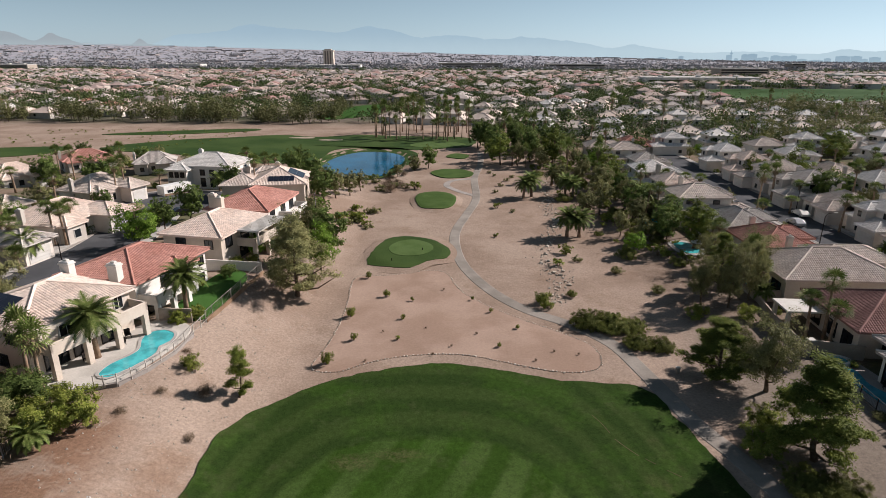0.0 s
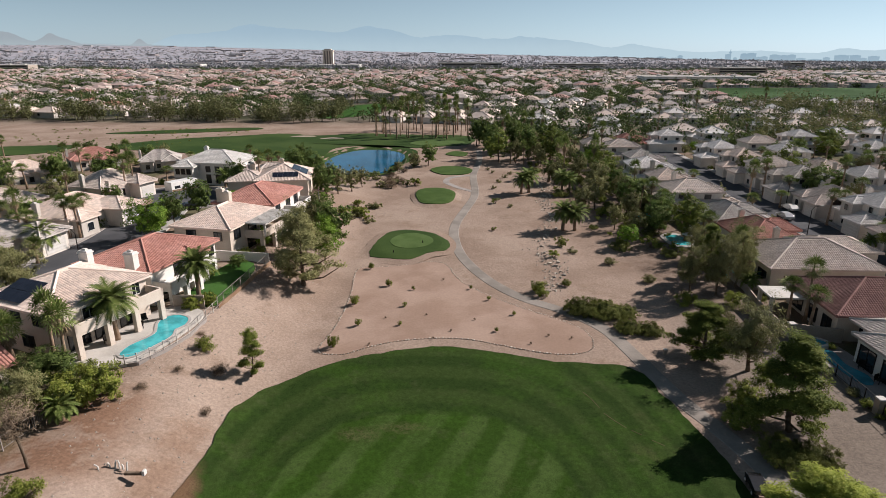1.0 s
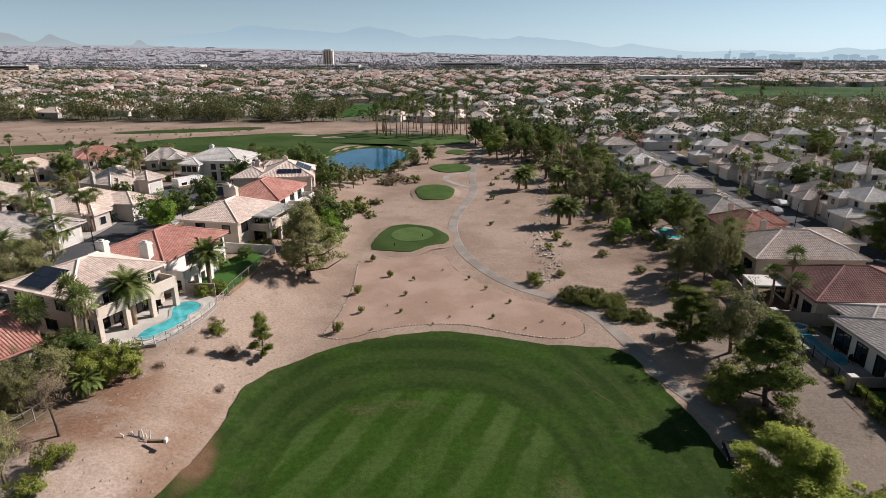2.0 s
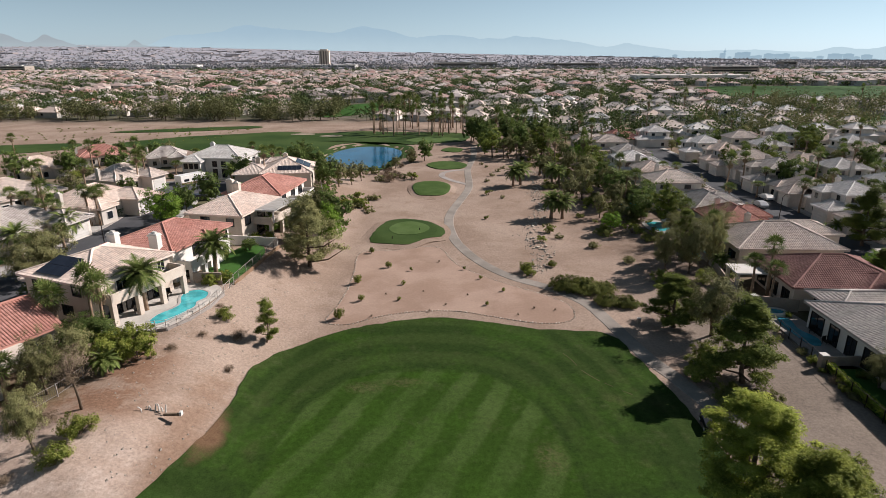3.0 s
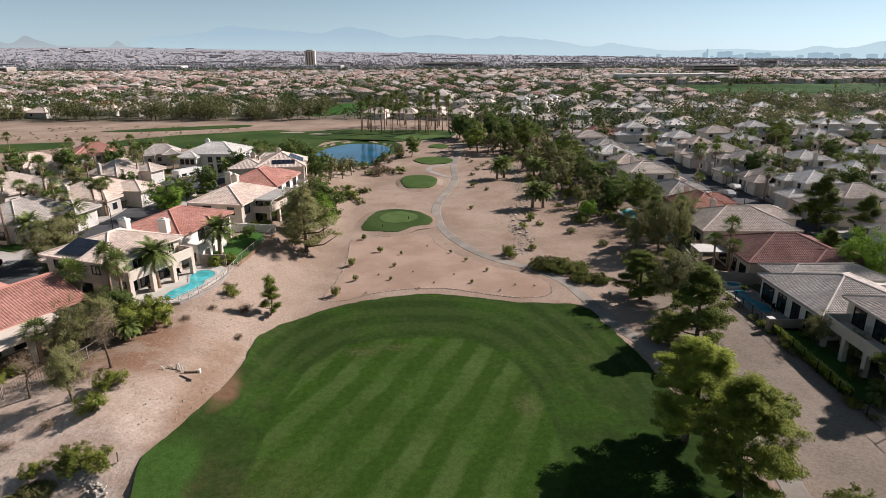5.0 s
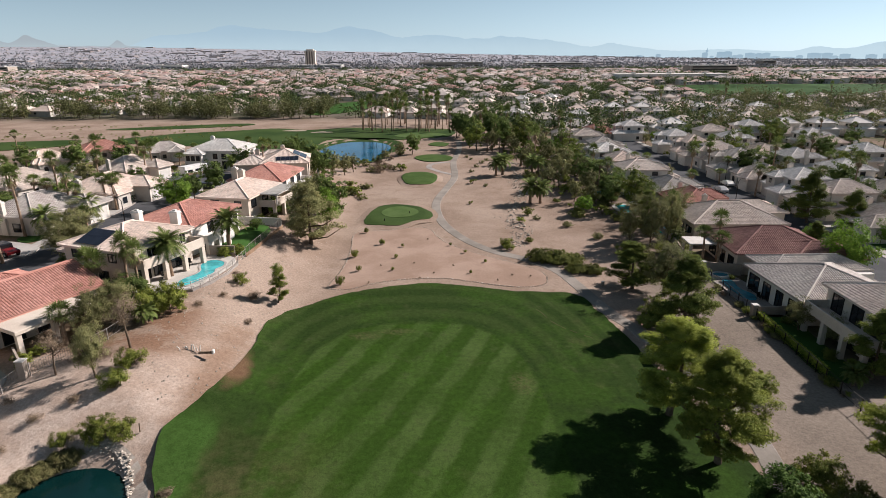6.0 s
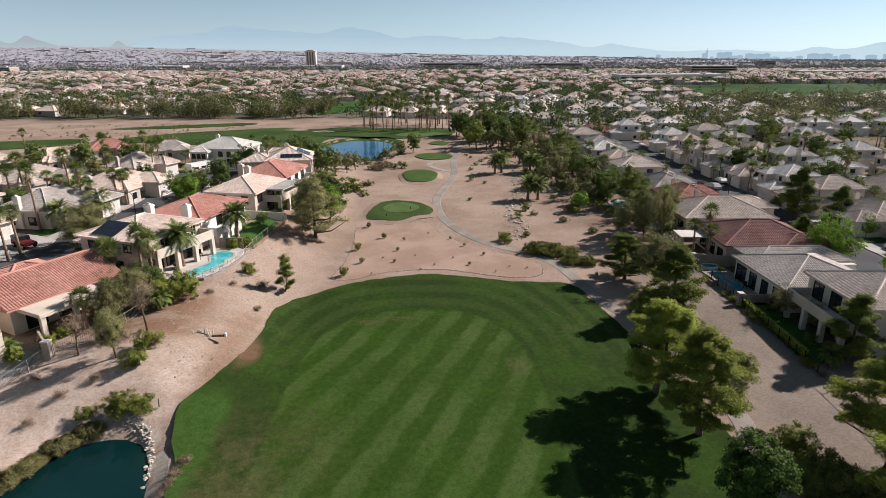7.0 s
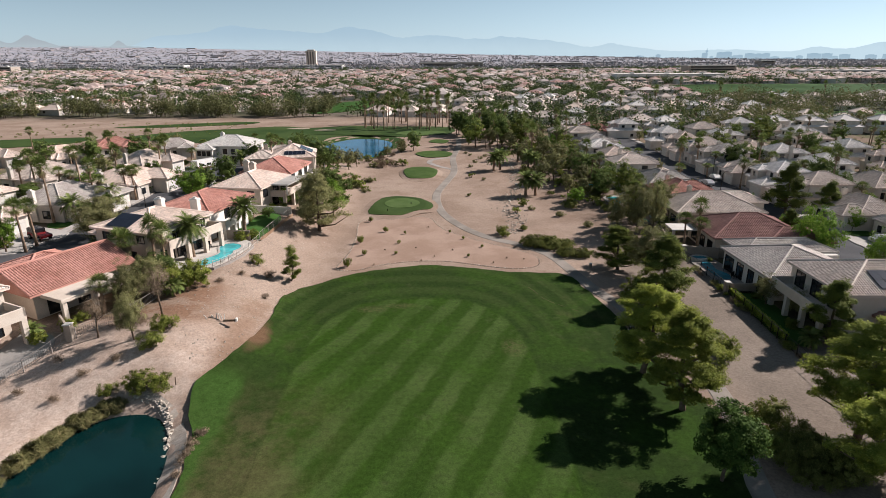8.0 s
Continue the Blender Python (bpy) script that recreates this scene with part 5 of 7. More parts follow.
def date_palm(label, seed, height, fronds=46, size=2.9):
    rng = np.random.default_rng(seed)
    T = thing("date_palm", label, "palm tree", Matrix.Identity(4))
    Solid().tube([(0, 0, -0.3), (0.05, 0, height * 0.3), (0.1, 0.05, height * 0.7), (0.1, 0.05, height)], [0.36, 0.29, 0.29, 0.36], 10).part("trunk", PALMBARK, T, smooth=True)
    top = np.array((0.1, 0.05, height))
    v, f = [], []
    for i in range(fronds):
        az = i * 2.399 + rng.uniform(-0.2, 0.2)
        el = radians(78 - 95 * (i / fronds) + rng.uniform(-8, 8))
        flat = np.array((math.cos(az), math.sin(az), 0.0))
        side = np.array((-math.sin(az), math.cos(az), 0.0))
        L = size * rng.uniform(0.85, 1.1)
        p, e = top.copy(), el
        segs = 12
        for k in range(segs):
            d = flat * math.cos(e) + np.array((0, 0, math.sin(e)))
            q = p + d * L / segs
            e -= 0.108
            lw = L * 0.19 * math.sin(math.pi * min(1.0, 0.18 + 0.82 * (k + 0.5) / segs)) + 0.08
            up = np.cross(side, d)
            for s in (-1, 1):
                for h in (0.0, 0.5):
                    b = p + (q - p) * h
                    tip = b + side * s * lw + d * lw * 0.8 + up * (-0.12 * lw)
                    n0 = len(v)
                    v += [tuple(b), tuple(b + d * 0.15), tuple(tip)]
                    f.append((n0, n0 + 1, n0 + 2))
            n0 = len(v)
            v += [tuple(p - side * 0.025), tuple(p + side * 0.025), tuple(q + side * 0.02), tuple(q - side * 0.02)]
            f.append((n0, n0 + 1, n0 + 2, n0 + 3))
            p = q
    part("crown", v, f, FROND, T)
    return T


PLANTS = {}


def stock(key, ob):
    PLANTS[key] = [ob, False]


def plant(key, x, y, s=1.0, rz=None, sz=None, z=None, group=""):
    if y > 92 and key + "_far" in PLANTS:
        key += "_far"
    ob, used = PLANTS[key]
    rz = random.uniform(0, 360) if rz is None else rz
    zz = earth_z(x, y) if z is None else z
    m = pose(x, y, zz, 0, 0, rz) @ Matrix.Diagonal((s, s, s if sz is None else sz, 1))
    if used:
        ob = copy_thing(ob, m)
    else:
        ob.matrix_basis = m
        PLANTS[key][1] = True
    return tagged(ob, group=group)


for k in range(2):
    stock(f"pine{k}", tree("pine_tree", "tall open-crowned pine with yellow-green needle tufts", 11 + k, 10.2, 3.9, 2.0, 330, 230, 0.60, (0.24, 0.05), PINE, limbs=14, thick=0.24, lean=0.5, flat=0.5, whorled=True))
stock("dark_pine", tree("pine_tree", "dense dark green pine with ragged limbs", 21, 8.0, 2.9, 0.8, 240, 170, 0.6, (0.24, 0.065), DARKPINE, limbs=10, thick=0.2, flat=0.5, whorled=True))
stock("round_tree", tree("shade_tree", "round dark green broadleaf tree with a slim trunk", 31, 6.0, 2.2, 1.5, 170, 150, 0.5, (0.18, 0.11), ROUNDLEAF, limbs=5, gaps=0.3, thick=0.13))
stock("bright_tree", tree("shade_tree", "airy bright green mesquite tree", 41, 6.4, 3.1, 1.4, 130, 50, 0.62, (0.28, 0.15), BRIGHT, limbs=6, gaps=0.25, thick=0.16))
stock("olive_tree", tree("olive_tree", "dusty grey-green tree with a broad crown", 51, 7.6, 3.0, 1.0, 160, 100, 0.66, (0.2, 0.085), OLIVE, limbs=7, gaps=0.2, thick=0.2))
stock("brown_pine", tree("pine_tree", "broad brownish-green pine leaning over the slope", 61, 8.4, 3.9, 0.6, 210, 80, 0.72, (0.28, 0.09), OLIVE, limbs=10, thick=0.24, flat=0.6, whorled=True))
stock("young_pine", tree("pine_tree", "small slender dark green pine on the sand", 71, 4.4, 1.15, 0.25, 130, 120, 0.36, (0.14, 0.04), DARKPINE, limbs=4, thick=0.09, flat=0.6, whorled=True))
stock("bare_tree", tree("bare_tree", "half-dead tree with thin reddish-brown twigs", 81, 4.8, 1.6, 2.0, 60, 26, 0.5, (0.32, 0.03), DRYLEAF, limbs=14, gaps=0.05, thick=0.1))
stock("broad_tree", tree("shade_tree", "dense green broadleaf garden tree", 91, 7.2, 3.2, 1.3, 140, 80, 0.68, (0.26, 0.15), BROADLEAF, limbs=5, gaps=0.25, thick=0.18))
stock("garden_bush", shrub("garden_bush", "large leafy green bush against the yard", 101, 2.6, 3.9, 170, 70, (0.20, 0.11), SHRUBLEAF, 0.46, 0.25))
stock("shrub0", shrub("desert_shrub", "rounded yellow-green desert shrub", 111, 1.0, 1.25, 55, 64, (0.11, 0.055), SHRUBLEAF, 0.26))
stock("shrub1", shrub("desert_shrub", "rounded olive desert shrub", 112, 1.0, 1.05, 55, 60, (0.11, 0.05), OLIVE, 0.26))
stock("dry_shrub", shrub("dry_shrub", "dry brown twiggy desert shrub", 113, 1.0, 0.9, 40, 36, (0.18, 0.02), DRYLEAF, 0.3, 0.05))
stock("spread_bush", shrub("spreading_bush", "wide dark olive bush sprawling on the sand", 114, 2.9, 1.9, 260, 80, (0.16, 0.08), DARKSHRUB, 0.42, 0.4))
stock("olive_tree_far", tree("olive_tree", "dusty grey-green tree with a broad crown", 52, 7.6, 3.2, 1.0, 110, 36, 0.62, (0.40, 0.2), OLIVE, limbs=1, gaps=0.2, thick=0.2))
stock("broad_tree_far", tree("shade_tree", "dense green broadleaf garden tree", 92, 7.2, 3.3, 1.3, 110, 36, 0.62, (0.42, 0.25), BROADLEAF, limbs=1, gaps=0.25, thick=0.18))
stock("bright_tree_far", tree("shade_tree", "airy bright green mesquite tree", 42, 6.4, 3.2, 1.4, 110, 36, 0.6, (0.38, 0.21), BRIGHT, limbs=1, gaps=0.25, thick=0.16))
stock("dark_pine_far", tree("pine_tree", "dense dark green pine with ragged limbs", 22, 8.4, 2.8, 0.8, 110, 36, 0.62, (0.42, 0.17), DARKPINE, limbs=1, shape=0.5, gaps=0.1, thick=0.2, flat=0.55))
stock("shrub0_far", shrub("desert_shrub", "rounded yellow-green desert shrub", 116, 1.0, 1.25, 24, 14, (0.3, 0.17), SHRUBLEAF, 0.28))
stock("shrub1_far", shrub("desert_shrub", "rounded olive desert shrub", 117, 1.0, 1.05, 24, 14, (0.3, 0.15), OLIVE, 0.28))
stock("garden_bush_far", shrub("garden_bush", "large leafy green bush against the yard", 118, 2.6, 3.6, 70, 30, (0.46, 0.26), SHRUBLEAF, 0.55, 0.3))
stock("spread_bush_far", shrub("spreading_bush", "wide dark olive bush sprawling on the sand", 119, 2.9, 1.9, 90, 36, (0.28, 0.15), DARKSHRUB, 0.55, 0.4))
stock("reed", shrub("reeds", "clump of tall yellowing reeds at the waterline", 115, 0.9, 1.6, 30, 40, (0.7, 0.05), REED, 0.35, 0.3))
stock("palm0", fan_palm("tall slender fan palm with a green head", 121, 7.0, True, 32, 0.86))
stock("palm1", fan_palm("tall slender fan palm with a skirt of dead fronds", 122, 8.0, True, 32, 0.88))
stock("palm2", fan_palm("stout fan palm with a wide green head", 123, 4.2, True, 34, 0.84))
stock("date0", date_palm("date palm with arching feathery fronds", 131, 3.4))
stock("date2", date_palm("tall date palm with long arching feathery fronds", 133, 5.2, 54, 3.3))
stock("date1", date_palm("squat date palm with dense arching fronds", 132, 2.2, 50, 2.7))


def sized(key, x, y, h, d, rz=None):
    """A plant of the given height and crown width."""
    ob = PLANTS[key][0]
    c = np.array([v.co for ch in ob.children if ch.name.startswith(("crown", "foliage")) for v in ch.data.vertices])
    wide = np.percentile(np.hypot(c[:, 0] - c[:, 0].mean(), c[:, 1] - c[:, 1].mean()), 96) * 2
    plant(key, x, y, d / wide, rz, h / np.percentile(c[:, 2], 99.5))


def fan(x, y, h, key=None):
    key = key or random.choice(("palm0", "palm1"))
    base = {"palm0": 7.0, "palm1": 8.0, "palm2": 4.2}[key]
    plant(key, x, y, 1.0, sz=h / base)


# the pair of pines and the trees along the right edge of the fairway
sized("pine0", 22.1, 26.9, 10.1, 8.8, 40)
sized("pine1", 23.5, 19.8, 10.6, 7.8, 200)
sized("round_tree", 22.5, 9.9, 7.0, 4.9)
sized("pine1", 36.6, 14.2, 10.4, 7.6, 70)
sized("pine0", 34.4, 7.0, 9.0, 7.0, 150)
sized("dark_pine", 45.3, 31.7, 7.8, 5.1)
sized("dark_pine", 31.5, 45.0, 9.4, 7.6, 30)
sized("olive_tree", 33.0, 55.9, 9.0, 7.0)
sized("dark_pine", 29.4, 58.8, 7.0, 7.2)
sized("olive_tree", 38.6, 76.8, 8.2, 4.8)
sized("olive_tree", 35.4, 78.2, 6.8, 4.2)
sized("olive_tree", 42.6, 79.5, 8.4, 4.2)
sized("dark_pine", 40.5, 84, 8.5, 5)
plant("garden_bush", 29.8, 16.4, 0.75)
plant("garden_bush", 28.6, 13.2, 0.7)
plant("spread_bush", 30.2, 10.0, 0.9)
plant("garden_bush", 32.4, 29.8, 0.8)
sized("garden_bush", 27.6, 46.2, 3.2, 5.6)
sized("garden_bush", 29.6, 49.5, 3.0, 4.8)
# the slope
sized("brown_pine", -21.4, 79.3, 11.6, 9.0, 20)
sized("bright_tree", -20.4, 90.6, 7.8, 5.6)
sized("broad_tree", -20.9, 97.6, 8.8, 6.6)
sized("olive_tree", -24.2, 87.5, 8, 6)
sized("olive_tree", -24.5, 103, 7, 5)
sized("young_pine", -21.2, 53.4, 5.4, 2.7)
sized("garden_bush", -31.5, 44.2, 4.8, 6.0)
sized("garden_bush", -33.6, 42.6, 4.4, 5.4)
sized("broad_tree", -36.8, 45.6, 4.0, 5.4)
sized("broad_tree", -38.2, 42.0, 4.4, 5.0)
sized("bare_tree", -31.9, 35.0, 6.2, 3.8)
sized("olive_tree", -33.0, 30.1, 5.4, 3.0)
plant("bare_tree", -37.1, 30.6, 0.75)
sized("olive_tree", -36.4, 37.4, 5.4, 3.6)
sized("olive_tree", -35.4, 40.4, 5.0, 3.6)
plant("broad_tree", -38.8, 46.2, 0.62)
sized("garden_bush", -29.7, 23.8, 2.9, 4.4)
plant("shrub0", -27.9, 24.2, 1.3)
plant("shrub0", -32.9, 23.4, 0.8)
plant("shrub0", -30.7, 28.9, 1.05)
plant("shrub0", -30.4, 31.9, 1.15)
for x, y, s in ((-26.5, 55.6, 0.9), (18.3, 95.1, 1.0), (21.0, 101.7, 1.3), (11.7, 134.2, 1.0), (13.4, 79.6, 1.0), (13.7, 77.6, 0.75), (17.9, 81.7, 0.65), (9.5, 111.5, 0.6), (36.5, 99.1, 1.6), (33.2, 73.9, 1.2), (39.3, 72.9, 1.2)):
    plant("shrub0", x, y, s)
for x, y, s in ((22.1, 97.4, 0.9), (14.8, 130.2, 0.8), (27.3, 91.6, 1.1), (31.1, 83.0, 1.0), (12.5, 150, 0.9), (14.5, 158, 1.0), (17, 165, 1.0), (14, 172, 0.8), (12.9, 176, 0.8), (19, 170, 0.9)):
    plant("shrub1", x, y, s)
for x, y, s in ((-24.4, 52.2, 1.3), (-23.0, 45.5, 0.6), (-28, 58.5, 0.5), (-27.5, 51, 0.5), (-29, 47, 0.6), (-36.5, 25.5, 0.7), (-39.5, 27.5, 0.6), (-34.0, 27.2, 0.7), (-41.5, 23.5, 0.6), (-37.5, 22.6, 0.6), (-35, 32.8, 1.2), (-33.5, 33.5, 1.0)):
    plant("dry_shrub", x, y, s)
plant("bright_tree", 32.6, 100.3, 0.62)
for x, y, s in ((18.2, 72.3, 0.95), (21.0, 71.2, 1.0), (23.6, 70.8, 0.75), (23.0, 66.4, 0.72), (25.4, 65.8, 0.66), (28.8, 41.4, 0.85), (31.2, 40.7, 0.8)):
    plant("spread_bush", x, y, s)
for i in range(12):
    plant("dry_shrub", -21.9 + random.uniform(-0.5, 0.3), random.uniform(6, 19), random.uniform(0.35, 0.6))
# slope behind the first tee and round the lake
for key, x, y, s in (("olive_tree", -23.5, 142, 0.9), ("olive_tree", -25.5, 134, 1.0), ("broad_tree", -27, 128, 0.9), ("bright_tree", -26.5, 119.5, 0.85), ("olive_tree", -26, 112, 0.7), ("broad_tree", -24, 104, 0.7), ("bright_tree", -28.5, 146, 0.7), ("olive_tree", -32, 152, 0.8),
                     ("broad_tree", -36, 158, 0.9), ("bright_tree", -40, 163, 0.8), ("broad_tree", -44, 168, 0.9), ("bright_tree", -41, 175, 0.9), ("broad_tree", -45, 182, 0.8), ("olive_tree", -22, 150, 0.8), ("olive_tree", -9.5, 180, 0.75), ("broad_tree", -5.5, 184, 0.8), ("olive_tree", -14, 170, 0.6)):
    plant(key, x, y, s)
for i in range(26):
    x, y = random.uniform(-26, -8), random.uniform(150, 190)
    if in_pond(x, y) > 1.12 and math.hypot(x - 1, y - 176) > 10:
        plant(random.choice(("shrub1", "dry_shrub", "shrub1", "shrub0")), x, y, random.uniform(1.0, 2.0))
for i in range(16):
    plant(random.choice(("shrub0", "shrub1")), random.uniform(-22, -15.5), random.uniform(116, 130), random.uniform(0.8, 1.5))
# palms
for x, y, h in ((45.9, 67.4, 7.6), (43.4, 67.0, 5.6), (44.6, 64.4, 5.0), (-72.8, 90.3, 7.6), (-83.2, 95.8, 7.6), (-82.0, 95.8, 6.0), (-85.1, 94.3, 6.0), (-66.5, 85.4, 7.4), (-64.9, 84.1, 7.6), (-63.4, 83.3, 8.2), (-61.8, 90.4, 9.0), (-60.3, 90.6, 8.8), (-61.8, 95.5, 8.0), (-93.8, 127.4, 7.0), (-90.7, 159.5, 9.75), (-88.5, 161, 8.5)):
    fan(x, y, h)
for x, y, h in ((-66.1, 120.8, 7.4), (-68.6, 122.5, 7.2), (-67.1, 118.9, 7.0), (-62.6, 182.4, 6.0), (-60.1, 179.8, 5.5), (-57.9, 179.7, 5.8), (-52.8, 175.7, 6.2), (-49.1, 169.7, 5.2), (-61.6, 60.2, 6.0), (-61.4, 57.2, 6.5), (-141.3, 186.4, 7.0), (-64, 131, 6), (-96, 152, 8), (-99, 126, 6)):
    fan(x, y, h)
for x, y, h in ((-42.8, 48.6, 5.0), (-41.0, 47.4, 4.4), (-38.9, 49.8, 5.2), (-37.0, 48.6, 4.9), (-39.0, 36.0, 3.0), (45.2, 84.6, 5.2), (45.2, 81.6, 3.6), (-60.8, 73.6, 2.4), (-59.5, 78.6, 2.6)):
    fan(x, y, h, "palm2")
for x, y, s in ((-61.0, 82.3, 1.0), (-63.7, 74.4, 0.95), (-71.0, 168, 1.2), (-51.4, 133.0, 0.9), (23.3, 112.0, 1.15), (25.7, 111.8, 1.1), (19.0, 144.1, 1.1), (21.2, 145.9, 1.2)):
    plant("date0", x, y, s)
for x, y, s in ((-35.8, 55.4, 0.95), (-31.4, 66.5, 1.0)):
    plant("date2", x, y, s)
for x, y, s in ((44.5, 79.4, 0.7), (66.5, 64.5, 1.0), (42.6, 30.6, 0.8), (61.2, 114.0, 1.0), (76.0, 99, 0.9), (46.4, 141.4, 1.1), (46.2, 128.9, 1.1), (-33, 41, 0.9), (-44, 30.5, 0.7)):
    plant("date1", x, y, s)
for x, y, h in ((85.6, 127.3, 7.0), (75.4, 127.6, 5), (77.2, 113.3, 6.0), (45.6, 105.4, 5), (48.3, 105.3, 5.5), (45, 118, 5), (43.6, 121, 6.5), (78, 140, 7), (79.5, 143, 8), (80.5, 134, 7.5)):
    fan(x, y, h)
# gardens in front of the estate beside the wash
WILD = ("olive_tree", "broad_tree", "olive_tree", "olive_tree", "bright_tree")
for i in range(48):
    y = random.uniform(104, 272)
    x = 39 + random.uniform(-9, 8) - 0.05 * (y - 104)
    if free(x, y, -2.5) and (y > 150 or x > 38):
        plant(random.choice(WILD), x, y, random.uniform(0.5, 0.95))
for key, x, y, h, d in (("dark_pine", 17.6, 190, 10.0, 7.5), ("olive_tree", 22.8, 188, 9.0, 6.5), ("broad_tree", 15.5, 198, 8.5, 6.5), ("olive_tree", 29.6, 124, 7.4, 6.0), ("olive_tree", 33.4, 127, 9.2, 7.6), ("olive_tree", 38.4, 146, 8.8, 8.0),
                        ("olive_tree", 33.4, 111, 6.0, 4.6), ("olive_tree", 36.0, 106, 6.2, 4.8), ("bright_tree", 44.8, 178, 10.0, 9.0), ("olive_tree", 38.4, 118, 7.0, 5.6), ("olive_tree", 40.6, 131, 8.2, 7.0), ("broad_tree", 27.8, 196, 9.0, 7.0),
                        ("olive_tree", 30.0, 208, 10.0, 8.0), ("broad_tree", 24.5, 214, 9.0, 8.0), ("olive_tree", 19.0, 214, 9.0, 7.0), ("dark_pine", 34, 190, 9, 6)):
    sized(key, x, y, h, d)
for x, y, s in ((29.6, 146, 1.1), (31.2, 144.4, 1.0), (28.4, 158.5, 1.1), (32.4, 198, 1.0), (36.4, 200, 1.0), (42.6, 129.4, 1.3)):
    plant("date0", x, y, s)
for i in range(22):
    y = random.uniform(150, 262)
    fan(random.uniform(20, 44), y, random.uniform(4, 9), random.choice(("palm0", "palm2", "palm2")))
for x, y, s in ((12.1, 226.5, 1.15), (15.5, 228, 1.2), (18, 222, 1.0), (13.5, 232, 1.1), (18.6, 206, 0.9)):
    plant("broad_tree", x, y, s)
for i in range(96):
    y = random.uniform(92, 200)
    plant(random.choice(("shrub0", "shrub1", "shrub0", "spread_bush", "garden_bush")), random.uniform(29.5, 44) - 0.035 * (y - 90), y, random.uniform(0.4, 0.9))
for x, y, s, key in ((41.5, 108.6, 0.75, "olive_tree"), (43.5, 112, 0.8, "broad_tree"), (44, 99, 0.6, "olive_tree"), (42.5, 92, 0.75, "olive_tree"), (44, 88, 0.55, "broad_tree"), (65.3, 66.5, 0.8, "bright_tree"), (66.5, 76, 0.5, "bright_tree"), (66, 88, 0.6, "bright_tree"),
                     (80.5, 85, 1.0, "dark_pine"), (79.5, 76, 0.6, "bright_tree"), (81, 60, 0.7, "bright_tree"), (80, 50, 0.9, "broad_tree"), (46.5, 39.5, 0.45, "olive_tree"), (44.5, 43, 0.5, "olive_tree"), (95, 66, 1.1, "dark_pine"), (97, 78, 1.2, "dark_pine"), (99, 88, 0.9, "broad_tree")):
    plant(key, x, y, s)
sized("bright_tree", -48.6, 90.5, 6.4, 8.2)
sized("bright_tree", 61.5, 59.5, 7.6, 8.6)
sized("bright_tree", 66.5, 51.5, 6.4, 7.4)
sized("dark_pine", 75.0, 90.0, 10.5, 7.0)
sized("spread_bush", 30.6, 12.6, 2.6, 6.0)
sized("spread_bush", 33.0, 10.0, 2.4, 5.0)
# street trees and gardens on the other side
for x, y, s, key in ((-50.4, 96, 0.85, "bright_tree"), (-52, 104, 0.8, "bright_tree"), (-49, 100, 0.7, "broad_tree"), (-70, 79, 0.6, "bright_tree"), (-77, 102, 0.9, "bright_tree"), (-80, 108, 1.0, "bright_tree"), (-74, 110, 0.9, "bright_tree"), (-53.5, 66, 0.9, "olive_tree"), (-54, 62, 0.8, "olive_tree"),
                     (-50, 58, 0.7, "broad_tree"), (-47.5, 107, 0.8, "broad_tree"), (-44.5, 118, 0.7, "bright_tree"), (-47, 128, 0.8, "broad_tree"), (-68, 108, 0.7, "bright_tree"), (-72, 97, 0.6, "broad_tree"), (-93, 92, 0.9, "bright_tree"), (-92, 107, 0.8, "broad_tree"), (-95, 117, 0.9, "bright_tree"),
                     (-96, 142, 0.9, "broad_tree"), (-112, 145, 0.9, "bright_tree"), (-118, 164, 0.9, "olive_tree"), (-98, 170, 0.8, "bright_tree"), (-92, 180, 0.8, "broad_tree"), (-75, 178, 0.9, "bright_tree"), (-65, 175, 0.7, "broad_tree"), (-30.6, 78.8, 0.5, "broad_tree"), (-29.8, 88, 0.5, "bright_tree"),
                     (-31.2, 63.8, 0.6, "garden_bush"), (-30.0, 65.6, 0.55, "garden_bush"), (-28.5, 92, 0.6, "broad_tree")):
    plant(key, x, y, s)
for i in range(46):
    x, y = random.uniform(-130, -40), random.uniform(60, 185)
    if free(x, y, 1.5) and abs(x + 56) > 8 and not (x > -47 and y < 136):
        plant(random.choice(("shrub0", "garden_bush", "shrub1", "garden_bush")), x, y, random.uniform(0.5, 0.9))

# gardens of the estates: trees, bushes and palms at the corners of the lots
GARDEN = ("broad_tree", "bright_tree", "olive_tree", "broad_tree", "dark_pine", "olive_tree")
for x, y, rz in list(YARDS):
    a = radians(rz)
    spots = [(-8.4, -9.5), (9.4, -7.0), (-8.8, 8.0), (8.6, 8.6), (0, 9.6), (-3, -12.0)]
    if y < 225 and x > 0:
        spots += [(-9.2, -1.0), (4.5, 10.2)]
    elif y > 300:
        spots = spots[:3]
    for u, v in spots:
        if random.random() < 0.74:
            du, dv = u + random.uniform(-1.2, 1.2), v + random.uniform(-1.2, 1.2)
            px, py = x + du * math.cos(a) - dv * math.sin(a), y + du * math.sin(a) + dv * math.cos(a)
            if abs(px - 72.5) < 6 or abs(px + 56.5) < 6.5 or px > 0.9 * py + 110:
                continue
            k = random.random()
            if k < 0.26:
                fan(px, py, random.uniform(4.5, 9.5))
            elif k < 0.34:
                plant("date1", px, py, random.uniform(0.8, 1.2))
            elif k < 0.80:
                plant(random.choice(GARDEN), px, py, random.uniform(0.55, 1.0))
            else:
                plant("garden_bush", px, py, random.uniform(0.5, 0.9))

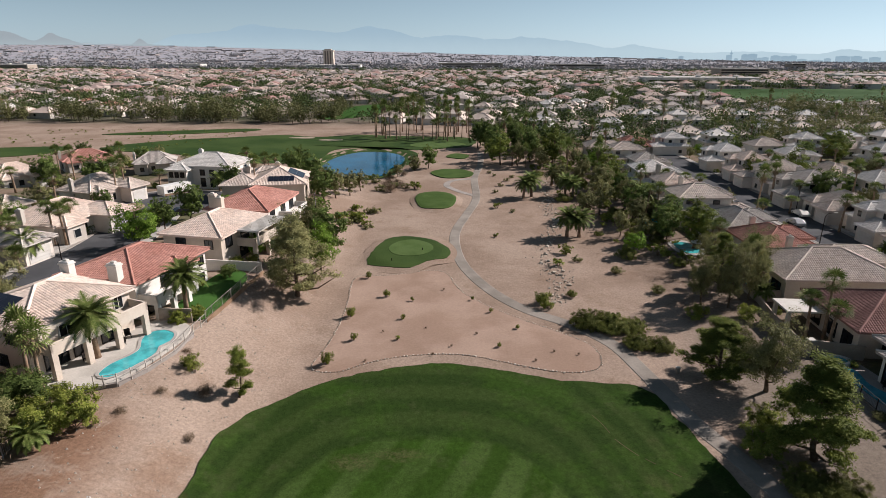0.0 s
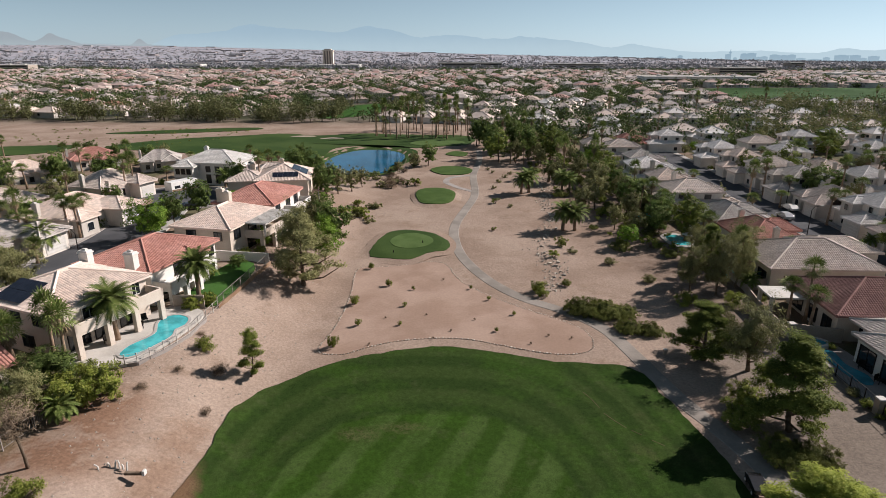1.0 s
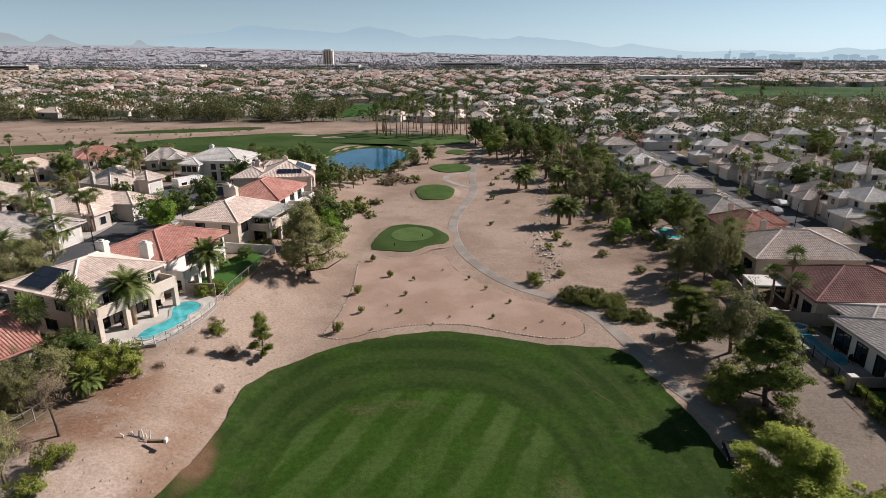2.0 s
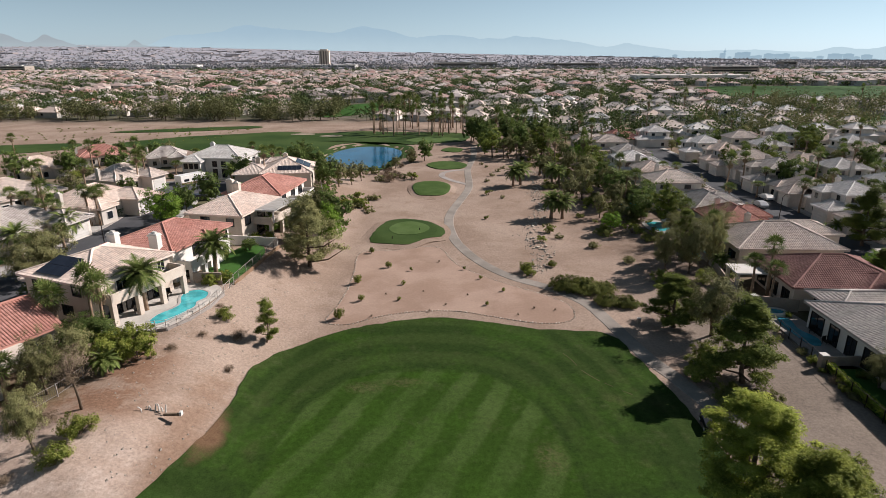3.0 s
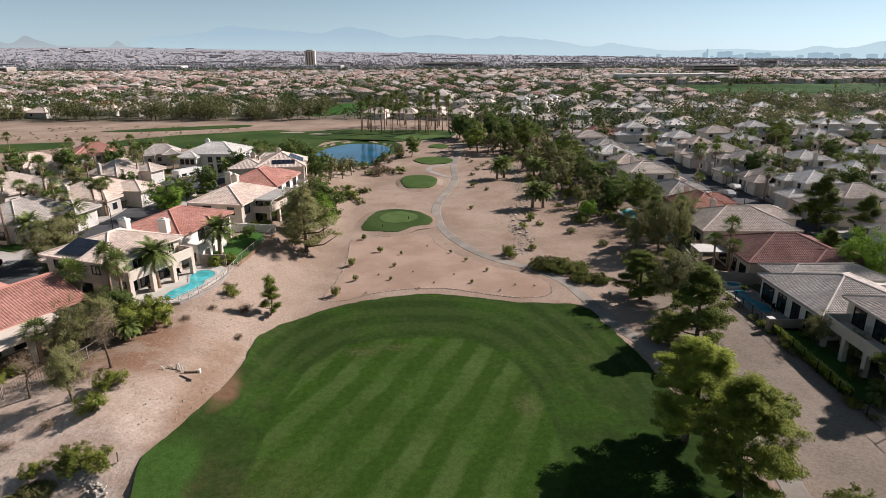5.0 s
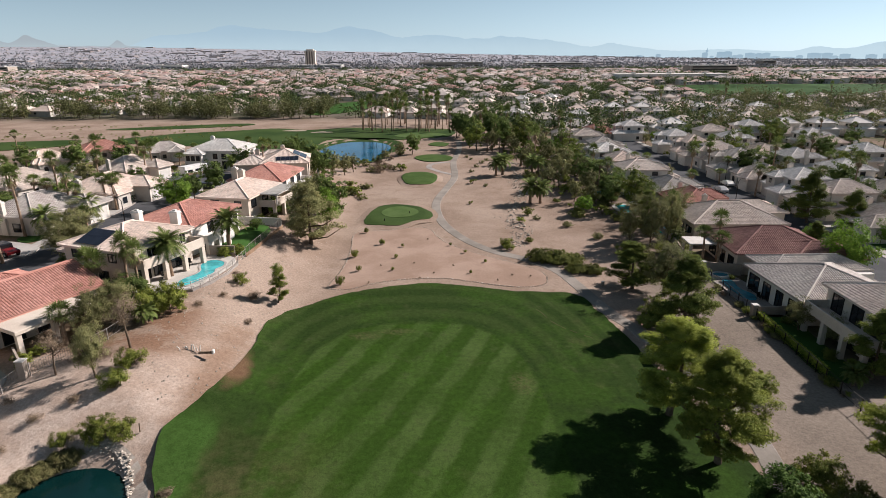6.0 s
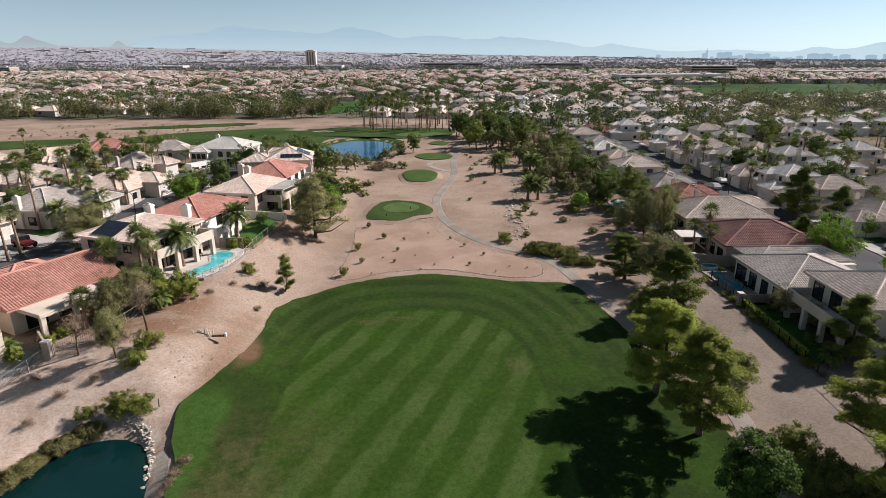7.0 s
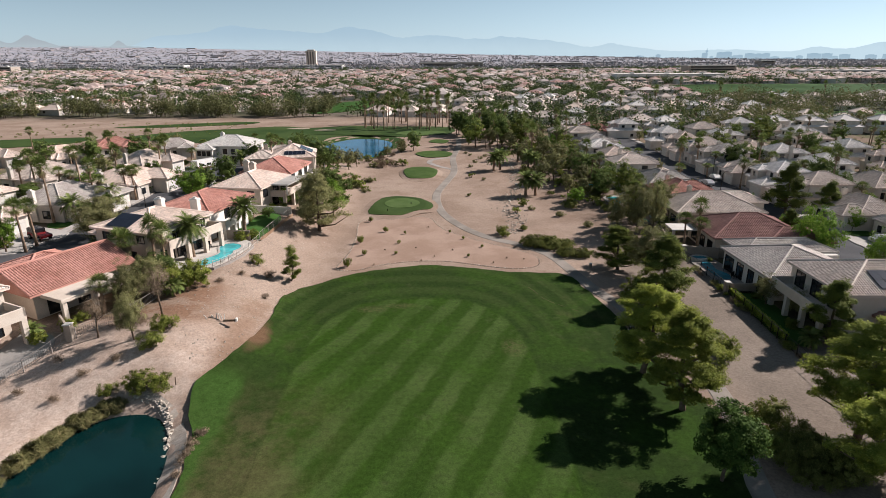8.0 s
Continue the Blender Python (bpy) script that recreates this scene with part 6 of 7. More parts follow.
# ---------------------------------------------------------------- small things
def rock_mesh(seed):
    rng = np.random.default_rng(seed)
    bm = bmesh.new()
    bmesh.ops.create_icosphere(bm, subdivisions=1, radius=0.5)
    for v in bm.verts:
        v.co *= rng.uniform(0.75, 1.2)
        v.co.z *= 0.7
    me = bpy.data.meshes.new("stone")
    bm.to_mesh(me)
    bm.free()
    me.materials.append(STONE)
    return me


ROCKS = [rock_mesh(k) for k in range(6)]


def stone(parent, x, y, s, z=None):
    ob = new("stone", random.choice(ROCKS))
    ob.parent = parent
    ob.matrix_basis = pose(x, y, (earth_z(x, y) if z is None else z) + 0.15 * s, random.uniform(0, 30), 0, random.uniform(0, 360)) @ Matrix.Diagonal((s * random.uniform(0.8, 1.3), s, s * random.uniform(0.7, 1.0), 1))


border = thing("stone_border", "line of pale stones round the planting bed", "stone border", Matrix.Identity(4))
edge = curve_through(BED_EDGE, 0.4, True)
for x, y in edge[:300]:
    stone(border, x + random.uniform(-0.08, 0.08), y + random.uniform(-0.08, 0.08), random.uniform(0.17, 0.31), earth_z(x, y) + 0.01)
wash = thing("rock_wash", "dry wash strewn with broken rock", "rocks", Matrix.Identity(4))
WASH = curve_through([(15.0, 79), (16.0, 82.8), (17.6, 87.4), (17.4, 92.4), (17.1, 99.5), (19.6, 109.4), (22.8, 121.4), (23.3, 133.4), (25.5, 146), (26.5, 165)], 1.0)
for i in range(280):
    x, y = random.choice(WASH)
    stone(wash, x + random.gauss(0, 0.8), y + random.gauss(0, 0.8), random.choice((0.25, 0.3, 0.4, 0.5, 0.7)))
S = Solid()
for i in range(420):
    x, y = random.choice(WASH)
    x, y, s = x + random.gauss(0, 1.2), y + random.gauss(0, 1.2), random.uniform(0.1, 0.25)
    z = earth_z(x, y)
    S.add([(x - s, y, z - 0.05), (x, y - s, z - 0.05), (x + s, y, z - 0.05), (x, y + s, z - 0.05), (x + s * 0.2, y, z + s)], [(0, 1, 4), (1, 2, 4), (2, 3, 4), (3, 0, 4)])
for i in range(1100):
    x, y = random.uniform(-32, -18), random.uniform(28, 120)
    s = random.uniform(0.05, 0.16)
    z = earth_z(x, y)
    S.add([(x - s, y, z - 0.05), (x, y - s, z - 0.05), (x + s, y, z - 0.05), (x, y + s, z - 0.05), (x + s * 0.2, y, z + s * 0.8)], [(0, 1, 4), (1, 2, 4), (2, 3, 4), (3, 0, 4)])
tagged(S.part("gravel", STONE), "loose angular gravel on the slope and in the wash", "gravel", kind="stuff")
# seedlings in the bed
for x, y, h in ((-14.0, 61.8, 1.3), (-11.8, 67.8, 0.8), (-13.2, 74.5, 1.2), (-9.0, 81.5, 0.9), (-12.6, 89, 0.9), (-5.2, 80, 0.5), (-6.1, 73.8, 0.6), (-6.4, 67.8, 0.5), (-0.7, 84, 0.4), (5.8, 76.2, 0.5), (8.8, 71.0, 0.5), (3.5, 69.5, 0.4), (0.2, 66, 0.4),
                (12.5, 64.8, 0.4), (6, 66, 0.5), (-3.0, 71, 0.35), (-8.4, 70, 0.35), (-2, 63.9, 0.4), (10, 62.6, 0.4), (-9.8, 62.4, 0.4), (3.4, 80.4, 0.5), (15.2, 64.2, 0.4)):
    plant("shrub0" if h > 0.45 else "dry_shrub", x, y, h * 0.45, sz=h * 0.7, z=ground_z(x, y))
# reeds and stones round the pond
for i in range(44):
    a = radians(random.choice((random.uniform(104, 122), random.uniform(118, 168), random.uniform(118, 168))))
    plant("reed", -29.85 + 6.9 * math.cos(a), 5.0 + 17.9 * math.sin(a), random.uniform(0.7, 1.25), z=-0.7)
bank = thing("stone_bank", "rough pale stones along the pond's waterline", "stones", Matrix.Identity(4))
for i in range(190):
    a = radians(random.uniform(38, 104) if i < 150 else random.uniform(-10, 40))
    k = random.uniform(1.02, 1.10) if i < 150 else random.uniform(1.01, 1.05)
    x, y = -29.85 + 6.6 * k * math.cos(a), 5.0 + 17.4 * k * math.sin(a)
    stone(bank, x, y, random.choice((0.14, 0.18, 0.22, 0.3, 0.42)))


def fence(line, label, height=1.5, spacing=2.4, lift=0.0, material=None, gap=0.2):
    """Iron fence: posts, two rails and thin pickets a span."""
    F = thing("iron_fence", label, "fence", Matrix.Identity(4))
    pts = curve_through(line, spacing)
    for (ax, ay), (bx, by) in zip(pts, pts[1:]):
        za, zb = ground_z(ax, ay) + lift, ground_z(bx, by) + lift
        Solid().box(ax - 0.04, ay - 0.04, za - 0.2, ax + 0.04, ay + 0.04, za + height + 0.08).part("post", material or METAL, F)
        for h in (0.15, height):
            Solid().tube([(ax, ay, za + h), (bx, by, zb + h)], [0.025, 0.025], 4).part("rail", material or METAL, F)
        S = Solid()
        n = int(math.hypot(bx - ax, by - ay) / gap)
        for k in range(1, n):
            t = k / n
            x, y, z = ax + (bx - ax) * t, ay + (by - ay) * t, za + (zb - za) * t
            S.add([(x - 0.012, y, z + 0.1), (x + 0.012, y + 0.01, z + 0.1), (x + 0.012, y + 0.01, z + height), (x - 0.012, y, z + height)], [(0, 1, 2, 3)])
        tagged(S.part("picket_panel", material or METAL, F), kind="stuff")
    return F


def block_wall(line, label, height=1.6, material=None, thick=0.2, lift=0.0, sink=0.6):
    W = thing("garden_wall", label, "wall", Matrix.Identity(4))
    for (ax, ay), (bx, by) in zip(line, line[1:]):
        n = max(1, int(math.hypot(bx - ax, by - ay) / 4))
        d = Vector((bx - ax, by - ay)).normalized()
        px, py = -d.y * thick / 2, d.x * thick / 2
        for k in range(n):
            x0, y0 = ax + (bx - ax) * k / n, ay + (by - ay) * k / n
            x1, y1 = ax + (bx - ax) * (k + 1) / n, ay + (by - ay) * (k + 1) / n
            z0, z1 = ground_z(x0, y0) + lift, ground_z(x1, y1) + lift
            v = [(x0 - px, y0 - py, z0 - sink), (x1 - px, y1 - py, z1 - sink), (x1 + px, y1 + py, z1 - sink), (x0 + px, y0 + py, z0 - sink)]
            v += [(x, y, (z0 if i in (0, 3) else z1) + height) for i, (x, y, _) in enumerate(v)]
            part("wall_panel", v, [(3, 2, 1, 0), (4, 5, 6, 7), (0, 1, 5, 4), (1, 2, 6, 5), (2, 3, 7, 6), (3, 0, 4, 7)], material or BLOCKWALL, W)
    return W


def pillar(x, y, h, label="stucco block fence pillar with a cap"):
    z = ground_z(x, y)
    P = thing("fence_pillar", label, "pillar", pose(x, y, z))
    Solid().box(-0.35, -0.35, -0.4, 0.35, 0.35, h).part("shaft", BLOCKWALL, P)
    Solid().box(-0.42, -0.42, h, 0.42, 0.42, h + 0.12, 0.04).part("cap", TRIM, P)


# pool beside the cream house
POOL = [(-33.2, 61.0), (-31.9, 61.6), (-30.4, 60.7), (-30.1, 58.9), (-30.7, 57.8), (-30.4, 56.3), (-30.9, 54.4), (-31.7, 52.7), (-32.7, 51.4), (-33.9, 52.0), (-33.8, 54.0), (-32.8, 55.7), (-32.5, 57.2), (-33.3, 59.4)]
sheet("pool_deck", [(-39.8, 51.4), (-35.4, 62.6), (-32.6, 64.4), (-29.2, 62.2), (-29.5, 57.4), (-31.6, 51.0), (-33.6, 49.6), (-37, 49.5)], 0, POOL_DECK, "pale stone deck round the swimming pool", 8, z=4.22)
pool = thing("swimming_pool", "turquoise swimming pool with a curved pale coping", "pool", Matrix.Identity(4))
w = sheet("pool_basin", POOL, 0, POOLWATER, "", 5, z=4.26, step=0.5, kind="")
w.name, w.parent = "water", pool
c = curve_through(POOL, 0.5, True)
S = Solid()
ring = [Vector((x, y)) for x, y in c]
n = len(ring)
o = []
for i, p in enumerate(ring):
    d = (ring[(i + 1) % n] - ring[i - 1]).normalized()
    o.append(p + Vector((-d.y, d.x)) * (0.32))
v = [(p.x, p.y, 4.30) for p in ring] + [(p.x, p.y, 4.30) for p in o] + [(p.x, p.y, 4.0) for p in ring] + [(p.x, p.y, 4.0) for p in o]
f = [(i, (i + 1) % n, n + (i + 1) % n, n + i) for i in range(n)] + [(2 * n + i, 2 * n + (i + 1) % n, (i + 1) % n, i) for i in range(n)] + [(n + i, n + (i + 1) % n, 3 * n + (i + 1) % n, 3 * n + i) for i in range(n)]
part("coping", v, f, DRIVE, pool)
block_wall([(-33.2, 50.0), (-31.3, 50.5), (-30.0, 53.4), (-29.0, 57.4), (-28.8, 61.6), (-30.0, 63.4)], "low pale retaining wall under the pool fence", 0.12, CONCRETE, 0.25, 0.1, 1.2)
fence([(-33.2, 50.0), (-31.3, 50.5), (-30.0, 53.4), (-29.0, 57.4), (-28.8, 61.8), (-28.6, 65.0)], "low pale wire fence round the swimming pool", 1.0, 2.4, 0.2, POOL_DECK, 0.6)
fence([(-28.6, 65.0), (-28.3, 69.5), (-27.7, 78), (-27.3, 83)], "slim grey iron fence along the top of the slope", 1.3, 2.4, 0.2, CONCRETE, 0.3)
block_wall([(-28.7, 65.4), (-28.2, 69.5), (-27.6, 78), (-27.1, 82.8)], "low red-brown retaining wall under the fence", 0.4, BARE, 0.2, 0, 0.8)
block_wall([(-35.0, 81.4), (-27.2, 82.6)], "white garden wall between two backyards", 1.7, STUCCO_WHITE)
block_wall([(-33.6, 64.2), (-30.0, 64.6)], "tan garden wall beside the pool", 1.7)
block_wall([(-26.6, 98), (-24.6, 110), (-25.0, 122)], "tan garden wall at the top of the slope", 1.3)
block_wall([(-42.4, 33.0), (-39.9, 30.3)], "tan garden wall of the corner yard", 1.3)
pillar(-39.9, 30.3, 1.7)
fence([(-39.9, 30.3), (-42.5, 26.0), (-47, 21.5)], "slim grey iron fence round the corner yard", 1.2, 2.2, 0, CONCRETE)
fence([(-39.4, 30.5), (-36.2, 34.2), (-34.6, 40), (-35, 46)], "slim grey iron fence along the lots", 1.2, 2.4, 0, CONCRETE)
sheet("patio", [(-47.5, 22.5), (-45.5, 31), (-41.5, 30.2), (-42.8, 26.8)], 0.1, DRIVE, "pale concrete patio of the corner house", 4)
# netting on poles beside the course
net = thing("safety_net", "tall grey ball-stop net on slim poles", "net", Matrix.Identity(4))
NETLEAF = surface("net_mesh", (0.22, 0.21, 0.2), (0.28, 0.27, 0.25), 1.0, 9.0, 0.9, 0.0)
POLES = [(-25.4, 112), (-23.9, 106), (-22.6, 99.5)]
for (x, y), h in zip(POLES, (6.0, 5.4, 4.8)):
    Solid().tube([(x, y, ground_z(x, y) - 0.3), (x, y, ground_z(x, y) + h)], [0.06, 0.05], 6).part("pole", METAL, net)
S = Solid()
for (ax, ay), (bx, by), ha, hb in zip(POLES, POLES[1:], (6.0, 5.4), (5.4, 4.8)):
    for k in range(41):
        t = k / 40
        x, y = ax + (bx - ax) * t, ay + (by - ay) * t
        z, h = ground_z(x, y), ha + (hb - ha) * t - 0.6 * math.sin(math.pi * t)
        S.tube([(x, y, z), (x, y, z + h)], [0.012, 0.012], 3)
    for k in range(30):
        t = k / 29
        S.tube([(ax, ay, ground_z(ax, ay) + ha * t), ((ax + bx) / 2, (ay + by) / 2, ground_z(ax, ay) + ((ha + hb) / 2 - 0.6) * t), (bx, by, ground_z(bx, by) + hb * t)], [0.012] * 3, 3)
tagged(S.part("netting", NETLEAF, net), kind="stuff")

# yards beside the sandy corridor
fence([(41.4, 62.4), (41.7, 56.5), (41.4, 48)], "slim dark iron fence beside the pool yard", 1.3, 2.0)
pillar(41.2, 47.2, 1.6)
pillar(41.9, 63.6, 1.7)
fence([(41.2, 46.6), (40.9, 42), (40.6, 35), (40.3, 31.5), (39.9, 23), (39.0, 15), (38.2, 6)], "slim dark iron fence along the sandy corridor", 1.3, 2.2)
block_wall([(42.2, 63.6), (47.2, 62.0)], "tan block wall between two yards", 1.7)
block_wall([(41.4, 47.6), (45.8, 47.6)], "low tan block wall between two yards", 1.2)
block_wall([(41.6, 64), (42.2, 71), (43.6, 78.5), (44.2, 90)], "low tan wall along the back of the lots", 1.0)
block_wall([(43.8, 79), (47, 79)], "low tan wall between two yards", 1.6)
sheet("garden_lawn", [(41.6, 47.0), (41.3, 41), (40.8, 32.2), (44.3, 32.0), (45.3, 40), (45.4, 47)], 0.05, LAWN, "shaded backyard lawn behind the hedge", 5)
sheet("patio", [(41.8, 48.2), (42.0, 57), (41.8, 61.8), (45.8, 62.2), (46.2, 48.2)], 0.05, CONCRETE, "pale patio round the small pool", 5)
H2 = thing("swimming_pool", "narrow blue pool in a shaded yard", "pool", Matrix.Identity(4))
w = sheet("pool_basin", [(43.0, 53), (42.8, 57.5), (43.4, 60), (44.6, 59.4), (44.2, 56.5), (45.0, 54), (44.2, 52.2)], 0, SHADE_POOL, "", 4, z=0.72, step=0.5, kind="")
w.name, w.parent = "water", H2
tub = thing("hot_tub", "round white spa with a raised coping", "hot tub", pose(43.6, 61.2, 0.62))
ring = [(r * math.cos(k * math.pi / 14) * 1.35, r * math.sin(k * math.pi / 14), z) for r, z in ((1.15, 0.0), (1.15, 0.5), (0.85, 0.5), (0.85, 0.2)) for k in range(28)]
part("coping", ring, [(j * 28 + k, j * 28 + (k + 1) % 28, j * 28 + 28 + (k + 1) % 28, j * 28 + 28 + k) for j in range(3) for k in range(28)], TRIM, tub)
part("water", [(0.86 * math.cos(k * math.pi / 14) * 1.35, 0.86 * math.sin(k * math.pi / 14), 0.4) for k in range(28)], [tuple(range(28))], SHADE_POOL, tub)
hedge_rng = np.random.default_rng(5)
hedge = thing("clipped_hedge", "long clipped yellow-green hedge inside the fence", "hedge", Matrix.Identity(4))
L = np.array(curve_through([(41.7, 46.6), (41.4, 42), (41.1, 35.6), (40.9, 32.6)], 0.3))
c = L[hedge_rng.integers(0, len(L), 5000)]
p = np.column_stack([c[:, 0] + hedge_rng.uniform(-0.4, 0.4, 5000), c[:, 1] + hedge_rng.uniform(-0.3, 0.3, 5000), 0.6 + hedge_rng.uniform(0, 1, 5000) ** 0.5 * 0.95])
part("foliage", *(q.tolist() for q in leaves(hedge_rng, p, 0.2, 0.12, 0.4)), HEDGELEAF, hedge)
hedge = thing("clipped_hedge", "clipped dark green hedge beside the driveway", "hedge", Matrix.Identity(4))
L = np.array(curve_through([(-60.8, 92.8), (-60.6, 104)], 0.3))
c = L[hedge_rng.integers(0, len(L), 4000)]
p = np.column_stack([c[:, 0] + hedge_rng.uniform(-0.7, 0.7, 4000), c[:, 1] + hedge_rng.uniform(-0.3, 0.3, 4000), 4.5 + hedge_rng.uniform(0, 1, 4000) ** 0.5 * 1.5])
part("foliage", *(q.tolist() for q in leaves(hedge_rng, p, 0.24, 0.14, 0.4)), BROADLEAF, hedge)
# planting strip along the fence of the corridor
for i in range(34):
    t = random.uniform(0, 1)
    y = 22 + 40 * t
    plant(random.choice(("shrub0", "shrub1", "dry_shrub")), 40.4 + 0.03 * (y - 22) + random.uniform(-0.5, 0.3), y, random.uniform(0.25, 0.6))
for x, y in ((43.8, 36), (44.2, 45), (42.5, 66), (43.4, 74), (45.6, 76.5), (44.8, 60.4)):
    plant("shrub0", x, y, random.uniform(0.5, 0.8))
for x, y in ((-45, 66.4), (-38, 63.6), (-33.4, 75), (-31.2, 84), (-29.5, 86), (-33, 65), (-36, 49), (-34.5, 47.6), (-43, 29.8), (-41, 32), (-40.5, 34)):
    plant("garden_bush", x, y, random.uniform(0.35, 0.5))

# vehicles
def paint(name, c):
    return surface(name, c, tuple(k * 1.15 for k in c), 0.5, 3.0, 0.25, 0.0, spec=0.6, grain=0.05)


RUBBER = surface("tyre_rubber", (0.015, 0.015, 0.015), (0.03, 0.03, 0.03), 2, 9, 0.9, 0.1)


def vehicle(name, label, category, m, profile, width, material, wheels, wheel_r, glass, tall=False, extra=None):
    """A body swept from its side outline, narrowing at the windows, with wheels and glazing."""
    V = thing(name, label, category, m)
    n = len(profile)
    v = []
    for s in (-1, 1):
        for x, z in profile:
            k = 1.0 if tall or z < 1.0 else 0.86
            v.append((x, s * width / 2 * k, z))
    f = [tuple(range(n))[::-1], tuple(range(n, 2 * n))] + [(i, (i + 1) % n, n + (i + 1) % n, n + i) for i in range(n)]
    body = part("body", v, [q[::-1] for q in f], material, V)
    mod = body.modifiers.new("edge", "BEVEL")
    mod.width, mod.segments = 0.05, 2
    for x0, z0, x1, z1, top0, top1 in glass:
        for s in (-1, 1):
            y0, y1 = s * (width / 2 * (1.0 if tall else 0.93) + 0.01), s * (width / 2 * (1.0 if tall else 0.87) + 0.01)
            part("window", [(x0, y0, z0), (x1, y0, z0), (top1, y1, z1), (top0, y1, z1)], [(0, 1, 2, 3)], GLASS, body)
    for x in wheels:
        for s in (-1, 1):
            S = Solid().tube([(x, s * (width / 2 - 0.22), wheel_r), (x, s * (width / 2 + 0.03), wheel_r)], [wheel_r, wheel_r], 16)
            tyre = S.part("wheel", RUBBER, V)
            Solid().tube([(x, s * (width / 2 - 0.05), wheel_r), (x, s * (width / 2 + 0.045), wheel_r)], [wheel_r * 0.55] * 2, 12).part("rim", TRIM, tyre)
    return V


RED_PAINT, WHITE_PAINT, BLACK_PAINT, SILVER = paint("dark_red_paint", (0.16, 0.012, 0.015)), paint("white_paint", (0.70, 0.68, 0.64)), paint("black_paint", (0.012, 0.012, 0.014)), paint("silver_paint", (0.35, 0.35, 0.36))
jeep = vehicle("offroad_car", "dark red off-road car with a black roof on a driveway", "car", pose(-63.0, 63.4, 4.85, 0, 0, -32),
               [(-2.1, 0.5), (2.1, 0.5), (2.15, 0.95), (0.9, 1.12), (0.55, 1.15), (-2.1, 1.15)], 1.85, RED_PAINT, (-1.3, 1.35), 0.42, [])
Solid().box(-2.05, -0.8, 1.13, 0.35, 0.8, 1.82, 0.12).part("roof", BLACK_PAINT, jeep, "black hard top")
Solid().tube([(-2.12, 0, 1.0), (-2.38, 0, 1.0)], [0.4, 0.4], 16).part("spare_wheel", RUBBER, jeep)
van = vehicle("motorhome", "white and tan motorhome parked on the turning circle", "motorhome", pose(-59.5, 128.5, 3.6, 0, 0, 60),
              [(-3.6, 0.5), (3.4, 0.5), (3.6, 1.2), (2.9, 1.6), (3.3, 2.2), (3.2, 3.0), (-3.6, 3.1)], 2.4, WHITE_PAINT, (-2.0, 2.4), 0.42, [(-2.8, 1.6, -1.4, 2.2, -2.8, -1.4), (-0.6, 1.6, 0.8, 2.2, -0.6, 0.8)], True)
part("stripe", [(-3.5, -1.212, 1.0), (3.0, -1.212, 0.8), (3.0, -1.212, 1.2), (-3.5, -1.212, 1.5)], [(0, 1, 2, 3)], BARE, van, "tan side stripe")
SEDAN = [(-2.2, 0.35), (2.2, 0.35), (2.25, 0.7), (1.3, 0.88), (0.5, 1.38), (-1.1, 1.40), (-1.9, 0.95), (-2.25, 0.85)]
SGLASS = [(-1.6, 0.92, -0.2, 1.32, -1.05, -0.2), (-0.1, 0.92, 1.1, 1.32, -0.1, 0.45)]
for x, y, rz, p, label in ((71.5, 118.5, 88, SILVER, "silver car parked in the street"), (76.5, 125.5, 90, WHITE_PAINT, "white car parked by the kerb"), (-50.6, 111.5, 40, BLACK_PAINT, "black car parked by the kerb"), (69.0, 92.0, 88, BLACK_PAINT, "dark car parked by the kerb"),
                           (-66.4, 110.8, 20, paint("red_paint", (0.45, 0.02, 0.02)), "bright red car beside the traffic island"), (-47.5, 171, 60, BLACK_PAINT, "dark car near a garden wall"), (-93.5, 152, 20, RED_PAINT, "red car in front of a house"), (80.2, 68.8, 0, SILVER, "silver car on a driveway")):
    vehicle("car", label, "car", at_ground(x, y, rz, 0.06), SEDAN, 1.8, p, (-1.35, 1.4), 0.33, SGLASS)
dumper = vehicle("cart", "dark utility cart in the shade by the path", "cart", at_ground(24.6, 37.4, 80, 0.02), [(-1.2, 0.35), (1.2, 0.35), (1.25, 0.7), (0.5, 0.9), (-1.2, 0.8)], 1.2, BLACK_PAINT, (-0.8, 0.85), 0.26, [])

# odds and ends on the sand
junk = thing("pipe_heap", "heap of broken white pipes and fittings on the sand", "debris", pose(-26.2, 36.2, earth_z(-26.2, 36.2)))
for i in range(7):
    x, y, a, l = -1.1 + i * 0.33, random.uniform(-0.3, 0.3), random.uniform(0, 3), random.uniform(0.4, 0.8)
    Solid().tube([(x, y, 0.0), (x + 0.1 * math.cos(a), y + 0.1, l * 0.7), (x + l * 0.4 * math.cos(a), y + l * 0.3 * math.sin(a), l)], [0.07, 0.06, 0.05], 6).part("pipe", TRIM, junk)
Solid().box(0.9, -0.5, -0.02, 2.4, -0.25, 0.18, 0.03).part("beam", BARK, junk)
Solid().box(2.35, -0.6, 0, 2.55, -0.2, 0.4, 0.03).part("block", TRIM, junk)
post = thing("marker_post", "small stubby marker post beside the path", "post", at_ground(25.4, 60.2, 10))
Solid().box(-0.2, -0.15, -0.1, 0.2, 0.15, 0.55, 0.05).part("post", BLOCKWALL, post)
Solid().box(-0.24, -0.19, 0.55, 0.24, 0.19, 0.62, 0.02).part("cap", TRIM, post)
plank = thing("plank", "weathered plank leaning into the pond", "plank", pose(-30.9, 22.6, -0.42, 0, -8, 62))
Solid().box(-1.4, -0.1, 0, 1.4, 0.1, 0.07, 0.02).part("board", TRIM, plank)
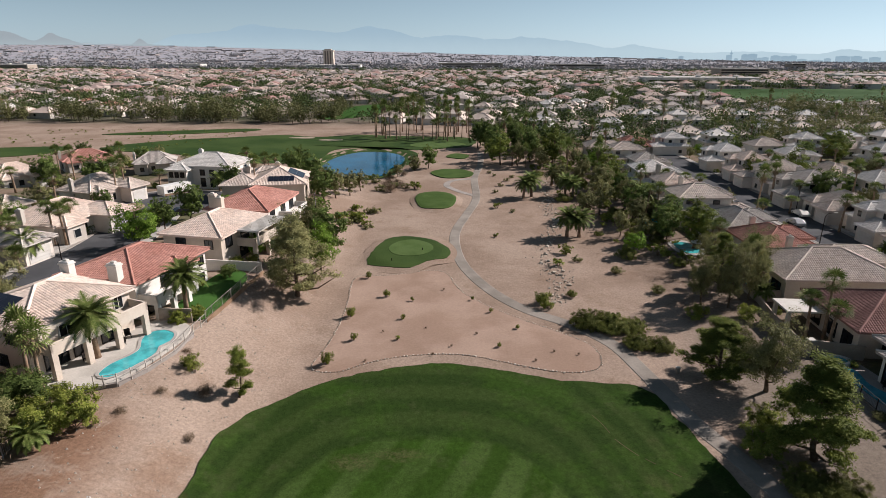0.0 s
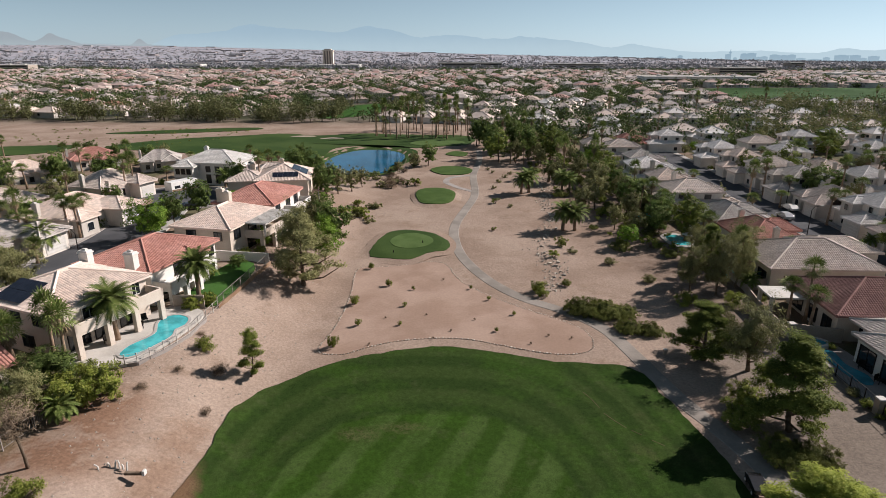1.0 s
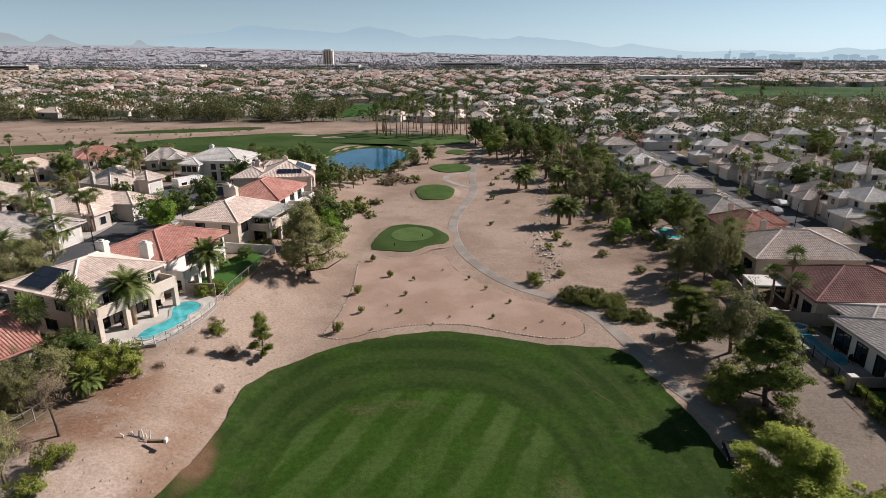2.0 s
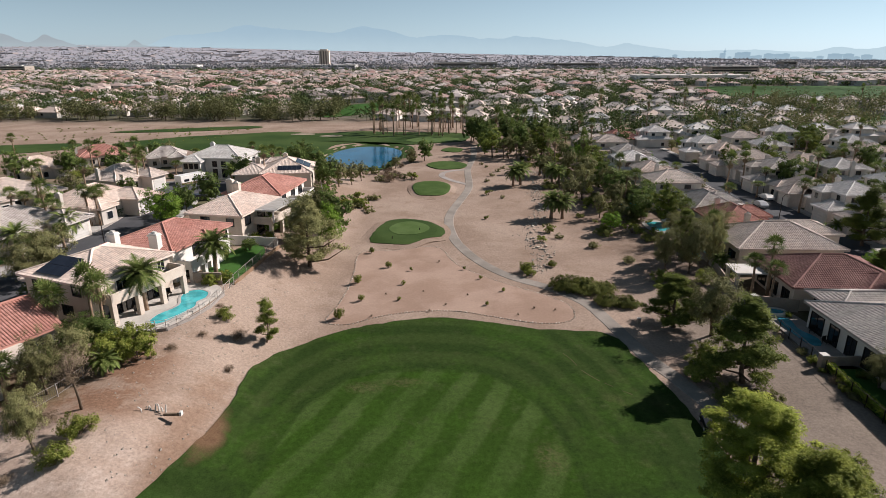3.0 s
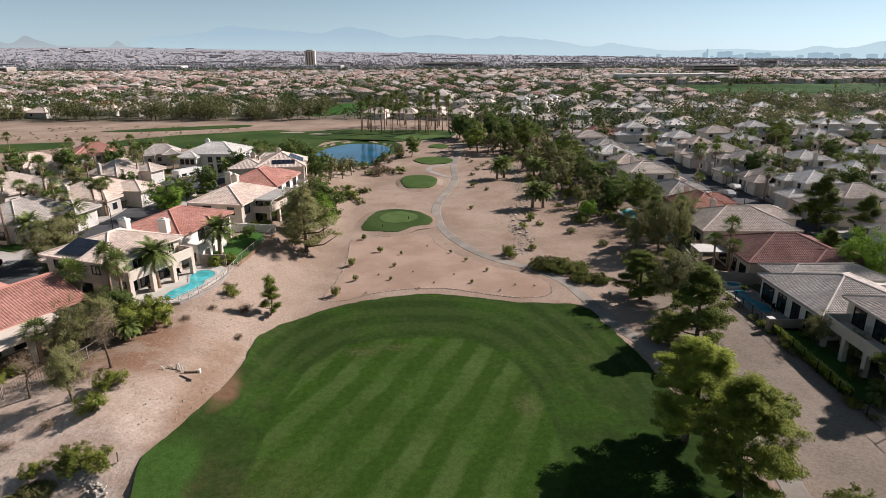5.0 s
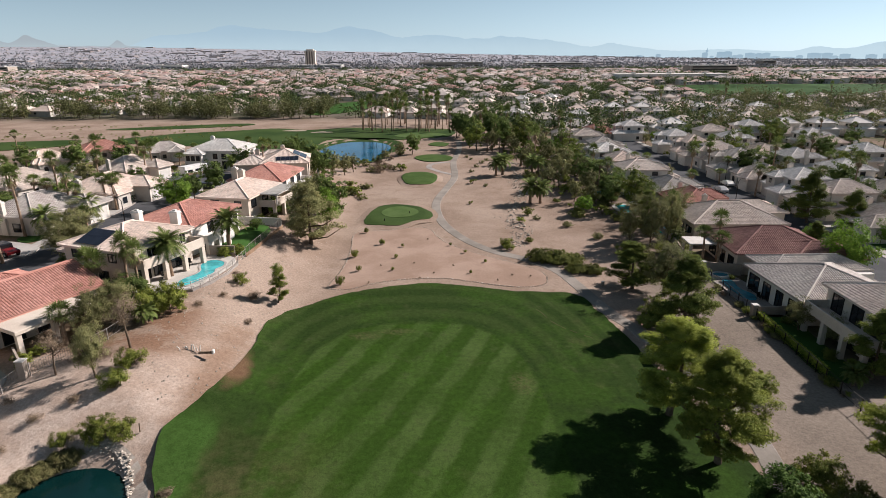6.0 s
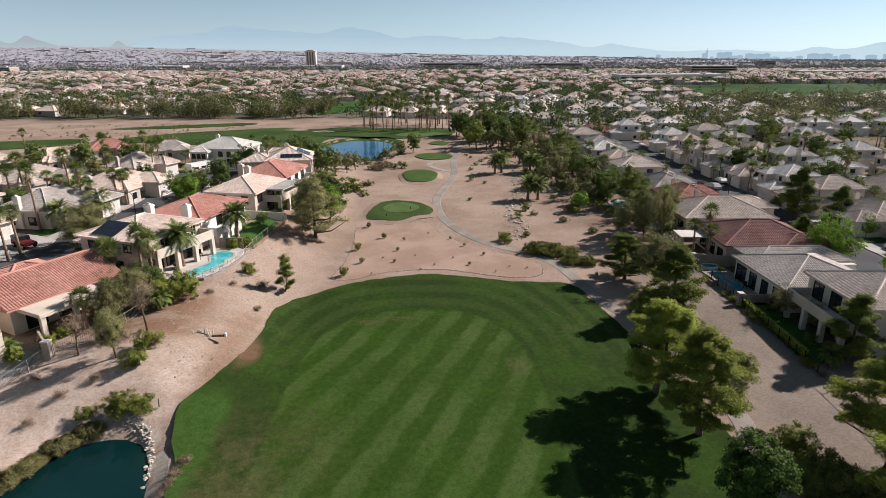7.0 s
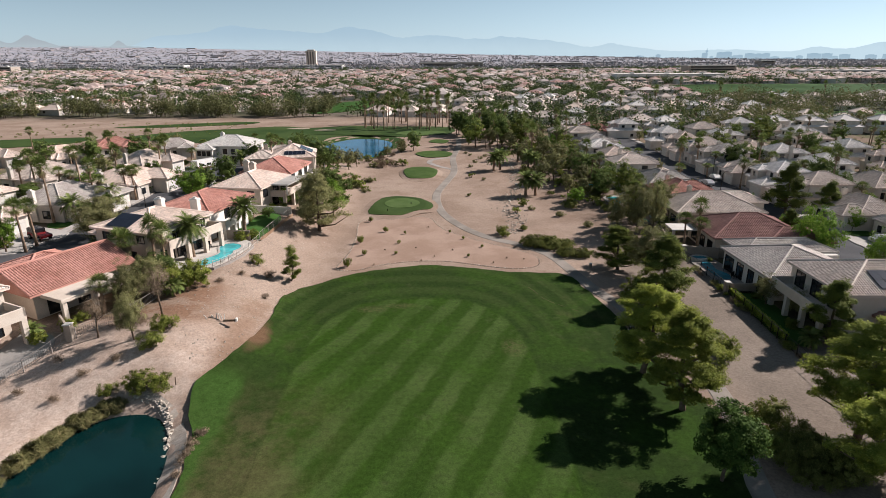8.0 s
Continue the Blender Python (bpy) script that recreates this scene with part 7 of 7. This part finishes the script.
for x, y, rz in ((-26.7, 24.6, 20), (-28.2, 23.6, -30)):
    P = thing("broken_stake", "short broken wooden stake in the sand", "stake", at_ground(x, y, rz))
    Solid().tube([(0, 0, -0.2), (0.05, 0, 0.7)], [0.06, 0.05], 6).part("shaft", BARK, P)
for x, y in ((-9.5, 96.2), (-4.5, 101.5)):
    F = thing("tee_marker", "small dark tee marker on the turf", "marker", pose(x, y, MOUND_1(x, y) + 0.07))
    Solid().tube([(0, 0, -0.1), (0, 0, 0.5)], [0.09, 0.07], 8).part("post", METAL, F)
for x, y in ((67.2, 69), (67.6, 104), (78.2, 130), (-51.6, 76)):
    L = thing("street_lamp", "slim dark street lamp beside the kerb", "street lamp", at_ground(x, y, 0 if x > 0 else 180))
    Solid().tube([(0, 0, -0.2), (0, 0, 5.6), (0.4, 0, 6.2), (1.6, 0, 6.4)], [0.09, 0.06, 0.05, 0.04], 8).part("pole", METAL, L)
    Solid().box(1.4, -0.14, 6.3, 2.1, 0.14, 6.46, 0.04).part("head", TRIM, L)
# patio seats and parasols
for x, y, rz in ((-34.6, 57.8, 0), (-35.0, 59.8, 40), (-36.4, 54.6, 90), (45.0, 52.6, 20), (45.2, 55.6, -30)):
    C = thing("patio_chair", "dark patio chair beside the pool", "chair", pose(x, y, 4.24 if x < 0 else 0.68, 0, 0, rz), "patio chairs")
    Solid().box(-0.3, -0.3, 0.36, 0.3, 0.3, 0.44, 0.02).part("seat", METAL, C)
    Solid().box(-0.3, 0.26, 0.44, 0.3, 0.34, 0.95, 0.02).part("backrest", METAL, C)
    for a in (-0.25, 0.25):
        for b in (-0.25, 0.25):
            Solid().box(a - 0.025, b - 0.025, 0, a + 0.025, b + 0.025, 0.37).part("leg", METAL, C)
for x, y in ((45.2, 104), (43.5, 99.5)):
    U = thing("parasol", "pale canvas garden parasol", "parasol", at_ground(x, y, 0))
    Solid().tube([(0, 0, -0.1), (0, 0, 2.5)], [0.03, 0.03], 6).part("pole", METAL, U)
    part("canopy", [(0, 0, 2.7)] + [(1.3 * math.cos(k * math.pi / 4), 1.3 * math.sin(k * math.pi / 4), 2.2) for k in range(8)] + [(0, 0, 2.62)], [(0, 1 + k, 1 + (k + 1) % 8) for k in range(8)] + [(9, 1 + (k + 1) % 8, 1 + k) for k in range(8)], TRIM, U)
# garden pools seen between the trees beside the wash
for pts, z in (([(41, 116), (41, 121), (44, 122), (45, 117), (43, 115)], 0.7), ([(42, 100), (41.5, 105), (44, 106), (45, 101)], 0.7), ([(43, 84.5), (43, 88), (45.5, 88.4), (45.8, 85)], 0.7)):
    W = thing("swimming_pool", "blue garden pool between the trees", "pool", Matrix.Identity(4))
    cx, cy = sum(p[0] for p in pts) / len(pts), sum(p[1] for p in pts) / len(pts)
    sheet("patio", [(cx + (x - cx) * 1.5, cy + (y - cy) * 1.4) for x, y in pts], 0.05, DRIVE, "pale deck round a garden pool", 3)
    w = sheet("pool_basin", pts, 0, POOLWATER, "", 3, z=z, step=0.6, kind="")
    w.name, w.parent = "water", W

# ---------------------------------------------------------------- the estates beyond
def open_ground(x, y):
    """Greens, sand, water, wash and streets that stay clear of houses and trees."""
    if -300 < x < 14 and 150 < y < 308 or -300 < x < -50 and 150 < y < 330:
        return True
    if 8 < x < 30 and y < 300:
        return True
    if 200 < x < 335 and 255 < y < 320:
        return True
    if 215 < x < 680 and 405 < y < 655:
        return True
    if -78 < x < -26 and 318 < y < 430:
        return True
    return False


def estate_plan(y0, y1, spread):
    """House plots in blocks: rows of lots along short streets whose bearing changes from block to block."""
    rng = random.Random(7)
    out = []
    size = 120
    for by in range(int(y0), int(y1), size):
        reach = by * spread + 140
        bx = -reach - (reach % size)
        while bx < reach:
            a = rng.choice((0, 0, 90, 15, -15, 75, 105)) + rng.uniform(-6, 6)
            ca, sa = math.cos(radians(a)), math.sin(radians(a))
            for r in range(-3, 4):
                for c in range(-5, 6):
                    u, v = c * 15.5 + rng.uniform(-1, 1), r * 27.0 + rng.uniform(-1, 1)
                    x, y = bx + size / 2 + u * ca - v * sa, by + size / 2 + u * sa + v * ca
                    if bx <= x < bx + size and by <= y < by + size and rng.random() < 0.80:
                        out.append((x, y, a + (0 if r % 2 else 180)))
            bx += size
    return out


near_plots, far_plots = [], []
for x, y, a in estate_plan(215, 1150, 0.82):
    if open_ground(x, y) or not free(x, y, 6) or abs(x) > 0.77 * (y + 32) + 16:
        continue
    (near_plots if y < 400 and len(near_plots) < 170 else far_plots).append((x, y, a))
for x, y, a in near_plots:
    put_house(random.choice("AABCGGHECF" if x > 0 else "CCGBEGCDAF"), x, y, a)
W, R, D = Solid(), Solid(), Solid()
for x, y, a in far_plots:
    ca, sa = math.cos(radians(a)), math.sin(radians(a))
    z = ground_z(x, y)
    for ox, oy, w, d, h in ((0, 0, random.uniform(11, 14), random.uniform(10, 12.5), random.choice((3.1, 5.6, 5.6))), (3, -7, 6, 5, 3.0)):
        q = [(x + (ox + i * w / 2) * ca - (oy + j * d / 2) * sa, y + (ox + i * w / 2) * sa + (oy + j * d / 2) * ca) for i, j in ((-1, -1), (1, -1), (1, 1), (-1, 1))]
        W.add([(px, py, z - 1) for px, py in q] + [(px, py, z + h) for px, py in q], [(0, 1, 5, 4), (1, 2, 6, 5), (2, 3, 7, 6), (3, 0, 4, 7)])
        e = [(x + (ox + i * (w / 2 + 0.5)) * ca - (oy + j * (d / 2 + 0.5)) * sa, y + (ox + i * (w / 2 + 0.5)) * sa + (oy + j * (d / 2 + 0.5)) * ca) for i, j in ((-1, -1), (1, -1), (1, 1), (-1, 1))]
        k = max(0.0, (w - d) / 2)
        r = [(x + (ox + i * k) * ca - oy * sa, y + (ox + i * k) * sa + oy * ca) for i in (-1, 1)]
        R.add([(px, py, z + h) for px, py in e] + [(px, py, z + h + 0.42 * d / 2) for px, py in r], [(0, 1, 5, 4), (1, 2, 5), (2, 3, 4, 5), (3, 0, 4), (3, 2, 1, 0)])
        for i in (-0.25, 0.25):
            if y < 800:
                for s in (-1, 1):
                    bx, by = x + (ox + i * w) * ca - (oy + s * (d / 2 + 0.05)) * sa, y + (ox + i * w) * sa + (oy + s * (d / 2 + 0.05)) * ca
                    D.add([(bx - 0.7 * ca, by - 0.7 * sa, z + h - 1.9), (bx + 0.7 * ca, by + 0.7 * sa, z + h - 1.9), (bx + 0.7 * ca, by + 0.7 * sa, z + h - 0.6), (bx - 0.7 * ca, by - 0.7 * sa, z + h - 0.6)], [(0, 1, 2, 3)])
far = thing("far_estates", "hundreds of stucco houses with tiled roofs across the valley", "houses", Matrix.Identity(4))
tagged(W.part("wall", FAR_WALL, far), kind="stuff")
tagged(R.part("roof", FAR_ROOF, far), kind="stuff")
tagged(D.part("window", GLASS, far), kind="stuff")
tagged(far, kind="stuff")

rng = np.random.default_rng(77)


def far_wood(name, label, spots, per, leaf, material):
    """Far trees and palms: an uneven clump of leaves each, on a short trunk."""
    allp, T = [], Solid()
    for x, y, h, r in spots:
        z = ground_z(x, y)
        d = rng.normal(size=(per, 3))
        d /= np.linalg.norm(d, axis=1)[:, None]
        lob = 1 + 0.35 * np.sin(d[:, 0] * 3 + x) + 0.25 * np.cos(d[:, 1] * 4 + y)
        p = d * (rng.uniform(0.2, 1, (per, 1)) ** 0.4) * lob[:, None]
        p[:, 0] *= r
        p[:, 1] *= r
        p[:, 2] = h * 0.56 + p[:, 2] * h * 0.44
        allp.append(p + np.array((x, y, z)))
        T.add([(x - 0.2, y, z - 0.5), (x + 0.2, y, z - 0.5), (x, y + 0.2, z - 0.5), (x, y, z + h * 0.6)], [(0, 1, 3), (1, 2, 3), (2, 0, 3)])
    v, f = leaves(rng, np.concatenate(allp), leaf[0], leaf[1], 0.4)
    W = thing(name, label, "trees", Matrix.Identity(4))
    tagged(part("crown", v.tolist(), f.tolist(), material, W), kind="stuff")
    tagged(T.part("trunk", BARK, W), kind="stuff")
    return tagged(W, kind="stuff")


spots = []
while len(spots) < 5600:
    y = 215 + 480 * random.random() ** 0.9
    x = random.uniform(-1, 1) * (0.77 * (y + 32) + 10)
    if not open_ground(x, y) and free(x, y, 2) and noise.noise((x * 0.016, y * 0.011, 0.4)) > random.uniform(-0.5, 0.3) and (x < 40 or y > 380 or random.random() < 0.35):
        h = random.uniform(4.5, 10.0)
        spots.append((x, y, h, h * random.uniform(0.34, 0.56)))
far_wood("far_garden_trees", "garden trees scattered among the far houses", spots, 44, (1.15, 0.75), FAR_LEAF)
spots = []
while len(spots) < 7000:
    y = 620 + 760 * random.random()
    x = random.uniform(-1, 1) * (0.77 * (y + 32) + 10)
    if not open_ground(x, y) and noise.noise((x * 0.009, y * 0.006, 2.4)) > random.uniform(-0.5, 0.3):
        h = random.uniform(4, 10)
        spots.append((x, y, h, h * random.uniform(0.35, 0.6)))
far_wood("far_trees", "trees dotted across the far estates", spots, 18, (2.1, 1.3), FAR_LEAF)
# dark belt of trees on both sides of the greens
belt = []
for i in range(84):
    x = random.uniform(-270, -56)
    belt.append((x, 316 + random.uniform(-8, 12) - 0.06 * max(0, x + 120), random.uniform(5.5, 13.5), random.uniform(2.6, 5.0)))
for i in range(90):
    x = random.uniform(175, 420)
    belt.append((x, 335 + random.uniform(-22, 24) - 0.1 * (x - 175), random.uniform(8, 14), random.uniform(4, 6)))
for i in range(46):
    x = random.uniform(118, 205)
    belt.append((x, 250 + random.uniform(-30, 34), random.uniform(6, 10), random.uniform(3, 4.5)))
for i in range(26):
    belt.append((random.uniform(-76, -60) + random.choice((0, 44)), random.uniform(330, 430), random.uniform(6, 10), random.uniform(3, 5)))
far_wood("tree_belt", "dark belt of mature trees beyond the greens", belt, 380, (0.85, 0.5), BELT_LEAF)
# row of tall palms beyond the lake
for i in range(46):
    x = random.uniform(-32, 10)
    fan(x, 262 + random.uniform(-14, 22) - 0.3 * abs(x + 12), random.uniform(9, 13), random.choice(("palm0", "palm1")))
for i in range(40):
    y = random.uniform(225, 420)
    x = random.choice((-1, 1)) * random.uniform(40, 0.8 * y)
    if not open_ground(x, y) and free(x, y, 1.5):
        fan(x, y, random.uniform(8, 14))
for i in range(60):
    y = random.uniform(60, 225)
    x = random.uniform(76, 0.8 * y + 60) if random.random() < 0.9 else random.uniform(46, 68)
    if free(x, y, 0.5) and abs(x - 73) > 6.5:
        fan(x, y, random.uniform(4, 9))
for i in range(80):
    y = random.uniform(60, 235)
    x = random.uniform(60, 0.8 * y + 70)
    if free(x, y, -0.5) and abs(x - 73) > 7:
        plant(random.choice(("broad_tree", "bright_tree", "olive_tree", "garden_bush", "dark_pine")), x, y, random.uniform(0.45, 0.85))
waste = []
for i in range(90):
    x, y, k = random.uniform(-185, -90), random.uniform(228, 280), random.uniform(0.35, 0.7)
    waste += [(x + random.gauss(0, k * 0.5), y + random.gauss(0, k * 0.5), earth_z(x, y) + random.uniform(0.05, k)) for j in range(26)]
v, f = leaves(np.random.default_rng(9), np.array(waste), 0.4, 0.18, 0.3)
part("scrub", v.tolist(), f.tolist(), DARKSHRUB, None, "low dark scrub dotted over the sandy waste", kind="stuff")["category"] = "scrub"

# ---------------------------------------------------------------- the plain, the skyline and the ranges
B, R = Solid(), Solid()
for i in range(5200):
    y = 1100 + 3300 * random.random() ** 1.5
    x = random.uniform(-1, 1) * 0.86 * y
    z = ground_z(x, y)
    big = random.random() < 0.035
    w, d, h = (random.uniform(30, 110), random.uniform(20, 50), random.uniform(3, 6)) if big else (random.uniform(8, 15), random.uniform(8, 13), random.uniform(1.0, 2.2))
    k, lo = (0.94, z + h * 0.8) if big else (0.45, z + h * 0.3)
    B.add([(x + i * w / 2 * q, y + j * d / 2 * q, zz) for q, zz in ((1, z - 1), (1, lo), (k, z + h)) for i, j in ((-1, -1), (1, -1), (1, 1), (-1, 1))],
          [(n + a, n + (a + 1) % 4, n + 4 + (a + 1) % 4, n + 4 + a) for n in (0, 4) for a in range(4)] + [(8, 9, 10, 11)])
plain = thing("city_plain", "hazy city blocks across the valley floor", "buildings", Matrix.Identity(4))
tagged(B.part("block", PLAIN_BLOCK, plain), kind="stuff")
tagged(plain, kind="stuff")
spots = []
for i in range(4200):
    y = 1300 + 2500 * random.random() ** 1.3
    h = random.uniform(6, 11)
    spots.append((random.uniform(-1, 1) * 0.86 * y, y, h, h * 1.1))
far_wood("distant_trees", "hazy trees dotted across the valley floor", spots, 7, (6.0, 4.0), HAZED_LEAF)
tower = thing("hotel_tower", "tall pale slab tower standing alone in the valley", "tower", pose(-297, 1600, ground_z(-297, 1600)))
TOWER_WALL = surface("pale_tower_wall", (0.58, 0.48, 0.40), (0.66, 0.56, 0.47), 0.02, 0.2, 0.9, 0)
TOWER_GLASS = surface("tower_glass", (0.17, 0.135, 0.12), (0.21, 0.17, 0.15), 0.02, 0.2, 0.5, 0)
Solid().box(-13.5, -8, -2, 12.5, 8, 44).part("shaft", TOWER_WALL, tower)
Solid().box(-10, -6, 44, 8, 6, 47).part("crown", TOWER_WALL, tower)
for x in (-9.5, -3.0, 3.5):
    Solid().box(x, -8.6, 3, x + 3.2, -8.05, 42).part("window_band", TOWER_GLASS, tower)
Solid().box(-15, -8.3, 41.6, 14, 8.3, 43.4).part("cornice", TOWER_WALL, tower)
for name, label, x, y, w, d, h, wall in (("resort", "large tan resort block with dark window rows", 455, 948, 76, 30, 15, STUCCO_TAN), ("warehouse", "long white warehouse among the far roofs", 300, 726, 132, 30, 9, STUCCO_WHITE),
                                         ("office_block", "long glass-fronted office building", 68, 1590, 165, 30, 14, STUCCO_TAN), ("warehouse", "long white warehouse among the far roofs", -274, 1535, 134, 40, 9, STUCCO_WHITE),
                                         ("office_block", "dark office block standing among low roofs", 906, 1590, 38, 30, 15, BLOCKWALL), ("warehouse", "long white warehouse among the far roofs", 640, 900, 150, 30, 8, STUCCO_WHITE),
                                         ("warehouse", "long white warehouse among the far roofs", -640, 1500, 110, 40, 10, STUCCO_WHITE), ("office_block", "low tan office building with window rows", 330, 1560, 150, 30, 12, STUCCO_TAN),
                                         ("resort", "broad tan hotel building on the rising plain", -880, 1250, 90, 30, 12, STUCCO_TAN)):
    K = thing(name, label, "building", pose(x, y, ground_z(x, y)))
    Solid().box(-w / 2, -d / 2, -1, w / 2, d / 2, h, 0.3).part("wall", wall, K)
    Solid().box(-w / 2 - 0.5, -d / 2 - 0.5, h, w / 2 + 0.5, d / 2 + 0.5, h + 0.8, 0.2).part("parapet", TRIM, K)
    for k in range(int(h / 3.6)):
        Solid().box(-w / 2 + 3, -d / 2 - 0.15, 1.4 + k * 3.6, w / 2 - 3, -d / 2 + 0.1, 3.2 + k * 3.6).part("window_band", GLASS, K)
    for k in range(3):
        Solid().box(-w / 3 + k * w / 3 - 2, -3, h + 0.8, -w / 3 + k * w / 3 + 2, 3, h + 2.6, 0.2).part("roof_unit", TRIM, K)
# flat glowing haze tones in place of lit walls and slopes
HAZE_CITY = haze_glow_material("hazy_skyline", (0.225, 0.295, 0.35), (0.18, 0.258, 0.322), -30, 60)
HAZE_HILL = haze_glow_material("hazy_range", (0.320, 0.405, 0.460), (0.245, 0.335, 0.410), 40, 230)
HAZE_NEAR = haze_glow_material("hazy_hills", (0.29, 0.34, 0.37), (0.245, 0.28, 0.31), 60, 140)
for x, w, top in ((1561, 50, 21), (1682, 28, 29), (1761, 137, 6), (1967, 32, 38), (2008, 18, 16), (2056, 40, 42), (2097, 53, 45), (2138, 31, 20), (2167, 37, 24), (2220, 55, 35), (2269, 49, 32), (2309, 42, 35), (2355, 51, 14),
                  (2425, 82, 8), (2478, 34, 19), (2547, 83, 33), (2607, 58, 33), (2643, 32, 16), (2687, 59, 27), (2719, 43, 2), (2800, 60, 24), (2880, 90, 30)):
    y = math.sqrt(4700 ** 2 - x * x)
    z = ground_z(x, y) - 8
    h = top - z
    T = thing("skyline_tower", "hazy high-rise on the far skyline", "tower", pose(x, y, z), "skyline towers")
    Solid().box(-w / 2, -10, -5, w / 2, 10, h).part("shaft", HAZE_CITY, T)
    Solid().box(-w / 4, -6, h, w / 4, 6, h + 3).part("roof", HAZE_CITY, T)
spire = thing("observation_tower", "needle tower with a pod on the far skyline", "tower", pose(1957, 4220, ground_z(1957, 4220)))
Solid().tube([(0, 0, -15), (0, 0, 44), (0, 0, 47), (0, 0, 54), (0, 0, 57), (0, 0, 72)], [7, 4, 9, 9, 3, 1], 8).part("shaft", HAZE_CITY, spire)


def hill_range(name, label, radius, az0, az1, peaks, base, material, rough, floor=-30):
    """A ridge along the horizon: a sum of broad peaks, broken up by ridged noise."""
    n, v, f = 420, [], []
    for i in range(n + 1):
        az = radians(az0 + (az1 - az0) * i / n)
        h = base
        for c, wd, ht in peaks:
            h += ht * math.exp(-((math.degrees(az) - c) / wd) ** 2)
        k = abs(noise.noise((i * 0.05, radius * 0.01, 0.3))) + 0.5 * abs(noise.noise((i * 0.15, 1.0, 0.7))) + 0.25 * abs(noise.noise((i * 0.5, 2.0, 0.2)))
        h = max(floor + 1, h + rough * (0.35 - k) * max(0.2, min(1.0, h / 100)))
        for r, z in ((radius - 60, floor), (radius, h), (radius + 40, floor)):
            v.append((r * math.sin(az), r * math.cos(az), z))
    for i in range(n):
        f += [(i * 3 + k, i * 3 + 3 + k, i * 3 + 4 + k, i * 3 + 1 + k) for k in (0, 1)]
    return tagged(part(name, v, f, material, None, label, kind="structure"))


hill_range("backdrop_range", "mountain range far beyond the city, coloured pale blue by haze", 4860, -60, 60,
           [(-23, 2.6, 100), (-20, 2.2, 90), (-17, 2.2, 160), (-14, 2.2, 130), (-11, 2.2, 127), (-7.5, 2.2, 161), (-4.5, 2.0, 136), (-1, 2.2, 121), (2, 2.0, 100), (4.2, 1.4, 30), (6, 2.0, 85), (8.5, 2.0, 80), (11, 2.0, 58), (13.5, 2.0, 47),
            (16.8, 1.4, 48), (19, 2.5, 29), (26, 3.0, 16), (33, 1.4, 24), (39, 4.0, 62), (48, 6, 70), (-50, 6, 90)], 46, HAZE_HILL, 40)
hill_range("backdrop_hills", "bare foothills at the valley's edge, coloured grey by haze", 4700, -60, -24,
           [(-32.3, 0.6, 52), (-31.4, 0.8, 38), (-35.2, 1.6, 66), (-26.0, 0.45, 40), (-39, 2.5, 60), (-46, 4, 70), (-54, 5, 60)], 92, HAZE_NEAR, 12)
